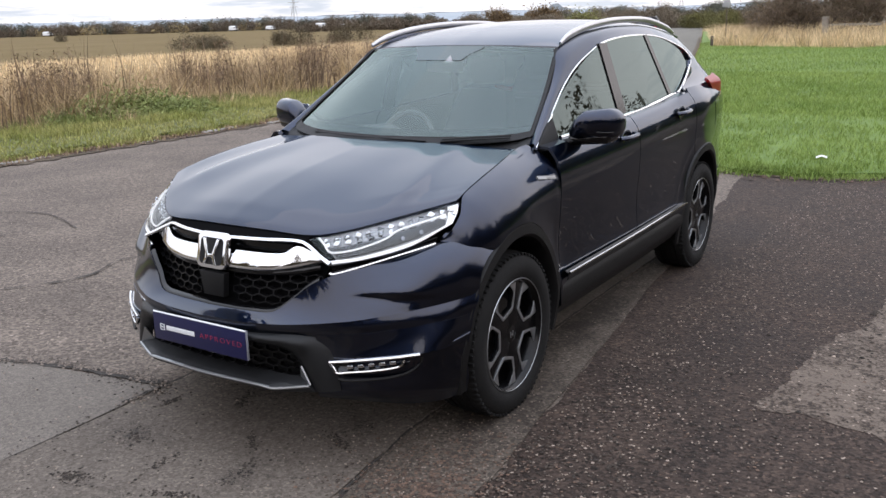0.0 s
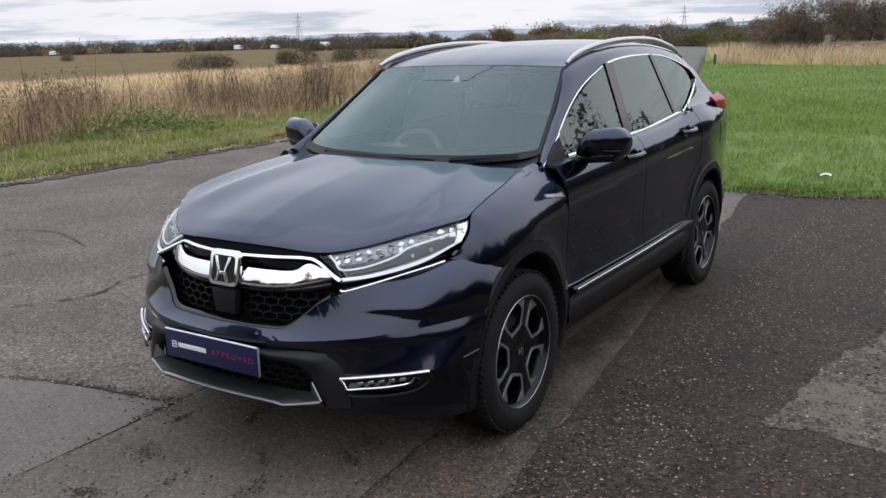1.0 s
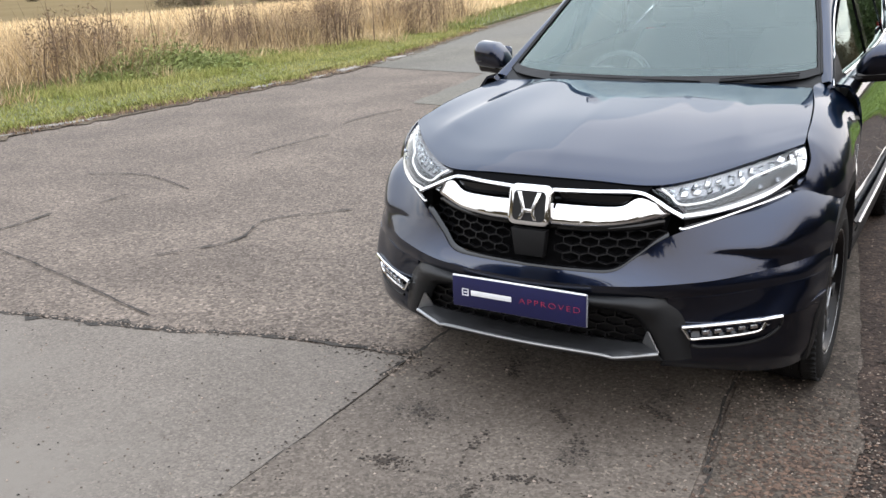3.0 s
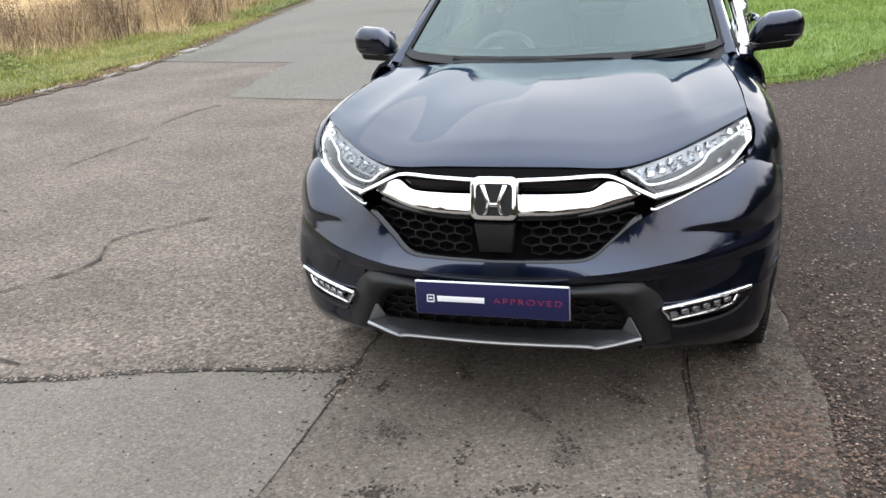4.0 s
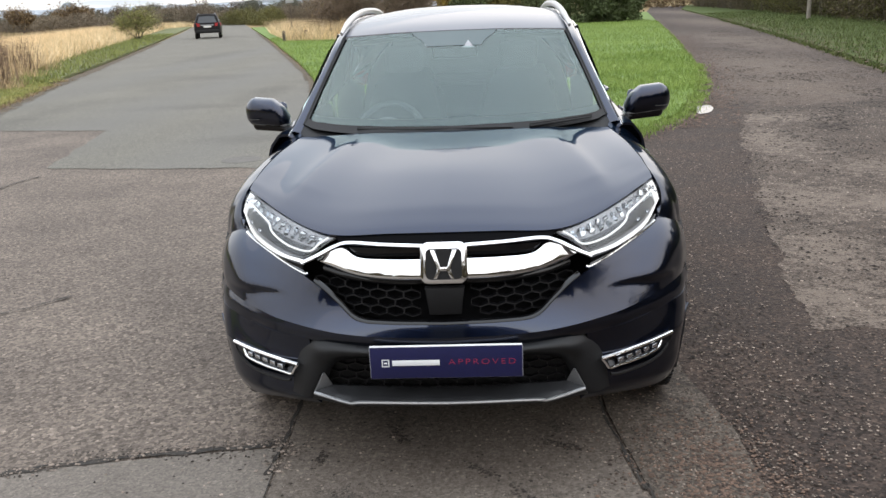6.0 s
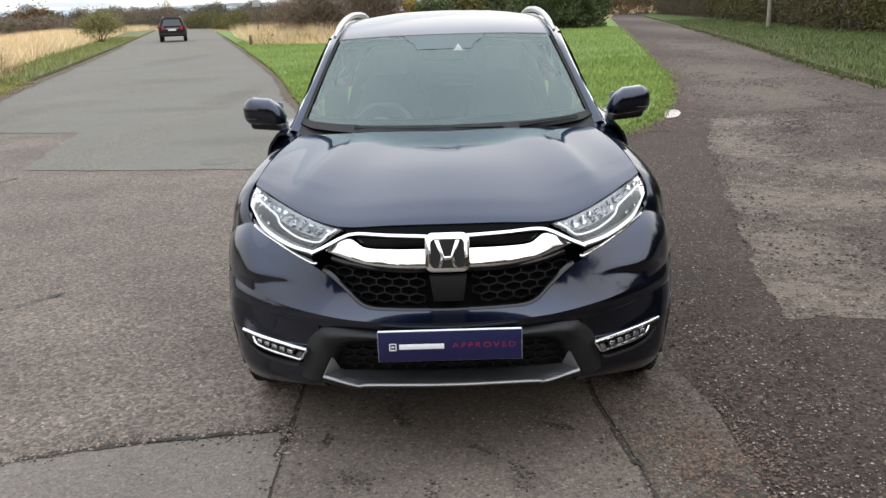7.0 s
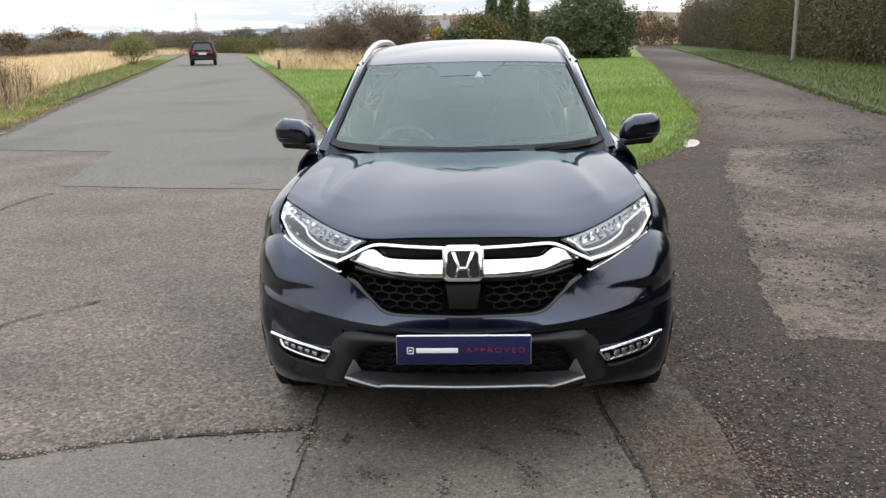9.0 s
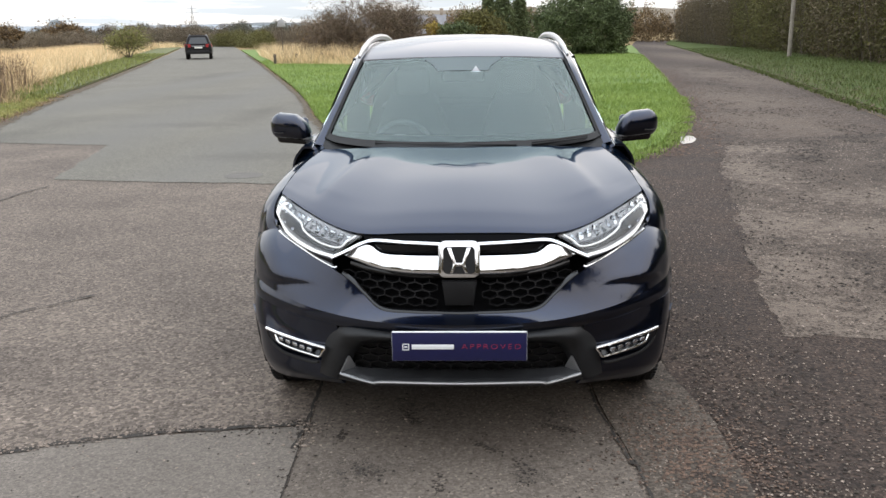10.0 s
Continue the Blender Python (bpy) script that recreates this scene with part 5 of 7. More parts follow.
def strip(points, width, z, mat, name, label, category, seed=0, jag=0.6):
    """A ragged narrow band along a line: a crack or a dirty edge."""
    p = spline([(x, y, 0) for x, y in points], max(8, int(sum(math.dist(a, b) for a, b in zip(points, points[1:])) / max(0.022, width * 0.6))))
    vs, fs = [], []
    for i in range(len(p)):
        d = p[min(i + 1, len(p) - 1)] - p[max(i - 1, 0)]
        nrm = np.array([-d[1], d[0]]) / (np.hypot(d[0], d[1]) + 1e-9)
        w = width * (0.5 + jag * (noise.noise(Vector((p[i][0] * 14, p[i][1] * 14, seed))) * 0.9))
        off = width * jag * noise.noise(Vector((p[i][0] * 6, p[i][1] * 6, seed + 5))) * 1.5
        w = max(w, width * 0.12)
        c = p[i][:2] + nrm * off
        vs += [(*(c + nrm * w), z), (*(c - nrm * w), z)]
    fs = [(2 * i, 2 * i + 1, 2 * i + 3, 2 * i + 2) for i in range(len(p) - 1)]
    ob = raw(name, vs, fs, mat)
    return tagged(ob, label, category, kind="structure")


# ---- ground sheets ----
ROAD_L = [(-8.75, 9.0), (-9.0, 11.5), (-9.8, 14.4), (-11.9, 21.7), (-14.8, 32.1), (-20.8, 53), (-27.9, 77.5), (-37, 108), (-62, 192), (-92, 290)]
ROAD_R = [(-84, 290), (-54, 190), (-28.6, 104), (-25.2, 92.3), (-18.4, 69), (-12.0, 46.9), (-5.9, 25.2), (-4.3, 19.1), (-3.1, 14.0), (-2.0, 10.6)]
patch("ground", [(-4500, -4500), (4500, -4500), (4500, 4500), (-4500, 4500)], -0.05, SOIL, "open field with pale dry stubble", "field")
FALLOW = material("olive_rough_field", (0.125, 0.090, 0.042), 0.95, spec=0.05, tone=(0.170, 0.126, 0.062), scale=0.08, fine=1.4, bump=0.4, bump_scale=5)
patch("far_field", [(-90, 18), (-53, 28.5), (-49, 33), (-50.6, 40), (-50.2, 48), (-44, 57), (-39, 66), (-46, 84), (-60, 112), (-130, 330), (-300, 560), (-900, 560), (-900, 60), (-160, -20)], -0.045, FALLOW, "dull olive rough field beyond the stubble", "field")
patch("forecourt", [(-8.75, -60), (30, -60), (30, 6), (9, 12), (5.0, 17), (3.6, 12.5), (2.2, 9.0), (1.5, 8.4), (0.5, 8.2), (-1.0, 8.6), (-2.6, 13.5), (-9.7, 14.2), (-8.9, 10.5), (-8.7, 4)], 0.0, TARMAC, "coarse worn brown tarmac apron", "tarmac")
patch("road", ragged([(-7.9, 10.9), (-5.8, 10.45), (-5.1, 7.15), (-3.6, 6.85), (-2.1, 6.7), (-0.6, 7.0), (-0.3, 7.7)], 0.15, 0.05, 3, False) + [(-0.3, 7.9)] + ROAD_R[::-1] + ROAD_L[::-1][:8] + [(-8.9, 11.2)], 0.006, ROADMAT, "smooth grey asphalt country road", "road")
dark_line = [(1.12, -3.0), (1.10, 0.0), (1.12, 0.36), (1.03, 0.98), (0.97, 1.62), (0.80, 2.9), (0.66, 4.6), (0.42, 6.4), (0.30, 7.45)]
patch("dark_tarmac", ragged(dark_line, 0.08, 0.05, 7, False) + [(0.30, 7.45), (1.0, 7.5), (1.8, 8.1), (2.6, 9.4), (3.6, 12.5), (5.0, 18.5), (7.0, 30), (12.2, 62), (17, 92), (24, 128), (29, 128), (21.4, 96), (14.6, 53), (11.0, 30.9), (8.6, 17.6), (7.8, 13.4), (9, 9), (26, 5), (26, -45), (1.3, -45)], 0.004, DARKTAR, "dark gritty tarmac lane with pale worn patches", "tarmac")
WORNLANE = worn(material("pale_worn_lane", (0.0300, 0.0215, 0.0165), 0.85, tone=(0.080, 0.060, 0.047), scale=2.2, fine=70, amount=0.5, bump=1.0, bump_scale=70, voronoi=0.5, voro_scale=70, spec=0.25, chips=0.8),
                (0.155, 0.122, 0.097), [(2.1, 1.9, 0.55, 0.6), (2.35, 2.9, 0.5, 0.7), (2.8, 4.4, 0.7, 0.8), (3.4, 4.2, 0.9, 0.5), (3.4, 7.4, 0.6, 1.4), (2.6, 1.7, 0.6, 0.4), (4.4, 5.6, 1.2, 0.6), (4.0, 9.3, 0.8, 0.6)], 0.42, 8.0, 4.6, 0.42, 0.9)
patch("worn_lane", ragged([(1.80, 1.50), (1.95, 2.2), (2.22, 3.4), (2.50, 4.7), (3.0, 6.9), (3.55, 8.9), (4.2, 10.4)], 0.05, 0.11, 14, False) + ragged([(4.2, 10.4), (7.2, 11.2), (8.6, 8.0), (8.0, 2.5), (5.0, 1.2), (3.4, 1.3), (1.80, 1.50)], 0.08, 0.16, 15, False), 0.0065, WORNLANE, "pale worn and patched lane surface", "tarmac")
slab_a = [(-6.5, -0.85), (-4.0, -0.38), (-2.0, 0.02), (-1.72, 0.145), (-1.43, 0.205), (-1.07, 0.262), (-0.700, 0.318), (-0.674, -0.26), (-0.668, -1.2), (-0.672, -4), (-0.672, -9), (-6.5, -9)]
slab_b = [(-0.675, -9), (-0.67, -1.2), (-0.665, -0.2), (-0.675, 0.30), (-0.695, 0.72), (-0.72, 2.4), (-0.74, 4.6), (0.60, 4.6), (0.605, 2.2), (0.61, 0.72), (0.64, 0.31), (0.68, -0.03), (0.70, -0.3), (0.74, -1.2), (0.75, -9)]
slab_c = [(0.775, -9), (0.765, -1.2), (0.725, -0.3), (0.705, -0.03), (0.665, 0.31), (0.632, 0.72), (0.63, 2.2), (0.625, 4.6), (0.66, 4.6), (0.82, 2.9), (0.98, 1.62), (1.04, 0.98), (1.13, 0.36), (1.11, 0.0), (1.13, -3.0), (1.3, -9)]
patch("slab_1", ragged(slab_a, 0.10, 0.010, 1), 0.007, CONC_A, "smooth pale grey concrete slab", "concrete", 0.006)
patch("slab_2", ragged(slab_b, 0.10, 0.010, 2), 0.008, CONC_B, "stained brown concrete slab with dirt marks", "concrete", 0.007)
CONC_C = worn(material("dirty_brown_concrete", (0.052, 0.041, 0.032), 0.85, tone=(0.112, 0.092, 0.074), scale=3.0, fine=60, amount=0.6, bump=0.6, bump_scale=110, voronoi=0.4, voro_scale=90, spec=0.25, chips=0.8),
               (0.026, 0.020, 0.016), [(0.85, 0.9, 0.3, 0.5), (1.0, -0.2, 0.2, 0.3), (0.72, 2.2, 0.2, 1.2), (0.9, -0.9, 0.25, 0.3)], 0.35, 9.0, 2.0, 0.5, 0.85)
patch("slab_3", ragged(slab_c, 0.06, 0.014, 4), 0.009, CONC_C, "narrow stained concrete strip", "concrete", 0.008)
for k, (pts, w) in enumerate([([(-6.5, -0.86), (-4.0, -0.37), (-2.0, 0.045), (-1.43, 0.225), (-0.72, 0.335)], 0.026), ([(-0.672, -0.75), (-0.672, -0.26), (-0.685, 0.12)], 0.008), ([(-0.70, 0.1), (-0.70, 0.32), (-0.71, 0.9), (-0.73, 3.0)], 0.022), ([(0.745, -3), (0.715, -0.25), (0.69, -0.02), (0.652, 0.31), (0.62, 0.72), (0.615, 3.0)], 0.020),
                              ([(-4.75, 3.6), (-4.72, 4.2), (-4.70, 4.8)], 0.03), ([(-4.57, 0.6), (-4.58, 1.0), (-4.61, 1.3)], 0.04), ([(-4.55, 1.7), (-4.55, 1.95)], 0.03), ([(-5.0, 5.5), (-5.0, 6.2), (-4.9, 6.6)], 0.04), ([(-5.4, 0.75), (-3.6, 0.45), (-2.2, 0.15)], 0.02), ([(3.3, 10.9), (3.9, 10.95), (4.8, 10.5), (7.0, 11.3)], 0.03)]):
    strip(pts, w * (0.72 if k in (0, 2) else 0.5), 0.0105, CRACK, f"crack_{k + 1}", "dark ragged crack in the paving", "crack", k, 1.0 if k in (0, 2) else 0.7)
strip([(-6.5, -0.80), (-4.6, -0.47), (-3.1, -0.20), (-2.0, 0.06), (-1.35, 0.25), (-0.74, 0.32)], 0.024, 0.0108, CRACK, "crack_11", "dark ragged crack in the paving", "crack", 21, 1.5)
strip([(-3.0, 0.9), (-2.75, 1.35), (-2.9, 1.8), (-2.5, 2.3)], 0.012, 0.0105, CRACK, "crack_12", "fine branching crack in the tarmac", "crack", 22, 1.2)
strip([(-5.6, 2.4), (-5.0, 2.55), (-4.2, 2.3)], 0.014, 0.0105, CRACK, "crack_13", "fine branching crack in the tarmac", "crack", 23, 1.2)
strip([(-8.56, -6), (-8.48, 2), (-8.48, 6), (-8.58, 9.5), (-9.12, 12.5), (-9.68, 14.6), (-11.8, 21.7), (-14.7, 32.1), (-20.7, 53)], 0.32, 0.013, DIRT, "gutter_dirt", "dark dirt and leaf mould along the road edge", "dirt", 3, 0.40)
strip([(-1.5, 9.2), (-3.1, 14.0), (-4.3, 19.1), (-5.95, 25.2), (-12.1, 46.9), (-18.5, 69)], 0.16, 0.013, DIRT, "gutter_dirt", "dark dirt along the grass edge", "dirt", 4, 0.4)
strip([(-0.6, 7.75), (0.25, 7.38), (0.85, 7.32), (1.6, 7.62), (2.12, 8.3), (2.95, 9.8), (4.05, 13.4), (5.27, 19), (7.2, 30), (12.4, 62)], 0.14, 0.013, DIRT, "gutter_dirt", "dark dirt along the grass edge", "dirt", 5, 0.5)
strip([(7.9, 13.2), (8.65, 17.9), (11.05, 30.9), (14.6, 53), (21.3, 96)], 0.20, 0.013, DIRT, "gutter_dirt", "dark dirt along the lane edge", "dirt", 6, 0.5)

lawn = [(-1.3, 8.6), (0.15, 7.45), (0.82, 7.32), (1.6, 7.68), (2.1, 8.4), (2.9, 9.9), (4.0, 13.5), (5.2, 19), (7.1, 30), (12.2, 62), (16.5, 89), (-25.0, 92), (-11.9, 47), (-5.8, 25.3), (-4.2, 19.2), (-3.0, 14.1), (-2.0, 10.6)]
patch("lawn", ragged(lawn, 0.25, 0.07, 8), 0.055, GRASSMAT, "mown bright green grass triangle", "grass", 0.06)
verge_l = [(-8.95, -30), (-8.85, 3), (-8.85, 9), (-9.4, 12.3), (-10.05, 14.5), (-12.1, 21.7), (-15.0, 32.1), (-21.0, 53), (-37.2, 108), (-92.4, 290), (-101, 290), (-44, 108), (-27.5, 53), (-18.5, 30), (-14.6, 18), (-13.6, 10), (-13.4, -30)]
patch("verge_left", ragged(verge_l, 0.4, 0.06, 9), 0.07, VERGEMAT, "rough grass verge between road and field", "grass", 0.08)
verge_r = [(8.05, 12.8), (8.85, 17.9), (11.2, 30.9), (14.8, 53), (21.5, 96), (29, 128), (36, 128), (28, 96), (25, 70), (22.5, 50), (20.5, 34), (19.5, 20), (19.5, 11)]
# verge soil below the hedge: the shade is put into the darker colour
VERGESHADE = material("hedge_shade_soil", (0.045, 0.068, 0.019), 0.92, spec=0.1, tone=(0.078, 0.098, 0.032), scale=0.7, fine=11, bump=0.6, bump_scale=40)
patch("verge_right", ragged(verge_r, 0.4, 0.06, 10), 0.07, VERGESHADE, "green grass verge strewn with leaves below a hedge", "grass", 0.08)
worn(ROADMAT, (0.055, 0.050, 0.044), [(-3.0, 9.0, 0.9, 0.5), (-5.2, 13.5, 1.4, 0.5), (-7.5, 21, 1.2, 1.2), (-4.6, 16, 0.5, 3), (-8.2, 12, 0.5, 3), (-11, 33, 0.8, 5)], 0.5, 1.6, 1.4, 0.3, 0.32)
# broken kerb stones
kerb = tagged(new("kerb"), "broken row of pale sunken kerb stones", "kerb", kind="structure")
y = -4.0
r = random.Random(5)
while y < 13.5:
    ln = r.choice((0.9, 0.9, 0.6, 0.45, 0.9))
    if r.random() < 0.62:
        bm = box((0.15 + r.uniform(-0.02, 0.03), ln - 0.04, 0.16), (0, 0, 0), 0.015, 2)
        for v in bm.verts:
            v.co += Vector(noise.noise_vector(v.co * 7 + Vector((y, 0, 0)))) * 0.014
        s = part("kerb_stone", bm, KERBMAT, kerb, smooth=30)
        x = float(np.interp(y, [3, 9, 11.5, 13.5], [-8.56, -8.62, -8.88, -9.40]))
        s.matrix_basis = pose(x, y + ln / 2, -0.054 + r.uniform(-0.02, 0.015), r.uniform(-2, 2), r.uniform(-5, 5), r.uniform(-3, 3) + (0 if y < 9 else 14))
    y += ln
# access cover and puddle
cover = tagged(part("manhole_cover", lathe([(0.0, 0.30), (0.008, 0.30), (0.009, 0.26), (0.006, 0.25), (0.008, 0.24), (0.008, 0.001)], "z", 32), COVERMAT, smooth=0), "round iron access cover set in the road", "manhole", kind="structure")
cover.scale = (0.8, 0.8, 1)
cover.location = (-2.78, 7.30, 0.0005)
pud = [(3.385 + (0.15 + 0.03 * math.sin(3 * a)) * math.cos(a) + 0.12 * math.sin(a), 10.42 + (0.58 + 0.12 * math.sin(2 * a + 1)) * math.sin(a)) for a in (math.tau * k / 28 for k in range(28))]
patch("puddle", pud, 0.014, WATER, "small bright puddle at the grass edge", "puddle")


def scatter_bits(name, centres, size, mat, label, flat=1.0, seed=0):
    """Many small chips joined in one mesh."""
    g = np.random.default_rng(seed)
    centres = np.array(centres)
    centres = centres[np.hypot((centres[:, 0] - 3.385) / 0.24, (centres[:, 1] - 10.42) / 0.66) > 1]  # none in the puddle
    n = len(centres)
    base = np.array([(1, 0, 0), (0, 1, 0), (-1, 0, 0), (0, -1, 0), (0, 0, 1)], float)
    sc = size * g.uniform(0.45, 1.3, (n, 1, 1)) * np.array([1, 1, 0.7 * flat])
    jit = 1 + g.uniform(-0.35, 0.35, (n, 5, 1))
    a = g.uniform(0, math.tau, n)
    pts = base[None] * sc * jit
    rot = np.stack([np.cos(a)[:, None] * pts[..., 0] - np.sin(a)[:, None] * pts[..., 1], np.sin(a)[:, None] * pts[..., 0] + np.cos(a)[:, None] * pts[..., 1], pts[..., 2]], -1)
    rot += centres[:, None, :]
    tri = np.array([(0, 1, 4), (1, 2, 4), (2, 3, 4), (3, 0, 4)])
    faces = (tri[None] + 5 * np.arange(n)[:, None, None]).reshape(-1, 3)
    ob = raw(name, rot.reshape(-1, 3).tolist(), faces.tolist(), mat)
    return tagged(ob, label, "grit", kind="stuff")


g = np.random.default_rng(3)
n = 11000
xy = np.stack([1.1 + g.exponential(1.3, n), g.uniform(-2.2, 8, n)], 1)
scatter_bits("loose_grit", np.column_stack([xy, np.full(n, 0.007)]), 0.0052, GRITMAT, "loose pale grit on dark tarmac", seed=1)
n = 3500
xy = np.stack([1.2 + g.exponential(1.6, n), g.uniform(-2.0, 9, n)], 1)
scatter_bits("leaf_litter", np.column_stack([xy, np.full(n, 0.007)]), 0.0065, LEAFLITTER, "brown leaf crumbs on dark tarmac", 0.5, 12)
n = 9000
xy = np.stack([g.uniform(-7.5, 1.1, n), g.uniform(-1.6, 7, n)], 1)
scatter_bits("loose_grit", np.column_stack([xy, np.full(n, 0.008)]), 0.005, GRITMAT, "fine loose grit on worn tarmac", seed=2)
n = 1900
xy = np.stack([g.normal(0.98, 0.17, n), g.normal(0.08, 0.26, n)], 1)
scatter_bits("leaf_litter", np.column_stack([xy, np.full(n, 0.011)]), 0.0075, LEAFLITTER, "red-brown leaf fragments on concrete", 0.5, 4)
n = 2600
xy = np.stack([g.normal(0.95, 0.32, n), g.normal(0.0, 0.8, n)], 1)
scatter_bits("loose_grit", np.column_stack([xy, np.full(n, 0.0105)]), 0.0048, GRITMAT, "fine grit beside the concrete edge", seed=8)
# trodden soil: tight ragged clusters of dark crumbs, thinning outwards
centres = np.array([(-0.37, -0.10), (-0.22, 0.40), (0.26, -0.10), (0.05, -0.55), (-0.24, -0.82), (0.42, 0.30), (0.3, -0.9), (-0.5, -1.2), (0.1, 0.12), (-0.08, -0.22), (0.48, -0.35), (-0.52, 0.22), (0.16, -0.34), (-0.30, -0.45), (0.55, -0.75)])
bits = []
for k, c in enumerate(centres):
    m = int(g.integers(40, 130))
    a = g.uniform(0, math.tau)
    q = g.normal(0, 1, (m, 2)) * np.array([g.uniform(0.03, 0.07), g.uniform(0.010, 0.026)])
    bits.append(c + np.column_stack([q[:, 0] * math.cos(a) - q[:, 1] * math.sin(a), q[:, 0] * math.sin(a) + q[:, 1] * math.cos(a)]))
bits.append(np.stack([g.uniform(-0.66, 0.66, 300), g.uniform(-1.5, 0.7, 300)], 1))
bits.append(np.stack([g.normal(-0.69, 0.03, 70), g.uniform(-1.2, 0.6, 70)], 1))
bits.append(np.stack([g.normal(-1.0, 0.25, 140), g.normal(0.27, 0.03, 140)], 1))
bits = np.vstack(bits)
scatter_bits("dirt_crumbs", np.column_stack([bits, np.full(len(bits), 0.0092)]), 0.0066, CRUMBMAT, "dark dirt crumbs on the concrete", 0.6, 9)
n = 2600
xy = np.stack([1.15 + g.exponential(1.1, n), g.uniform(-2.2, 7, n)], 1)
scatter_bits("stone_chips", np.column_stack([xy, np.full(n, 0.007)]), 0.0066, CHIPMAT, "pale stone chips on dark tarmac", 0.8, 31)
n = 900
t = g.uniform(0, 1, n) ** 0.8
line = spline([(-4.0, -0.37, 0), (-2.0, 0.045, 0), (-1.43, 0.225, 0), (-0.72, 0.335, 0), (-0.69, 0.1, 0)], 300)[(t * 299).astype(int)]
scatter_bits("loose_grit", line + np.column_stack([g.normal(0, 0.03, n), g.normal(0.015, 0.022, n), np.full(n, 0.011)]), 0.0075, GRITMAT, "broken grit along the crack", 0.8, 35)
# gravel and leaf mould strewn over the lane
lane_mid = lambda y: np.interp(y, [8, 13, 18, 30, 45], [5.6, 6.0, 7.0, 9.2, 12.2])
yy = 8 + 30 * g.uniform(0, 1, 7000) ** 1.5
xy = np.stack([lane_mid(yy) + g.normal(0, 1.1, 7000), yy], 1)
spread = np.array([noise.noise(Vector((x * 1.3, y * 0.5, 51))) for x, y in xy])
scatter_bits("lane_gravel", np.column_stack([xy[spread > 0], np.full((spread > 0).sum(), 0.008)]), 0.012, GRITMAT, "loose gravel on the lane", 0.6, 36)
scatter_bits("lane_dirt", np.column_stack([xy[spread < -0.05], np.full((spread < -0.05).sum(), 0.008)]), 0.026, CRUMBMAT, "dark leaf mould on the lane", 0.4, 37)
yy = 8.6 + 26 * g.uniform(0, 1, 3200) ** 1.4
xx = np.interp(yy, [8.4, 9.9, 13.5, 19, 30, 36], [2.1, 2.9, 4.0, 5.2, 7.1, 8.1]) + np.abs(g.normal(0, 0.42, 3200))
scatter_bits("leaf_litter", np.column_stack([xx, yy, np.full(3200, 0.015)]), 0.024, LEAFLITTER, "fallen brown leaves beside the lawn", 0.4, 38)
n = 700
xy = np.stack([g.uniform(-6.5, 1.1, n), g.uniform(-1.6, 6, n)], 1)
scatter_bits("stone_chips", np.column_stack([xy, np.full(n, 0.0095)]), 0.006, CHIPMAT, "pale stone chips on worn tarmac", 0.8, 32)
n = 1500
xy = np.stack([1.12 + g.exponential(0.5, n), g.normal(0.3, 1.0, n)], 1)
scatter_bits("dirt_crumbs", np.column_stack([xy, np.full(n, 0.0072)]), 0.0085, CRUMBMAT, "dark clods along the concrete edge", 0.7, 33)
h = np.random.default_rng(61)
xy = np.stack([h.uniform(1.9, 6.5, 5200), h.uniform(1.5, 10.2, 5200)], 1)
xy = xy[xy[:, 0] > np.interp(xy[:, 1], [1.5, 4.7, 8.9, 10.2], [1.75, 2.4, 3.4, 4.0])]
drift = np.array([noise.noise(Vector((x * 1.4, y * 0.9, 62))) for x, y in xy])
for keep, size, mat, name, label in ((drift > 0.08, 0.0095, CHIPMAT, "stone_chips", "pale stone chips on the worn lane"), (drift < 0.0, 0.015, CRUMBMAT, "dirt_crumbs", "dark dirt crumbs on the worn lane")):
    scatter_bits(name, np.column_stack([xy[keep], np.full(keep.sum(), 0.0085)]), size, mat, label, 0.6, 63)
n = 200
t = g.integers(0, 4, n)
xy = np.array([(0.92, -0.10), (1.02, -0.32), (0.98, 0.18), (1.10, -0.55)])[t] + g.normal(0, 1, (n, 2)) * np.array([0.06, 0.07])
scatter_bits("leaf_litter", np.column_stack([xy, np.full(n, 0.012)]), 0.010, LEAFLITTER, "rust-coloured leaf scraps on concrete", 0.5, 34)
n = 1100
t = g.uniform(0, 1, n)
line = np.array(spline([(0.25, 7.32, 0), (0.85, 7.25, 0), (1.6, 7.55, 0), (2.12, 8.2, 0), (3.0, 9.7, 0), (4.15, 13.4, 0), (5.4, 19, 0)], 300))[(t * 299).astype(int)]
scatter_bits("leaf_litter", line + np.column_stack([g.normal(0.05, 0.14, n), g.normal(0, 0.14, n), np.full(n, 0.016)]), 0.022, LEAFLITTER, "fallen leaves along the grass edge", 0.4, 5)
n = 1600
t = g.uniform(0, 1, n)
line = np.array(spline([(7.9, 12.9, 0), (8.75, 17.9, 0), (11.2, 30.9, 0), (14.7, 53, 0)], 300))[(t * 299).astype(int)]
scatter_bits("leaf_litter", line + np.column_stack([g.exponential(0.9, n) - 0.2, g.normal(0, 0.2, n), np.full(n, 0.12)]), 0.032, LEAFLITTER, "fallen leaves along the lane verge", 0.4, 6)
n = 5200
t = g.uniform(0, 1, n)
line = np.array(spline([(-8.55, -4, 0), (-8.7, 0, 0), (-8.65, 6, 0), (-8.8, 10, 0), (-9.9, 14.6, 0)], 300))[(t * 299).astype(int)]
scatter_bits("leaf_litter", line + np.column_stack([g.normal(-0.1, 0.2, n), g.normal(0, 0.2, n), np.full(n, 0.02)]), 0.026, LEAFLITTER, "stones and leaf scraps in the gutter", 0.8, 7)

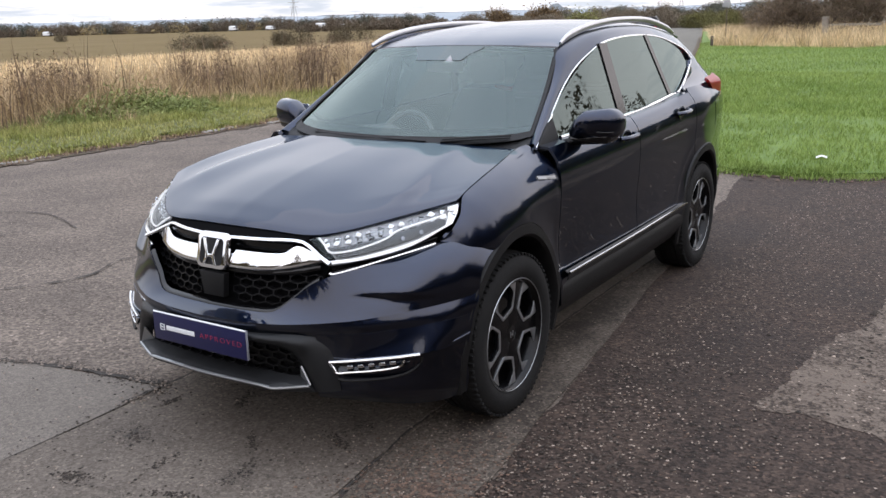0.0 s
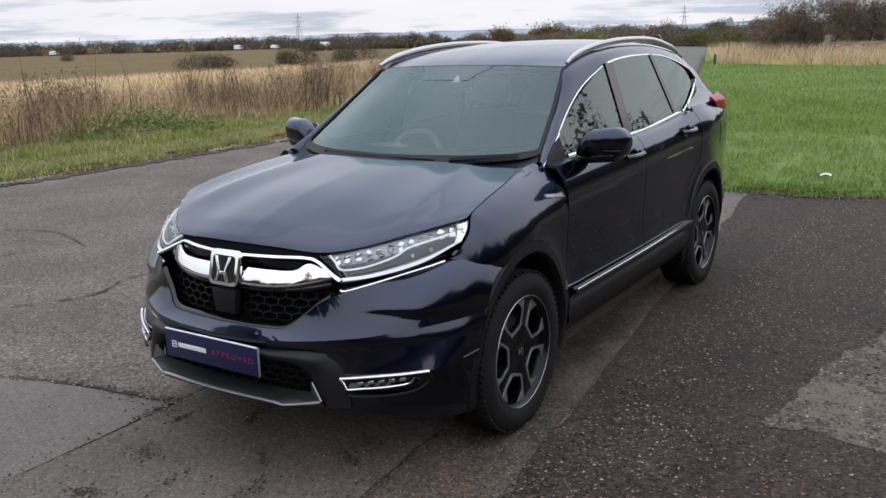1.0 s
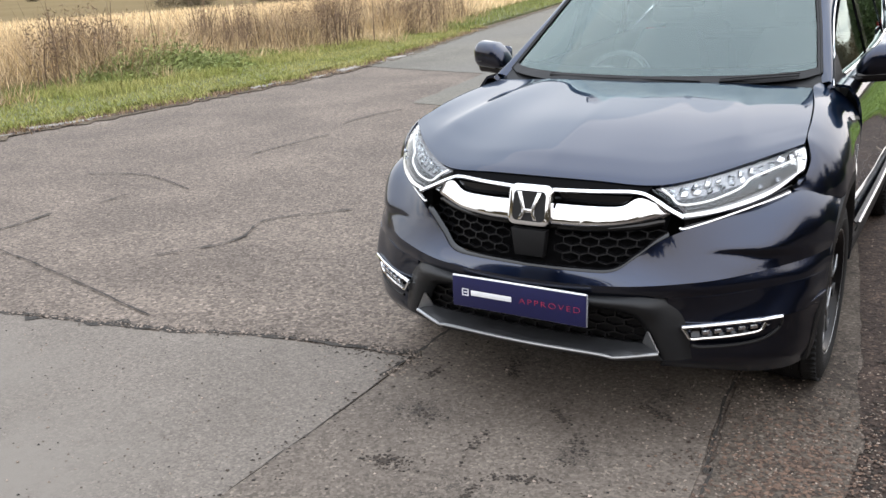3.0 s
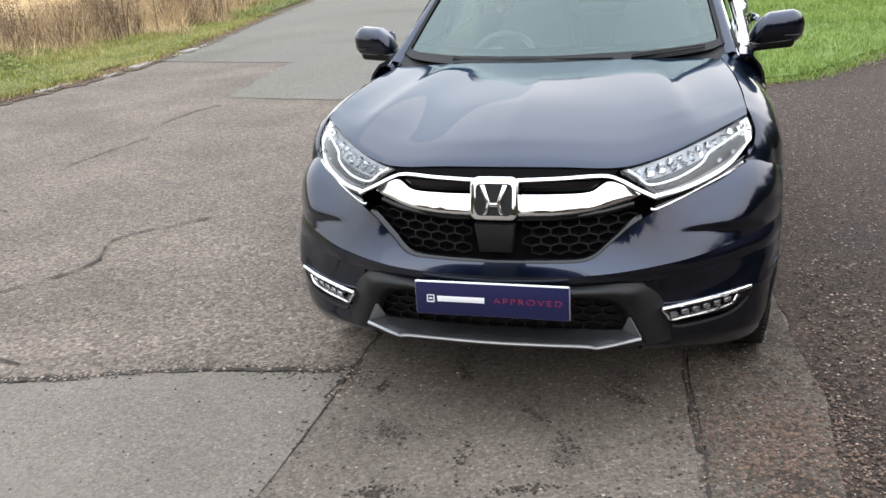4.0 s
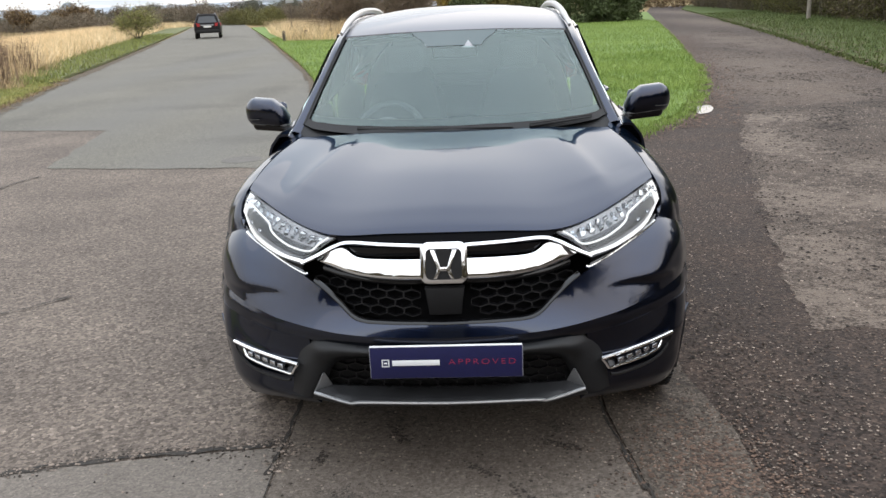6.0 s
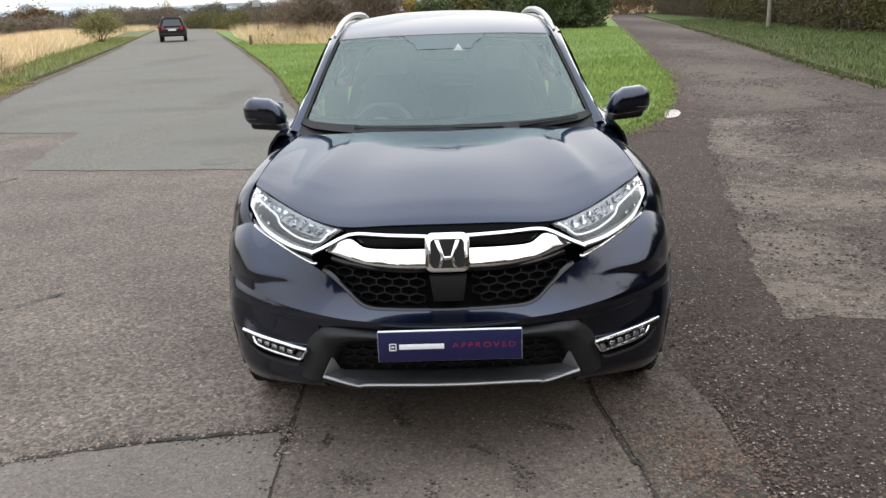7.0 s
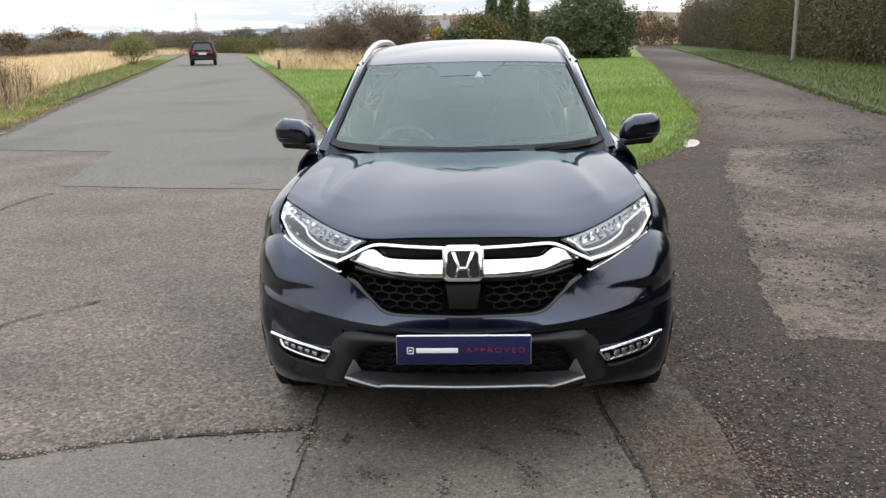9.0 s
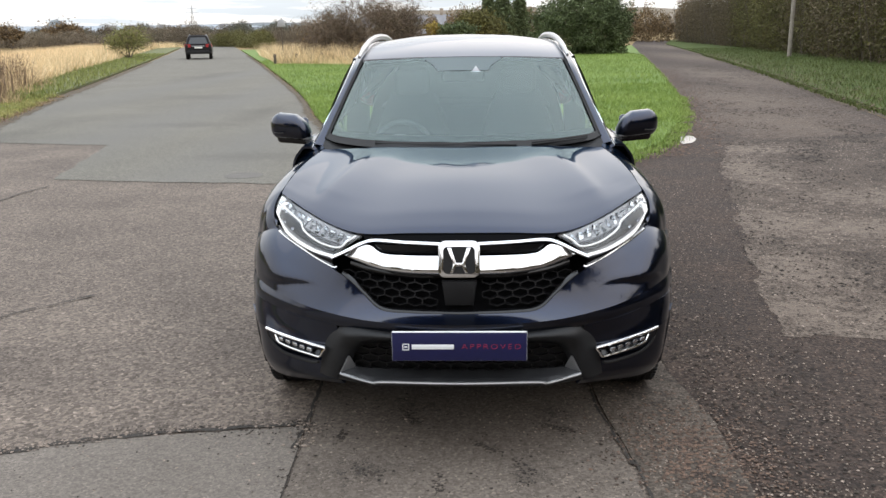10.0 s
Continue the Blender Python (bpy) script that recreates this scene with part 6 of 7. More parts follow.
# ---- plants ----
def leafmat(name, base, tone, vary=0.35, scale=0.6, amount=0.5):
    m = material(name, base, 0.75, tone=tone, scale=scale, fine=6, vary=vary, spec=0.25, amount=amount)
    return m


NEARSTRAW = leafmat("buff_straw", (0.42, 0.295, 0.160), (0.62, 0.47, 0.28), 0.45, 0.9)
STRAW = leafmat("dry_straw", (0.62, 0.455, 0.26), (0.80, 0.635, 0.40), 0.35)
OLDSTRAW = leafmat("weathered_straw", (0.21, 0.148, 0.088), (0.34, 0.25, 0.155), 0.45)
BROWNSTALK = leafmat("brown_weed_stalk", (0.125, 0.080, 0.052), (0.20, 0.14, 0.092), 0.5)
GREENBLADE = leafmat("green_grass", (0.141, 0.215, 0.045), (0.266, 0.345, 0.095), 0.28, 0.30, 0.5)
VERGEGREEN = leafmat("rough_green_grass", (0.13, 0.165, 0.045), (0.24, 0.25, 0.085), 0.4, 0.5, 0.5)
VERGEBLADE = leafmat("verge_grass", (0.20, 0.225, 0.055), (0.36, 0.335, 0.13), 0.45)
# darker copy of the verge blades, with the hedge's shade in the colour
VERGEDARK = leafmat("hedge_shade_grass", (0.060, 0.086, 0.023), (0.104, 0.118, 0.040), 0.3, 0.4)
WEED = leafmat("green_weed", (0.15, 0.185, 0.060), (0.25, 0.275, 0.10), 0.45)
BARK = material("grey_brown_bark", (0.075, 0.058, 0.045), 0.9, tone=(0.125, 0.102, 0.08), scale=3, fine=30, bump=0.7, bump_scale=25)
TWIG = leafmat("bare_twig", (0.125, 0.090, 0.065), (0.20, 0.15, 0.11), 0.35)
BROWNLEAF = leafmat("brown_autumn_leaf", (0.125, 0.085, 0.046), (0.20, 0.14, 0.072), 0.5)
OLIVELEAF = leafmat("olive_autumn_leaf", (0.075, 0.078, 0.026), (0.13, 0.115, 0.038), 0.5)
DARKLEAF = leafmat("dark_evergreen_leaf", (0.058, 0.078, 0.034), (0.105, 0.130, 0.058), 0.4)
YOUNGLEAF = leafmat("yellow_green_leaf", (0.15, 0.155, 0.05), (0.23, 0.22, 0.085), 0.4)
HEDGELEAF = leafmat("hedge_leaf", (0.075, 0.062, 0.036), (0.130, 0.102, 0.060), 0.45, 0.35)
GOLDLEAF = leafmat("yellow_autumn_leaf", (0.22, 0.16, 0.03), (0.30, 0.21, 0.05), 0.4)


# the FAR foliage colours carry the distance haze in their tint
FARGOLD = leafmat("haze_tinted_gold_foliage", (0.20, 0.155, 0.075), (0.26, 0.20, 0.10), 0.3, 0.02)
THICKET = leafmat("bare_thicket", (0.12, 0.095, 0.068), (0.18, 0.145, 0.10), 0.35, 0.15)
FARBROWN = leafmat("haze_tinted_brown_foliage", (0.105, 0.082, 0.060), (0.150, 0.118, 0.084), 0.25, 0.02)
FARDARK = leafmat("haze_tinted_dark_foliage", (0.070, 0.072, 0.054), (0.100, 0.102, 0.076), 0.25, 0.02)


def blades(name, xyz, h, w, mat, label, category, lean=0.35, seed=0, far=False):
    """Upright tapering blades at the given feet, bent over a little."""
    g = np.random.default_rng(seed)
    n = len(xyz)
    a, b = g.uniform(0, math.tau, n), g.uniform(0, math.tau, n)
    H = h * g.uniform(0.55, 1.25, n)
    W = w * g.uniform(0.6, 1.4, n)
    side = np.stack([np.cos(a), np.sin(a), np.zeros(n)], 1) * W[:, None]
    tip = np.stack([np.cos(b), np.sin(b), np.zeros(n)], 1) * (H * lean * g.uniform(0.2, 1.3, n))[:, None]
    up = np.stack([np.zeros(n), np.zeros(n), H], 1)
    p = np.asarray(xyz, float)
    me = bpy.data.meshes.new(name)
    if far:
        v = np.stack([p - side, p + side, p + up + tip], 1).reshape(-1, 3)
        loops, starts = np.arange(3 * n), 3 * np.arange(n)
    else:
        v = np.stack([p - side, p + side, p + 0.55 * up + 0.3 * tip + 0.75 * side, p + 0.55 * up + 0.3 * tip - 0.75 * side, p + up + tip], 1).reshape(-1, 3)
        k = 5 * np.arange(n)
        loops = np.stack([k, k + 1, k + 2, k + 3, k + 3, k + 2, k + 4], 1).ravel()
        starts = np.stack([7 * np.arange(n), 7 * np.arange(n) + 4], 1).ravel()
    me.vertices.add(len(v))
    me.vertices.foreach_set("co", v.ravel())
    me.loops.add(len(loops))
    me.loops.foreach_set("vertex_index", loops.astype(np.int32))
    me.polygons.add(len(starts))
    me.polygons.foreach_set("loop_start", starts.astype(np.int32))
    me.update(calc_edges=True)
    me.materials.append(mat)
    return tagged(new(name, me), label, category, kind="stuff")


def leaves_mesh(name, centres, size, mat, parent=None, seed=0, long=1.5):
    """Small leaf quads, turned every way, at the given places."""
    g = np.random.default_rng(seed)
    n = len(centres)
    u = g.normal(size=(n, 3))
    u /= np.linalg.norm(u, axis=1)[:, None]
    t = g.normal(size=(n, 3))
    w = np.cross(u, t)
    w /= np.linalg.norm(w, axis=1)[:, None] + 1e-9
    s = (size * g.uniform(0.5, 1.4, n))[:, None]
    c = np.asarray(centres, float)
    v = np.stack([c - u * s * long * 0.55 - w * s * 0.30, c + u * s * long * 0.65, c - u * s * long * 0.25 + w * s * 0.55], 1).reshape(-1, 3)
    me = bpy.data.meshes.new(name)
    me.vertices.add(3 * n)
    me.vertices.foreach_set("co", v.ravel())
    me.loops.add(3 * n)
    me.loops.foreach_set("vertex_index", np.arange(3 * n, dtype=np.int32))
    me.polygons.add(n)
    me.polygons.foreach_set("loop_start", 3 * np.arange(n, dtype=np.int32))
    me.update(calc_edges=True)
    me.materials.append(mat)
    ob = new(name, me)
    if parent:
        ob.parent = parent
    return ob


def limbs(seed, height, spread, levels=4, start=0.055, lean=0.9, first=4):
    """Branch segments (from, to, radius at each end) of one tree, and the tips."""
    r = random.Random(seed)
    segs, tips = [], []

    def grow(p, d, length, rad, level):
        n = 3
        q = p
        for i in range(n):
            d = (d + Vector((r.uniform(-1, 1), r.uniform(-1, 1), r.uniform(-0.35, 0.75))) * 0.20).normalized()
            e = q + d * (length / n)
            segs.append((q, e, rad * (1 - 0.22 * i), rad * (1 - 0.22 * (i + 1))))
            if level > 0 and i > 0:
                for _ in range(r.choice((1, 2, 2))):
                    side = Vector((r.uniform(-1, 1), r.uniform(-1, 1), r.uniform(-0.15, 0.8))).normalized()
                    grow(e, (d * (1 - spread) + side * spread).normalized(), length * r.uniform(0.5, 0.8), rad * 0.5, level - 1)
            q = e
        tips.append((q, d))
        if level > 0:
            grow(q, d, length * 0.6, rad * 0.4, level - 1)

    for _ in range(first):
        d = Vector((r.uniform(-1, 1), r.uniform(-1, 1), lean + r.uniform(0, 0.8))).normalized()
        grow(Vector((r.uniform(-0.1, 0.1), r.uniform(-0.1, 0.1), 0.0)), d, height * r.uniform(0.26, 0.36), start * height * r.uniform(0.6, 1), levels)
    return segs, tips


def limb_mesh(name, segs, mat, parent, sides=4, least=0.006):
    vs, fs = [], []
    for a, b, ra, rb in segs:
        d = (b - a).normalized()
        s = d.cross(Vector((0.31, 0.2, 0.93))).normalized()
        u = s.cross(d)
        k = len(vs)
        for c, rr in ((a, max(ra, least)), (b, max(rb, least * 0.7))):
            vs += [tuple(c + (math.cos(math.tau * i / sides) * s + math.sin(math.tau * i / sides) * u) * rr) for i in range(sides)]
        fs += [(k + i, k + (i + 1) % sides, k + sides + (i + 1) % sides, k + sides + i) for i in range(sides)]
    return raw(name, vs, fs, mat, parent, True)


def tree(name, at, height, label, leafm, leaf_n, leaf_s, seed, levels=4, spread=0.55, lean=0.9, first=4, droop=0.5, least=0.006, twigs=0):
    t = thing(name, label, "tree", at)
    segs, tips = limbs(seed, height, spread, levels, 0.022, lean, first)
    limb_mesh("trunk", [s for s in segs if s[2] > 0.03 * height / 5] or segs[:5], BARK, t, 6, least)
    limb_mesh("branchwork", [s for s in segs if s[2] <= 0.03 * height / 5], TWIG, t, 3, least)
    if leaf_n:
        g = np.random.default_rng(seed)
        tp = np.array([tuple(p) for p, d in tips])
        c = tp[g.integers(0, len(tp), leaf_n)] + g.normal(0, droop, (leaf_n, 3))
        c[:, 2] = np.abs(c[:, 2])
        leaves_mesh("crown", c, leaf_s, leafm, t, seed)
        if twigs:
            c = tp[g.integers(0, len(tp), twigs)] + g.normal(0, droop * 0.9, (twigs, 3))
            c[:, 2] = np.abs(c[:, 2])
            leaves_mesh("twig_spray", c, 0.014, TWIG, t, seed + 1, 34.0)
    return t


def clump_points(seed, n, lumps, lo=0.72):
    """Points in the outer skin of uneven lumps (centre, radii)."""
    g = np.random.default_rng(seed)
    out = []
    area = np.array([r[0] * r[2] + r[1] * r[2] for _, r in lumps])
    for (c, r), k in zip(lumps, (n * area / area.sum()).astype(int)):
        d = g.normal(size=(k, 3))
        d /= np.linalg.norm(d, axis=1)[:, None]
        rough = np.array([1 + 0.42 * noise.noise(Vector(q) * 2.1 + Vector(c)) + 0.22 * noise.noise(Vector(q) * 6 + Vector(c)) for q in d])
        q = np.array(c) + d * np.array(r) * (g.uniform(lo, 1.06, k) * rough)[:, None]
        out.append(q[q[:, 2] > 0.02])
    return np.vstack(out)


g = np.random.default_rng(21)
# lawn blades, dense near the corner and thinner far off
def in_lawn(x, y):
    right = np.interp(y, [7.3, 7.7, 8.4, 9.9, 13.5, 19, 30, 62], [0.9, 1.6, 2.1, 2.9, 4.0, 5.2, 7.1, 12.2])
    left = np.interp(y, [7.3, 8.6, 10.6, 14.1, 19.2, 25.3, 47, 62], [0.3, -1.3, -2.0, -3.0, -4.2, -5.8, -11.9, -16.4])
    return (x < right + 0.06) & (x > left - 0.06)


def pick(n, x0, x1, y0, y1, inside, bias=1.0, gen=g):
    x, y = gen.uniform(x0, x1, n), y0 + (y1 - y0) * gen.uniform(0, 1, n) ** bias
    k = inside(x, y)
    return np.stack([x[k], y[k]], 1)


p = pick(135000, -4.5, 6.5, 7.35, 24, in_lawn, 1.6)
tuft = np.array([noise.noise(Vector((x * 1.7, y * 1.2, 71))) + 0.6 * noise.noise(Vector((x * 5, y * 4, 72))) for x, y in p])
p = p[g.uniform(0, 1, len(p)) < np.clip(0.85 + 1.1 * tuft, 0.25, 1)]
blades("lawn_grass", np.column_stack([p, np.full(len(p), 0.045)]), 0.075, 0.0045, GREENBLADE, "short mown grass blades on the triangle", "grass", 0.7, 1)
p = pick(170000, -13, 11, 13, 60, in_lawn, 1.4)
blades("lawn_grass", np.column_stack([p, np.full(len(p), 0.045)]), 0.10, 0.009, GREENBLADE, "short mown grass blades farther off", "grass", 0.7, 2, True)
# straggling tufts over the paved edges
def fringe(points, n, h, w, mat, label, seed, z=0.008):
    gf = np.random.default_rng(seed)
    line = spline([(x, y, 0) for x, y in points], 400)[gf.integers(0, 400, n)]
    clump = np.array([noise.noise(Vector((x * 2.2, y * 2.2, seed))) for x, y, _ in line])
    line = line[clump > -0.12]
    off = gf.normal(0, 0.09, (len(line), 2))
    blades("edge_grass", np.column_stack([line[:, :2] + off, np.full(len(line), z)]), h, w, mat, label, "grass", 0.9, seed)


fringe([(-1.0, 8.25), (-0.4, 7.75), (0.2, 7.42), (0.82, 7.30), (1.62, 7.62), (2.14, 8.35), (2.95, 9.85), (4.05, 13.4), (5.25, 18.9)], 9000, 0.06, 0.005, GREENBLADE, "straggling grass over the tarmac edge", 91)
fringe([(-8.78, -4), (-8.72, 3), (-8.74, 9), (-9.3, 12.3), (-9.95, 14.5), (-12.0, 21.7)], 12000, 0.10, 0.007, VERGEBLADE, "straggling grass over the kerb line", 92)
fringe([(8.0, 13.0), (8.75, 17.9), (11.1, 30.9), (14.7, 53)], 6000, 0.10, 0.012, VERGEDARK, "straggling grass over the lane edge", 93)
fringe([(-8.70, -4), (-8.64, 3), (-8.66, 9), (-9.22, 12.3), (-9.87, 14.5), (-11.9, 21.7)], 12000, 0.055, 0.007, OLDSTRAW, "dead brown grass along the kerb", 94)
# left verge
kerb_x = lambda y: np.interp(y, [-30, 3, 9, 12.3, 14.5, 21.7, 32.1, 53, 108], [-8.9, -8.82, -8.82, -9.4, -10.05, -12.1, -15.0, -21.0, -37.2])
straw_x = lambda y: np.interp(y, [-30, 0, 6, 8, 11.5, 13.5, 18, 30, 53, 108], [-10.9, -10.9, -11.0, -11.4, -12.0, -11.5, -11.8, -16.3, -23.3, -40])
p = pick(132000, -15, -8.7, -4, 22, lambda x, y: (x < kerb_x(y) + 0.05) & (x > straw_x(y) - 0.8), 1.0)
edge = np.clip((kerb_x(p[:, 1]) - p[:, 0]) / 2.5, 0.25, 1)
lift = 0.6 + 0.8 * np.array([noise.noise(Vector((x * 0.7, y * 0.7, 3))) for x, y in p]) + 0.4
hgt = 0.17 * edge * np.clip(lift, 0.35, 1.7)
for k, (lo, hi) in enumerate(((0, 0.09), (0.09, 0.16), (0.16, 1))):
    s = (hgt >= lo) & (hgt < hi)
    blades("verge_grass", np.column_stack([p[s], np.full(s.sum(), 0.06)]), float(hgt[s].mean()), 0.006, VERGEGREEN if k == 2 else VERGEBLADE, "uneven green and straw-tinged verge grass", "grass", 0.6, 3 + k)
p = pick(60000, -32, -10, 20, 75, lambda x, y: (x < kerb_x(y) + 0.05) & (x > straw_x(y) - 0.8), 1.2)
blades("verge_grass", np.column_stack([p, np.full(len(p), 0.06)]), 0.17, 0.016, VERGEGREEN, "green verge grass along the road", "grass", 0.5, 8, True)
# tall dry grass belt and weeds
p = pick(150000, -24, -10.4, -14, 30, lambda x, y: (x < straw_x(y) + 0.5 * np.sin(y * 1.7) + 0.35 * np.sin(y * 4.1)) & (x > straw_x(y) - 7), 1.0)
deep = np.clip((straw_x(p[:, 1]) - p[:, 0]) / 1.4 + 0.45, 0.3, 1)
drift = np.array([noise.noise(Vector((x * 0.38, y * 0.38, 31))) + 0.6 * noise.noise(Vector((x * 1.9, y * 1.9, 33))) + 0.35 * g.normal() for x, y in p])
tall = np.array([0.66 + 0.85 * noise.noise(Vector((x * 0.45, y * 0.45, 9))) + 0.25 * noise.noise(Vector((x * 1.6, y * 1.6, 4))) for x, y in p]) * deep
for k, (lo, hi) in enumerate(((0, 0.45), (0.45, 0.7), (0.7, 3))):
    for old, blade_m, words in ((False, NEARSTRAW, "tall pale dry grass at the field edge"), (True, OLDSTRAW, "weathered brown dry grass at the field edge")):
        s = (tall >= lo) & (tall < hi) & ((drift > 0.16) == old)
        blades("dry_grass", np.column_stack([p[s], np.zeros(s.sum())]), float(tall[s].mean()) * 1.05, 0.0085, blade_m, words, "grass", 0.9, 10 + k, True)
p = pick(14000, -19, -10.6, -14, 26, lambda x, y: (x < straw_x(y) + 0.2) & (x > straw_x(y) - 4.5), 1.0)
dens = np.array([noise.noise(Vector((x * 0.5, y * 0.5, 17))) + 0.8 * noise.noise(Vector((x * 1.9, y * 1.9, 19))) for x, y in p])
p = p[dens > 0.24]
size = np.array([noise.noise(Vector((x * 1.1, y * 1.1, 23))) for x, y in p])
for lo, hi, h, seed in ((-2, -0.12, 0.85, 14), (-0.12, 0.18, 1.15, 24), (0.18, 2, 1.5, 25)):
    q = p[(size >= lo) & (size < hi)]
    blades("weed_stalks", np.column_stack([q, np.zeros(len(q))]), h, 0.011, BROWNSTALK, "dead brown dock and willowherb stalks", "weed", 0.30, seed)
gs = np.random.default_rng(15)
p = p[::2]
tops = np.repeat(np.column_stack([p, np.full(len(p), 0.0)]), 40, 0)
tops += np.column_stack([gs.normal(0, 0.045, len(tops)), gs.normal(0, 0.045, len(tops)), gs.uniform(0.45, 1.3, len(tops)) * np.repeat(gs.uniform(0.6, 1.1, len(p)), 40)])
tagged(leaves_mesh("weed_seed_heads", tops, 0.021, BROWNSTALK, None, 5, 2.6), "brown seed heads on dead weeds", "weed", kind="stuff")
p = pick(190000, -60, -15, 24, 120, lambda x, y: (x < straw_x(y)) & (x > straw_x(y) - 9), 1.4)
blades("dry_grass", np.column_stack([p, np.zeros(len(p))]), 0.8, 0.017, STRAW, "pale dry grass belt beside the road", "grass", 0.7, 16, True)
p = np.column_stack([g.uniform(-70, -18, 60000), g.uniform(-20, 75, 60000)])
p = p[(p[:, 0] < straw_x(p[:, 1]) - 5) & (p[:, 0] > -46)]
blades("field_grass", np.column_stack([p, np.full(len(p), -0.05)]), 0.34, 0.022, STRAW, "dry stubble and grass in the field", "grass", 0.4, 17, True)
# weedy mound on the verge
mound = np.column_stack([g.normal(-11.9, 0.5, 16000), g.normal(8.9, 1.1, 16000), np.zeros(16000)])
mound[:, 2] = 0.08 + np.abs(g.normal(0, 1, 16000)) * 0.20 * np.exp(-((mound[:, 0] + 11.9) / 0.8) ** 2 - ((mound[:, 1] - 8.9) / 1.7) ** 2) * 1.15
tagged(leaves_mesh("weed_mound", mound, 0.028, WEED, None, 6, 3.2), "low mound of green weeds on the verge", "weed", kind="stuff")
# dry belt on the far edge of the lawn
p = pick(95000, -22, 2, 38, 66, lambda x, y: (x > np.interp(y, [38, 46.9, 69], [-9.0, -11.2, -17.6])) & (x < np.interp(y, [38, 46, 66], [-5.0, -1.0, 1.5])) & (y > 43 - 0.55 * (x + 6)), 1.0)
rise = np.array([noise.noise(Vector((x * 0.6, y * 0.6, 41))) + 0.7 * noise.noise(Vector((x * 1.7, y * 1.7, 43))) for x, y in p])
for lo, hi, h, seed in ((-3, -0.2, 0.36, 18), (-0.2, 0.15, 0.66, 26), (0.15, 3, 0.98, 27)):
    q = p[(rise >= lo) & (rise < hi)]
    blades("dry_grass", np.column_stack([q, np.full(len(q), 0.03)]), h, 0.012, STRAW, "pale dry grass beyond the lawn", "grass", 0.8, seed, True)
p = p[rise > -0.05]
q = p[::3] + 0.05
blades("dry_grass", np.column_stack([q, np.full(len(q), 0.03)]), 0.95, 0.010, OLDSTRAW, "weathered dry grass beyond the lawn", "grass", 0.6, 20, True)
# verge under the hedge, its blades coloured darker for the shade there
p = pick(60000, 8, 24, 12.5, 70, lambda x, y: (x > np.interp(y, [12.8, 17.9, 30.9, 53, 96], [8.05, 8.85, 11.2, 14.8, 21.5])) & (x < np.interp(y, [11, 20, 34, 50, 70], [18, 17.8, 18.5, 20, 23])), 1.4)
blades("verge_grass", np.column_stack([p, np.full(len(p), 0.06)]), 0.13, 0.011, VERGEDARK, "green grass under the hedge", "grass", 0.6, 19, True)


# hedges and trees
def hedge(name, line, height, depth, n, leaf_s, mat, label, seed, step=1.5, stems=True, lo=0.55):
    r = random.Random(seed)
    pts = spline([(x, y, 0) for x, y in line], max(4, int(sum(math.dist(a, b) for a, b in zip(line, line[1:])) / step)))
    lumps = []
    for q in pts:
        h = height * r.uniform(0.62, 1.18)
        lumps.append(((q[0] + r.uniform(-0.4, 0.4) * depth, q[1] + r.uniform(-0.3, 0.3), h * 0.42), (depth * r.uniform(0.5, 0.8), step * r.uniform(0.9, 1.4), h * 0.58)))
    ob = tagged(leaves_mesh(name, clump_points(seed, n, lumps, lo), leaf_s, mat, None, seed), label, "hedge", kind="stuff")
    if stems:
        vs = []
        for q in pts:
            for _ in range(6):
                a = Vector((q[0] + r.uniform(-1, 1) * depth * 0.6, q[1] + r.uniform(-1, 1) * step, 0))
                b = a + Vector((r.uniform(-1.6, 1.6), r.uniform(-2.0, 2.0), height * r.uniform(0.45, 1.2)))
                c = a.lerp(b, 0.5) + Vector((r.uniform(-0.2, 0.2), r.uniform(-0.2, 0.2), 0))
                vs += [(a, c, 0.03, 0.018), (c, b, 0.018, 0.006)]
                for _ in range(4):
                    m = a.lerp(b, r.uniform(0.3, 0.95))
                    vs.append((m, m + Vector((r.uniform(-0.7, 0.7), r.uniform(-0.7, 0.7), r.uniform(0.1, 0.8))), 0.010, 0.004))
        tagged(limb_mesh(name + "_stems", vs, BARK, None, 3, 0.006), "bare brown stems and twigs of the hedge", "hedge", kind="stuff")
    return ob


hedge("roadside_hedge", [(19.0, 12), (18.6, 22), (18.9, 34), (20.0, 44), (22.5, 60), (24.5, 83), (27, 110)], 6.8, 2.2, 240000, 0.075, HEDGELEAF, "tall brown-green overgrown hedge beside the lane", 31, 1.6)
hedge("roadside_hedge", [(19.5, 20), (19.6, 34), (21, 46), (23.5, 62), (26, 84)], 4.2, 1.8, 80000, 0.065, BROWNLEAF, "brown bramble and thorn at the foot of the hedge", 32, 1.6, False)
hedge("roadside_hedge", [(18.2, 16), (17.9, 26), (18.7, 40), (20.4, 52), (23.0, 74)], 5.6, 1.7, 110000, 0.07, OLIVELEAF, "olive-green leafy stretches in the hedge", 41, 4.5, False, 0.4)
hedge("roadside_hedge", [(20, -45), (19.5, -25), (19.0, -10), (19.2, 2), (19.0, 12)], 5.2, 2.2, 150000, 0.15, HEDGELEAF, "tall overgrown hedge across the lane", 33, 2.2, False, 0.3)
# out of view behind the camera, added to darken the bumper's reflections
hedge("roadside_hedge", [(-26, -22), (-8, -26), (6, -27), (19.5, -25)], 8.8, 2.8, 25000, 0.62, HEDGELEAF, "unseen hedge behind the viewpoint, added for dark car reflections", 40, 2.4, False, 0.3)
hedge("tree_row", [(25, -30), (24, 0), (23.5, 22), (25, 44), (28, 66), (32, 100)], 8.8, 3.0, 180000, 0.22, HEDGELEAF, "tall dark row of trees behind the hedge", 39, 3.0, True, 0.35)
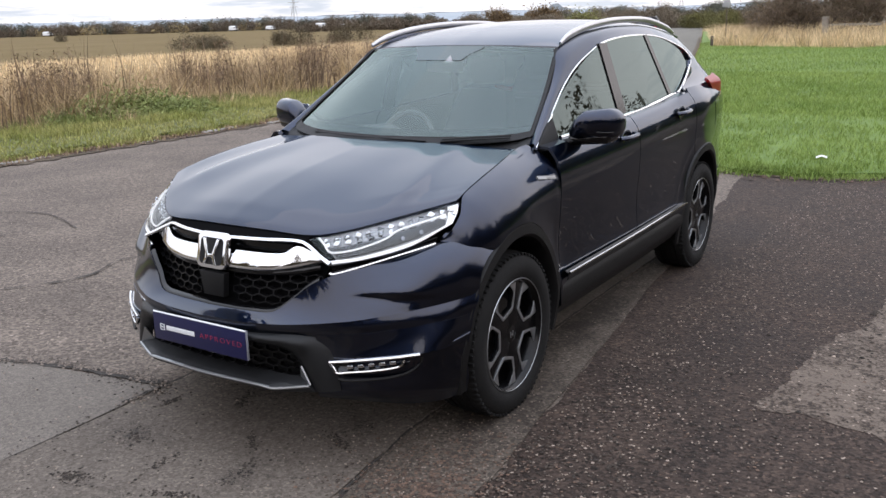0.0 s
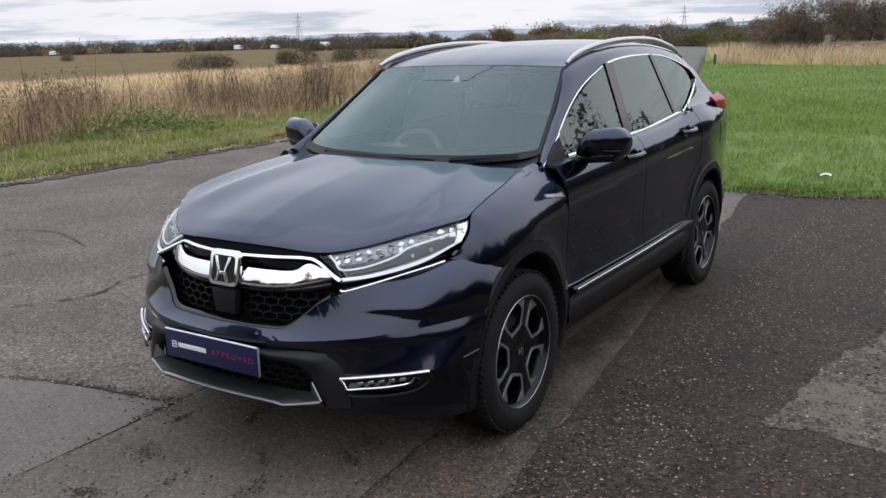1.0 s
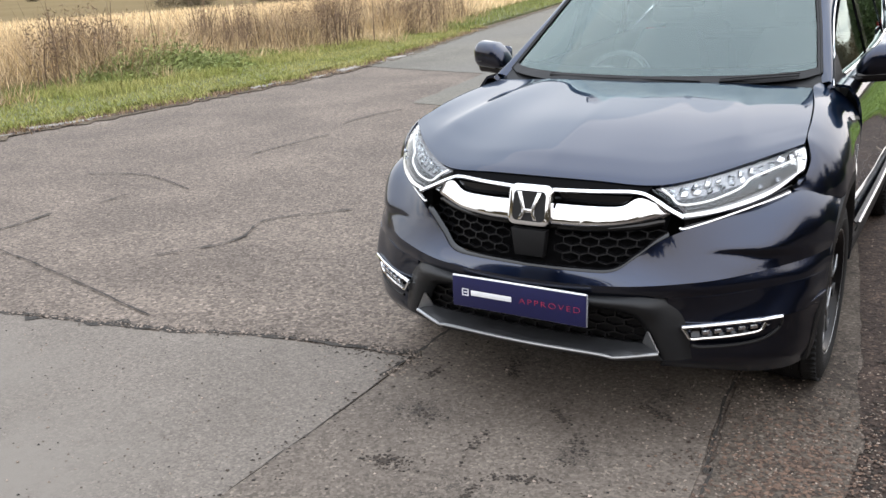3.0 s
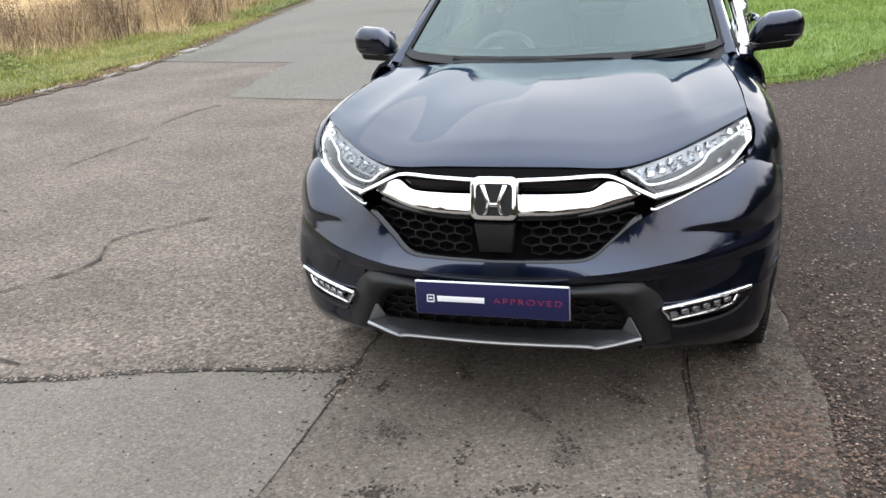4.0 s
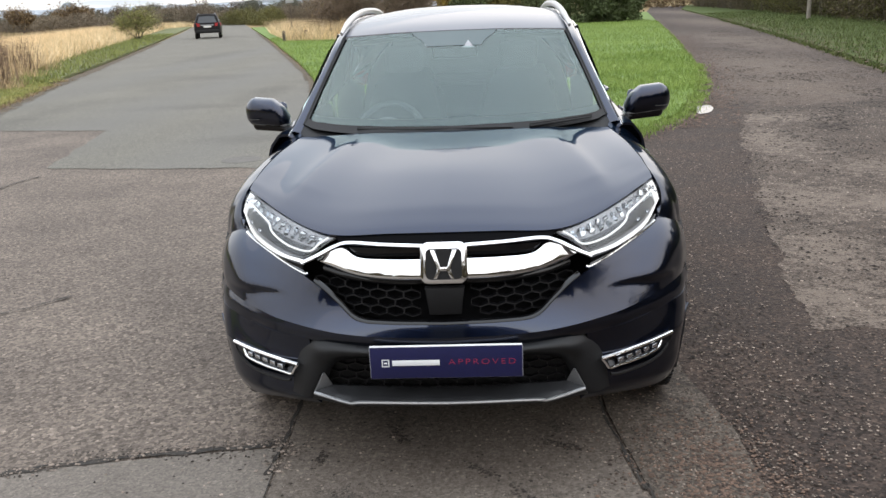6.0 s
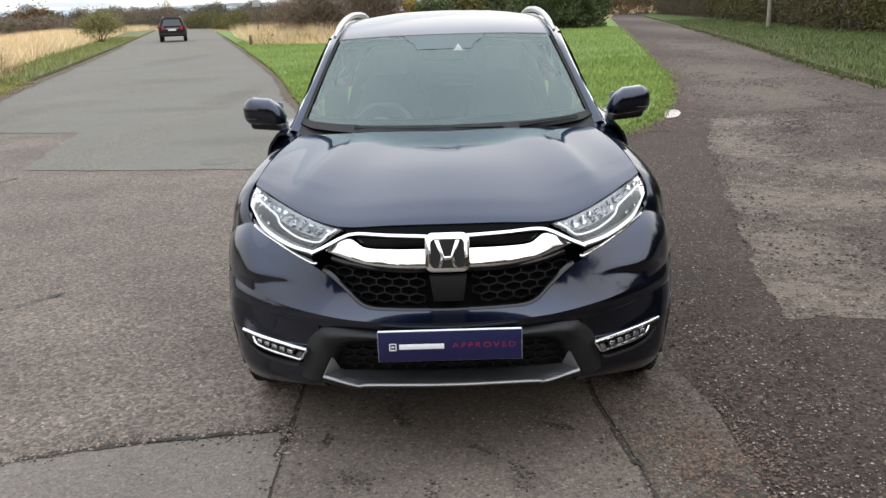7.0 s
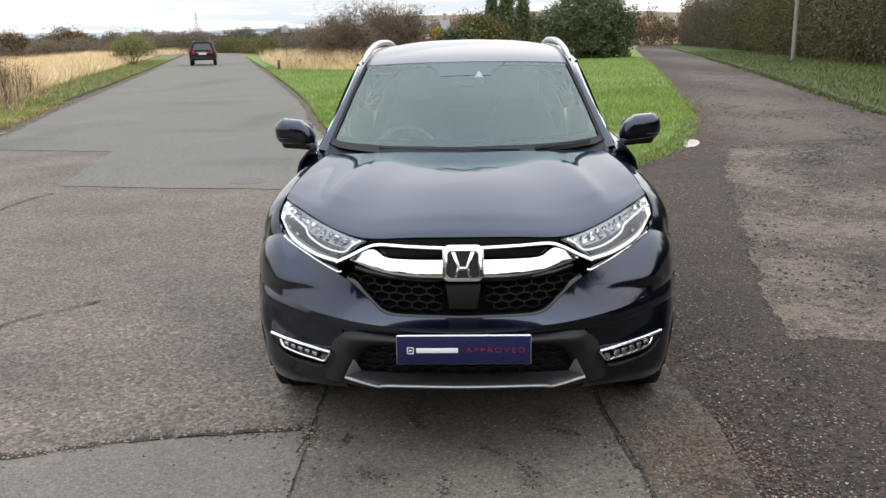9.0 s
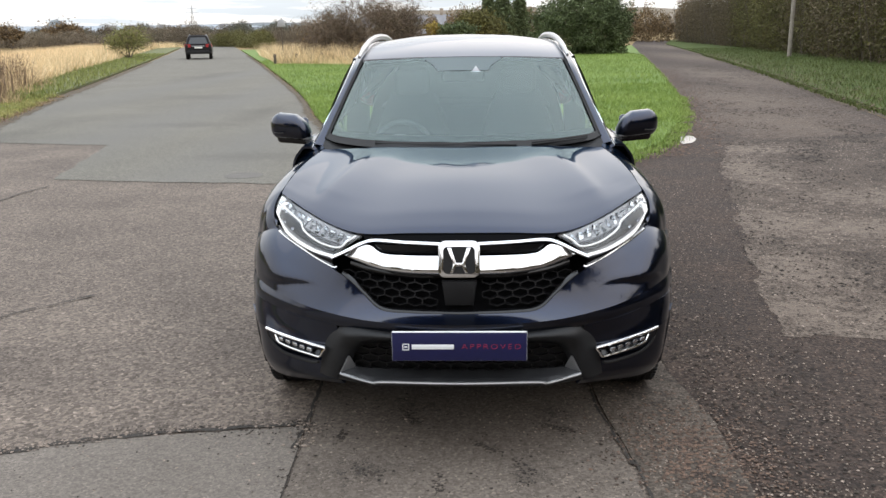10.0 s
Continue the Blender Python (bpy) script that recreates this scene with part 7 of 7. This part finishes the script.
hedge("far_hedge", [(31, 104), (26, 116), (16, 122), (6, 126), (-6, 122)], 5.2, 2.2, 50000, 0.15, BROWNLEAF, "brown thicket where the lane bends", 34, 2.5, False)
hedge("far_thicket", [(-20, 118), (-40, 128), (-60, 134), (-82, 138)], 2.9, 3.4, 120000, 0.10, THICKET, "brown leafless thicket behind the road bend", 35, 3.2)
hedge("far_thicket", [(-28, 150), (-60, 165), (-98, 176)], 3.3, 3.6, 110000, 0.13, FARDARK, "dull olive thicket farther back", 36, 4.5, False)
hedge("far_thicket", [(-24, 100), (-29, 112), (-36, 122)], 2.2, 1.8, 30000, 0.09, OLIVELEAF, "olive shrubs at the road bend", 37, 2.0, False)
hedge("far_thicket", [(-38, 96), (-44, 104), (-58, 112)], 2.2, 2.4, 50000, 0.09, THICKET, "scrub beyond the dry grass", 38, 2.6, False)
b = thing("evergreen_bush", "large dense dark green rounded bush on the lawn edge", "bush", (7.6, 58.5, 0))
leaves_mesh("crown", clump_points(40, 52000, [((0, 0, 2.0), (2.9, 2.4, 2.7)), ((-1.5, 0.3, 1.3), (1.9, 1.8, 1.8)), ((1.6, 0.2, 1.5), (1.6, 1.8, 2.1)), ((0.6, 0, 3.2), (1.7, 1.6, 1.4))], 0.8), 0.10, DARKLEAF, b, 40)
limb_mesh("trunk", [(Vector((0, 0, 0)), Vector((0.1, 0, 1.6)), 0.16, 0.12), (Vector((0.1, 0, 1.6)), Vector((0.5, 0.1, 3.2)), 0.1, 0.04), (Vector((0.1, 0, 1.2)), Vector((-1.1, 0.1, 2.6)), 0.09, 0.04)], BARK, b, 6)
tree("hawthorn_tree", (-6.6, 50.5, 0), 5.2, "spreading bare hawthorn with sparse brown leaves", HEDGELEAF, 3500, 0.06, 51, 4, 0.72, 0.35, 7, 0.4, 0.012, 5000)
tree("hawthorn_tree", (-4.4, 52.5, 0), 4.6, "spreading bare hawthorn with sparse brown leaves", HEDGELEAF, 3000, 0.06, 52, 4, 0.72, 0.4, 6, 0.4, 0.012, 4500)
tree("hawthorn_tree", (-8.8, 53.5, 0), 4.0, "smaller bare hawthorn with sparse brown leaves", BROWNLEAF, 4000, 0.06, 57, 4, 0.7, 0.4, 6, 0.4, 0.012, 4500)
tree("young_tree", (-25.6, 62, 0), 3.4, "small leafy olive tree at the roadside", YOUNGLEAF, 5200, 0.075, 53, 3, 0.6, 0.8, 5, 0.28, 0.012)
tree("bare_tree", (-56, 118, 0), 4.8, "tall thin leafless tree in the thicket", BROWNLEAF, 1500, 0.2, 54, 4, 0.45, 1.2, 5, 0.4, 0.02)
tree("bare_tree", (-66, 122, 0), 4.4, "tall thin leafless tree in the thicket", BROWNLEAF, 1500, 0.2, 55, 4, 0.45, 1.2, 5, 0.4, 0.02)
tree("brown_tree", (0.5, 108, 0), 4.4, "round brown autumn tree behind the roof line", OLIVELEAF, 20000, 0.17, 56, 3, 0.6, 0.8, 6, 0.6, 0.02)
for k, (x, y, h) in enumerate(((4.0, 112, 7.4), (6.2, 114, 6.4), (2.2, 116, 6.4))):
    c = thing("conifer", "dark pointed conifer behind the houses", "tree", (x, y, 0), "dark conifers")
    lumps = [((0, 0, h * (0.14 + 0.16 * j)), (h * 0.29 * (1 - 0.125 * j), h * 0.29 * (1 - 0.125 * j), h * 0.16)) for j in range(6)]
    leaves_mesh("crown", clump_points(60 + k, 9000, lumps, 0.5), 0.20, DARKLEAF, c, 60 + k)
    limb_mesh("trunk", [(Vector((0, 0, 0)), Vector((0, 0, h)), 0.12, 0.02)], BARK, c, 5)
yb = thing("yellow_bush", "yellow-leaved garden bush before the houses", "bush", (-4.6, 100, 0))
leaves_mesh("crown", clump_points(64, 3000, [((0, 0, 1.2), (1.5, 1.3, 1.4))], 0.6), 0.2, GOLDLEAF, yb, 64)
gb = thing("garden_bush", "dark green clipped garden bush", "bush", (-1.6, 98, 0))
leaves_mesh("crown", clump_points(65, 5000, [((0, 0, 1.1), (2.2, 1.5, 1.5))], 0.6), 0.2, DARKLEAF, gb, 65)
# shrubs out in the field and the wooded skyline
for k, (x, y, h, w) in enumerate(((-55.5, 49.5, 1.5, 4.2), (-58, 54, 1.2, 2.4), (-51.2, 57.5, 1.9, 2.8), (-50.0, 62, 1.6, 1.8), (-58.5, 75, 2.0, 4.4), (-150, 101, 1.8, 1.8), (-56.5, 61, 1.5, 0.7))):
    s = thing("field_shrub", "dark leafless shrub out in the dry field", "shrub", (x, y, -0.05), "field shrubs")
    leaves_mesh("crown", clump_points(70 + k, 3800, [((0, 0, h * 0.45), (w * 0.5, 1.2, h * 0.55)), ((w * 0.3, 0.4, h * 0.35), (w * 0.35, 1.0, h * 0.5)), ((-w * 0.35, 0, h * 0.3), (w * 0.35, 1.0, h * 0.4))], 0.4), 0.065, HEDGELEAF, s, 70 + k)


def skyline(name, az0, az1, dist, height, n, leaf_s, mat, label, seed, dz=0.0):
    r = random.Random(seed)
    lumps = []
    k = int(radians(az1 - az0) * dist / (height * 0.5))
    for i in range(k):
        a = radians(az0 + (az1 - az0) * (i + r.random()) / k)
        d = dist * r.uniform(0.96, 1.06)
        h = height * r.uniform(0.7, 1.15)
        lumps.append(((d * math.sin(a), d * math.cos(a), h * 0.4 + dz), (h * r.uniform(0.5, 0.9), h * 0.5, h * 0.6)))
    return tagged(leaves_mesh(name, clump_points(seed, n, lumps, 0.35), leaf_s, mat, None, seed), label, "woodland", kind="stuff")


skyline("far_woodland", -80, -33, 540, 7.4, 150000, 0.42, FARBROWN, "far belt of brown autumn trees beyond the field", 81, -0.6)
skyline("far_woodland", -80, -33, 556, 7.8, 110000, 0.48, FARDARK, "far dark green trees in the belt", 82, -0.6)
skyline("far_woodland", -58, -44, 534, 6.0, 3200, 0.6, FARGOLD, "yellowing trees in the far belt", 83, -0.6)
skyline("far_woodland", -42, -18, 260, 2.6, 80000, 0.28, FARBROWN, "far dull trees behind the road", 84)
skyline("far_woodland", -27, 20, 330, 5.0, 110000, 0.38, FARBROWN, "far brown trees along the skyline", 85)

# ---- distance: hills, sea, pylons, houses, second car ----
# distance haze is put into this bluish hill colour
HAZE = material("haze_tinted_hill", (0.10, 0.125, 0.14), 1.0, tone=(0.14, 0.155, 0.155), scale=0.004, fine=0.03)
HILLR = material("brown_hill", (0.13, 0.105, 0.075), 1.0, tone=(0.17, 0.14, 0.10), scale=0.01, fine=0.08)
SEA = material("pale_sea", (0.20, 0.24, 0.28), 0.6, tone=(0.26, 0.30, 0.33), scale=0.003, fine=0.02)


def ridge_line(name, az0, az1, dist, low, height, mat, label, seed, rough=0.3, peak=None):
    vs, fs = [], []
    n = 160
    for i in range(n + 1):
        az = az0 + (az1 - az0) * i / n
        a = radians(az)
        h = height * (1 + rough * noise.noise(Vector((az * 0.12, seed, 0))) + rough * 0.4 * noise.noise(Vector((az * 0.5, seed, 3))))
        if peak:
            h += peak[1] * max(0.0, 1 - abs(az - peak[0]) / peak[2])
        e = min(1.0, min(i, n - i) / 8)
        for d, z in ((dist * 0.8, low), (dist, low + (h - low) * e * 0.75), (dist * 1.12, low + (h - low) * e)):
            vs.append((d * math.sin(a), d * math.cos(a), z))
    for i in range(n):
        for j in range(2):
            k = 3 * i + j
            fs.append((k, k + 3, k + 4, k + 1))
    return tagged(raw(name, vs, fs, mat, None, True), label, "hills", kind="structure")


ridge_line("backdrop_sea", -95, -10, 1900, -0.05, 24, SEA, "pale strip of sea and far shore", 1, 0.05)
ridge_line("backdrop_hills", -48, 8, 2700, -0.05, 34, HAZE, "low hills on the skyline, blue haze in their colour", 2, 0.45, (-25.4, 24, 0.55))
ridge_line("backdrop_hills", -9, 40, 1300, -0.05, 36, HILLR, "brown moorland hill behind the houses", 3, 0.25)

METAL = material("galvanised_steel", (0.30, 0.31, 0.32), 0.5, 0.6, tone=(0.36, 0.37, 0.38), scale=2, fine=20)


def pylon(az, dist, h):
    a = radians(az)
    t = thing("pylon", "distant grey lattice electricity pylon", "pylon", (dist * math.sin(a), dist * math.cos(a), 0), "pylons")
    w = h * 0.1
    for sx in (-1, 1):
        for sy in (-1, 1):
            limb_mesh("leg", [(Vector((sx * w, sy * w, 0)), Vector((sx * w * 0.3, sy * w * 0.3, h * 0.62)), 0.22, 0.2), (Vector((sx * w * 0.3, sy * w * 0.3, h * 0.62)), Vector((0, 0, h)), 0.2, 0.15)], METAL, t, 4)
    for z, l in ((0.62, 0.17), (0.75, 0.22), (0.88, 0.15)):
        limb_mesh("cross_arm", [(Vector((-h * l, 0, h * z)), Vector((h * l, 0, h * z)), 0.2, 0.2)], METAL, t, 4)
    br = []
    for i in range(6):
        z0, z1 = h * 0.62 * i / 6, h * 0.62 * (i + 1) / 6
        w0, w1 = w * (1 - 0.7 * i / 6), w * (1 - 0.7 * (i + 1) / 6)
        br += [(Vector((-w0, -w0, z0)), Vector((w1, -w1, z1)), 0.12, 0.12), (Vector((w0, -w0, z0)), Vector((-w1, -w1, z1)), 0.12, 0.12)]
    limb_mesh("lattice", br, METAL, t, 3)


pylon(-42.0, 900, 33)
pylon(-17.6, 1000, 33)

# white vans and sheds far across the field
VAN = material("white_van_paint", (0.72, 0.73, 0.74), 0.4)
WINDOWM = material("dark_window", (0.03, 0.035, 0.04), 0.15)
for az, d, w, h in ((-56.6, 500, 6.0, 1.9), (-45.8, 500, 5.4, 2.3), (-43.5, 500, 5.6, 1.8), (-40.3, 500, 7.0, 2.6), (-38.4, 500, 14.0, 1.8)):
    a = radians(az)
    v = thing("white_van", "far white vehicle on the road across the field", "van", (d * math.sin(a), d * math.cos(a), 0.4), "far vehicles")
    body = sheet(loft([[(-w / 2, -1, 0.2), (w / 2, -1, 0.2)], [(-w / 2, -1, h * 0.7), (w / 2, -1, h * 0.6)], [(-w * 0.48, -0.8, h), (w * 0.36, -0.8, h)], [(-w * 0.48, 0.8, h), (w * 0.36, 0.8, h)], [(-w / 2, 1, 0.2), (w / 2, 1, 0.2)]], 4, 16), (0, 0, h / 2))
    part("body", body, VAN, v, smooth=0)
    part("cab_window", box((w * 0.14, 2.02, h * 0.28), (w * 0.3, 0, h * 0.68), 0.05), WINDOWM, v)
    for sx in (-0.3, 0.3):
        part("wheel", lathe([(-1.02, 0.02), (-1.02, 0.33), (1.02, 0.33), (1.02, 0.02)], "x", 16), RUBBER, v).matrix_basis = pose(w * sx, 0, 0.05, 0, 0, 90)

# houses past the hawthorns
STONE = material("house_stone", (0.24, 0.20, 0.16), 0.9, tone=(0.31, 0.27, 0.22), scale=0.7, fine=5)
SLATE = material("slate_roof", (0.13, 0.13, 0.14), 0.7, tone=(0.18, 0.18, 0.19), scale=0.8, fine=6)


def house(x, y, w, d, h, rise, turn, label, chimney=True):
    t = thing("house", label, "house", (x, y, 0))
    t.rotation_euler.z = radians(turn)
    part("wall", box((w, d, h), (0, 0, h / 2), 0.03), STONE, t)
    bm = bmesh.new()
    e = 0.3
    a = [bm.verts.new(v) for v in ((-w / 2 - e, -d / 2 - e, h - 0.05), (w / 2 + e, -d / 2 - e, h - 0.05), (w / 2 + e, d / 2 + e, h - 0.05), (-w / 2 - e, d / 2 + e, h - 0.05), (-w / 2 - e, 0, h + rise), (w / 2 + e, 0, h + rise))]
    for f in ((0, 1, 5, 4), (2, 3, 4, 5), (0, 4, 3), (1, 2, 5), (0, 3, 2, 1)):
        bm.faces.new([a[i] for i in f])
    bmesh.ops.recalc_face_normals(bm, faces=bm.faces)
    roof = part("roof", bm, SLATE, t, smooth=0)
    if chimney:
        part("chimney", box((0.6, 0.6, 1.4), (w * 0.38, 0, h + rise + 0.4), 0.04), STONE, roof)
    for k in range(3):
        wi = part("window", box((0.9, 0.08, 1.1), (-w * 0.3 + w * 0.3 * k, -d / 2 - 0.02, h * 0.55), 0.02), VAN, t)
        part("pane", box((0.72, 0.03, 0.92), (-w * 0.3 + w * 0.3 * k, -d / 2 - 0.07, h * 0.55)), WINDOWM, wi)


house(-0.5, 150, 11, 7, 2.4, 2.0, 12, "low stone house with slate roof among trees")
house(-9.5, 165, 10, 7, 2.6, 2.2, -8, "far stone cottage with slate roof")
house(-17, 172, 9, 7, 2.6, 2.0, 20, "far stone cottage with slate roof")
house(7.5, 142, 6, 6, 2.2, 1.8, 30, "small stone outhouse beside the conifers")
house(-5.4, 66, 3.0, 2.4, 1.6, 0.30, 6, "low pale shed beyond the dry grass", False)

# telegraph pole, posts, road sign
WOOD = material("weathered_pole_wood", (0.20, 0.175, 0.145), 0.85, tone=(0.29, 0.26, 0.22), scale=3, fine=40, bump=0.4, bump_scale=30)
pole = thing("telegraph_pole", "weathered grey timber telegraph pole in front of the hedge", "pole", (17.6, 46.5, 0))
part("shaft", lathe([(0, 0.001), (0, 0.115), (3.5, 0.10), (7.6, 0.085), (7.65, 0.001)], "z", 14), WOOD, pole)
part("step_bolt", join(*[tube([(-0.17, 0, 4.2 + 0.4 * k), (0.17, 0, 4.2 + 0.4 * k)], 0.012, 4, 6) for k in range(6)]), METAL, pole)
post = thing("gate_post", "pale weathered wooden gate post in dry grass", "post", (-5.9, 49.0, 0), "field posts")
part("shaft", box((0.32, 0.32, 1.45), (0, 0, 0.72), 0.03), WOOD, post)
part("rail", box((2.6, 0.06, 0.12), (1.4, 0.0, 1.0), 0.01), WOOD, post)
for k, (x, y) in enumerate(((-10.9, 45.5), (-9.9, 46.5), (-8.6, 47.5))):
    p2 = thing("fence_post", "short dark fence stump in dry grass", "post", (x, y, 0), "field posts")
    part("shaft", box((0.14, 0.14, 0.6), (0, 0, 0.3), 0.02), BARK, p2)
sign = thing("road_sign", "back of a pale road sign by the hawthorn", "sign", (-11.4, 50.0, 0))
part("pole", lathe([(0, 0.001), (0, 0.03), (2.6, 0.03), (2.6, 0.001)], "z", 10), BARK, sign)
part("face", slab([(-0.26, 0), (0.26, 0), (0.16, 0.42), (-0.16, 0.42)], 0.02, pose(0, -0.05, 2.1, 90, 0, 0), 0.004), METAL, sign)
# litter
PAPER = material("white_litter", (0.75, 0.75, 0.72), 0.7, tone=(0.6, 0.6, 0.57), scale=20, fine=90)
lit1 = 0.62 * loft([[(-0.09, -0.05, 0.01), (0, -0.06, 0.05), (0.10, -0.04, 0.02)], [(-0.10, 0.0, 0.04), (0.0, 0.01, 0.07), (0.09, 0.0, 0.05)], [(-0.08, 0.06, 0.02), (0.01, 0.05, 0.05), (0.08, 0.06, 0.01)]], 8, 8)
tagged(part("litter", sheet(lit1, (0, 0, -1), 0.004), PAPER), "crumpled white scrap of litter on the grass", "litter").location = (0.953, 8.148, 0.095)

# the other car, driving away up the road
dark = thing("far_car", "dark estate SUV seen from behind on the road", "car", (-19.2, 58.5, 0.006))
dark.rotation_euler.z = radians(16)
FARPAINT = material("dark_brown_black_paint", (0.004, 0.0035, 0.004), 0.5, 0.0, coat=0.05, tone=(0.006, 0.005, 0.006), scale=2, fine=200, spec=0.15)
part("body", sheet(both(loft([[(0, 0.0, 0.38), (0.6, 0.02, 0.38), (0.88, 0.12, 0.40), (0.92, 2.2, 0.36), (0.88, 4.3, 0.40), (0.5, 4.55, 0.42), (0, 4.6, 0.42)],
                              [(0, -0.04, 0.62), (0.6, -0.02, 0.62), (0.91, 0.10, 0.65), (0.94, 2.2, 0.65), (0.90, 4.3, 0.65), (0.5, 4.6, 0.65), (0, 4.66, 0.65)],
                              [(0, 0.02, 0.98), (0.6, 0.04, 0.98), (0.89, 0.16, 1.0), (0.92, 2.2, 0.98), (0.86, 4.2, 0.92), (0.5, 4.45, 0.90), (0, 4.5, 0.90)],
                              [(0, 0.10, 1.08), (0.6, 0.12, 1.08), (0.84, 0.22, 1.08), (0.86, 2.2, 1.04), (0.78, 3.6, 1.02), (0.5, 3.9, 1.04), (0, 3.95, 1.05)],
                              [(0, 0.30, 1.62), (0.5, 0.33, 1.60), (0.66, 0.42, 1.57), (0.66, 1.5, 1.62), (0.60, 2.5, 1.58), (0.4, 2.7, 1.58), (0, 2.75, 1.58)],
                              [(0, 0.5, 1.68), (0.3, 0.5, 1.67), (0.5, 0.7, 1.66), (0.5, 1.5, 1.69), (0.4, 2.3, 1.66), (0.2, 2.4, 1.67), (0, 2.4, 1.67)]], 60, 40)), (0, 2.2, 0.8)), FARPAINT, dark)
part("rear_window", sheet(both(loft([[(0, 0.065, 1.08), (0.6, 0.085, 1.08), (0.74, 0.16, 1.09)], [(0, 0.25, 1.52), (0.5, 0.27, 1.51), (0.60, 0.34, 1.50)]], 12, 6)), (0, 2.2, 1.2), 0.01), WINDOWM, dark)
for s in (-1, 1):
    part("tail_lamp", sheet((lambda q: q if s > 0 else flip(q))(loft([[(0.52, -0.045, 0.84), (0.88, 0.05, 0.84), (0.955, 0.35, 0.90)], [(0.52, -0.02, 1.05), (0.87, 0.08, 1.06), (0.93, 0.32, 1.06)]], 10, 5)), (0, 2.2, 1.0), 0.03), REDLENS, dark)
    part("side_window", sheet((lambda q: q if s > 0 else flip(q))(loft([[(0.885, 0.7, 1.08), (0.875, 2.2, 1.06), (0.82, 3.3, 1.05)], [(0.70, 0.75, 1.52), (0.69, 1.6, 1.55), (0.64, 2.5, 1.50)]], 12, 6)), (0, 2.2, 1.0), 0.01), WINDOWM, dark)
    part("roof_rail", tube([(s * 0.56, 0.6, 1.69), (s * 0.57, 1.5, 1.72), (s * 0.55, 2.3, 1.69)], 0.018, 12, 6), METAL, dark)
    for yy in (0.85, 3.65):
        wh = part("wheel", lathe([(-0.11, 0.05), (-0.11, 0.33), (-0.08, 0.36), (0.08, 0.36), (0.11, 0.33), (0.11, 0.05)], "x", 28), RUBBER, dark)
        wh.location = (s * 0.80, yy, 0.36)
        part("rim", lathe([(s * 0.112, 0.22), (s * 0.118, 0.20), (s * 0.10, 0.05), (s * 0.112, 0.01)], "x", 20), ALLOY, wh)
part("rear_bumper", box((1.72, 0.14, 0.24), (0, -0.02, 0.50), 0.05), BLACK, dark)
part("number_plate", box((0.52, 0.02, 0.115), (0, -0.045, 0.82), 0.003), PAPER, dark, "pale blank rear plate")
part("light_strip", box((0.9, 0.02, 0.05), (0, -0.04, 0.92), 0.008), SATIN, dark)
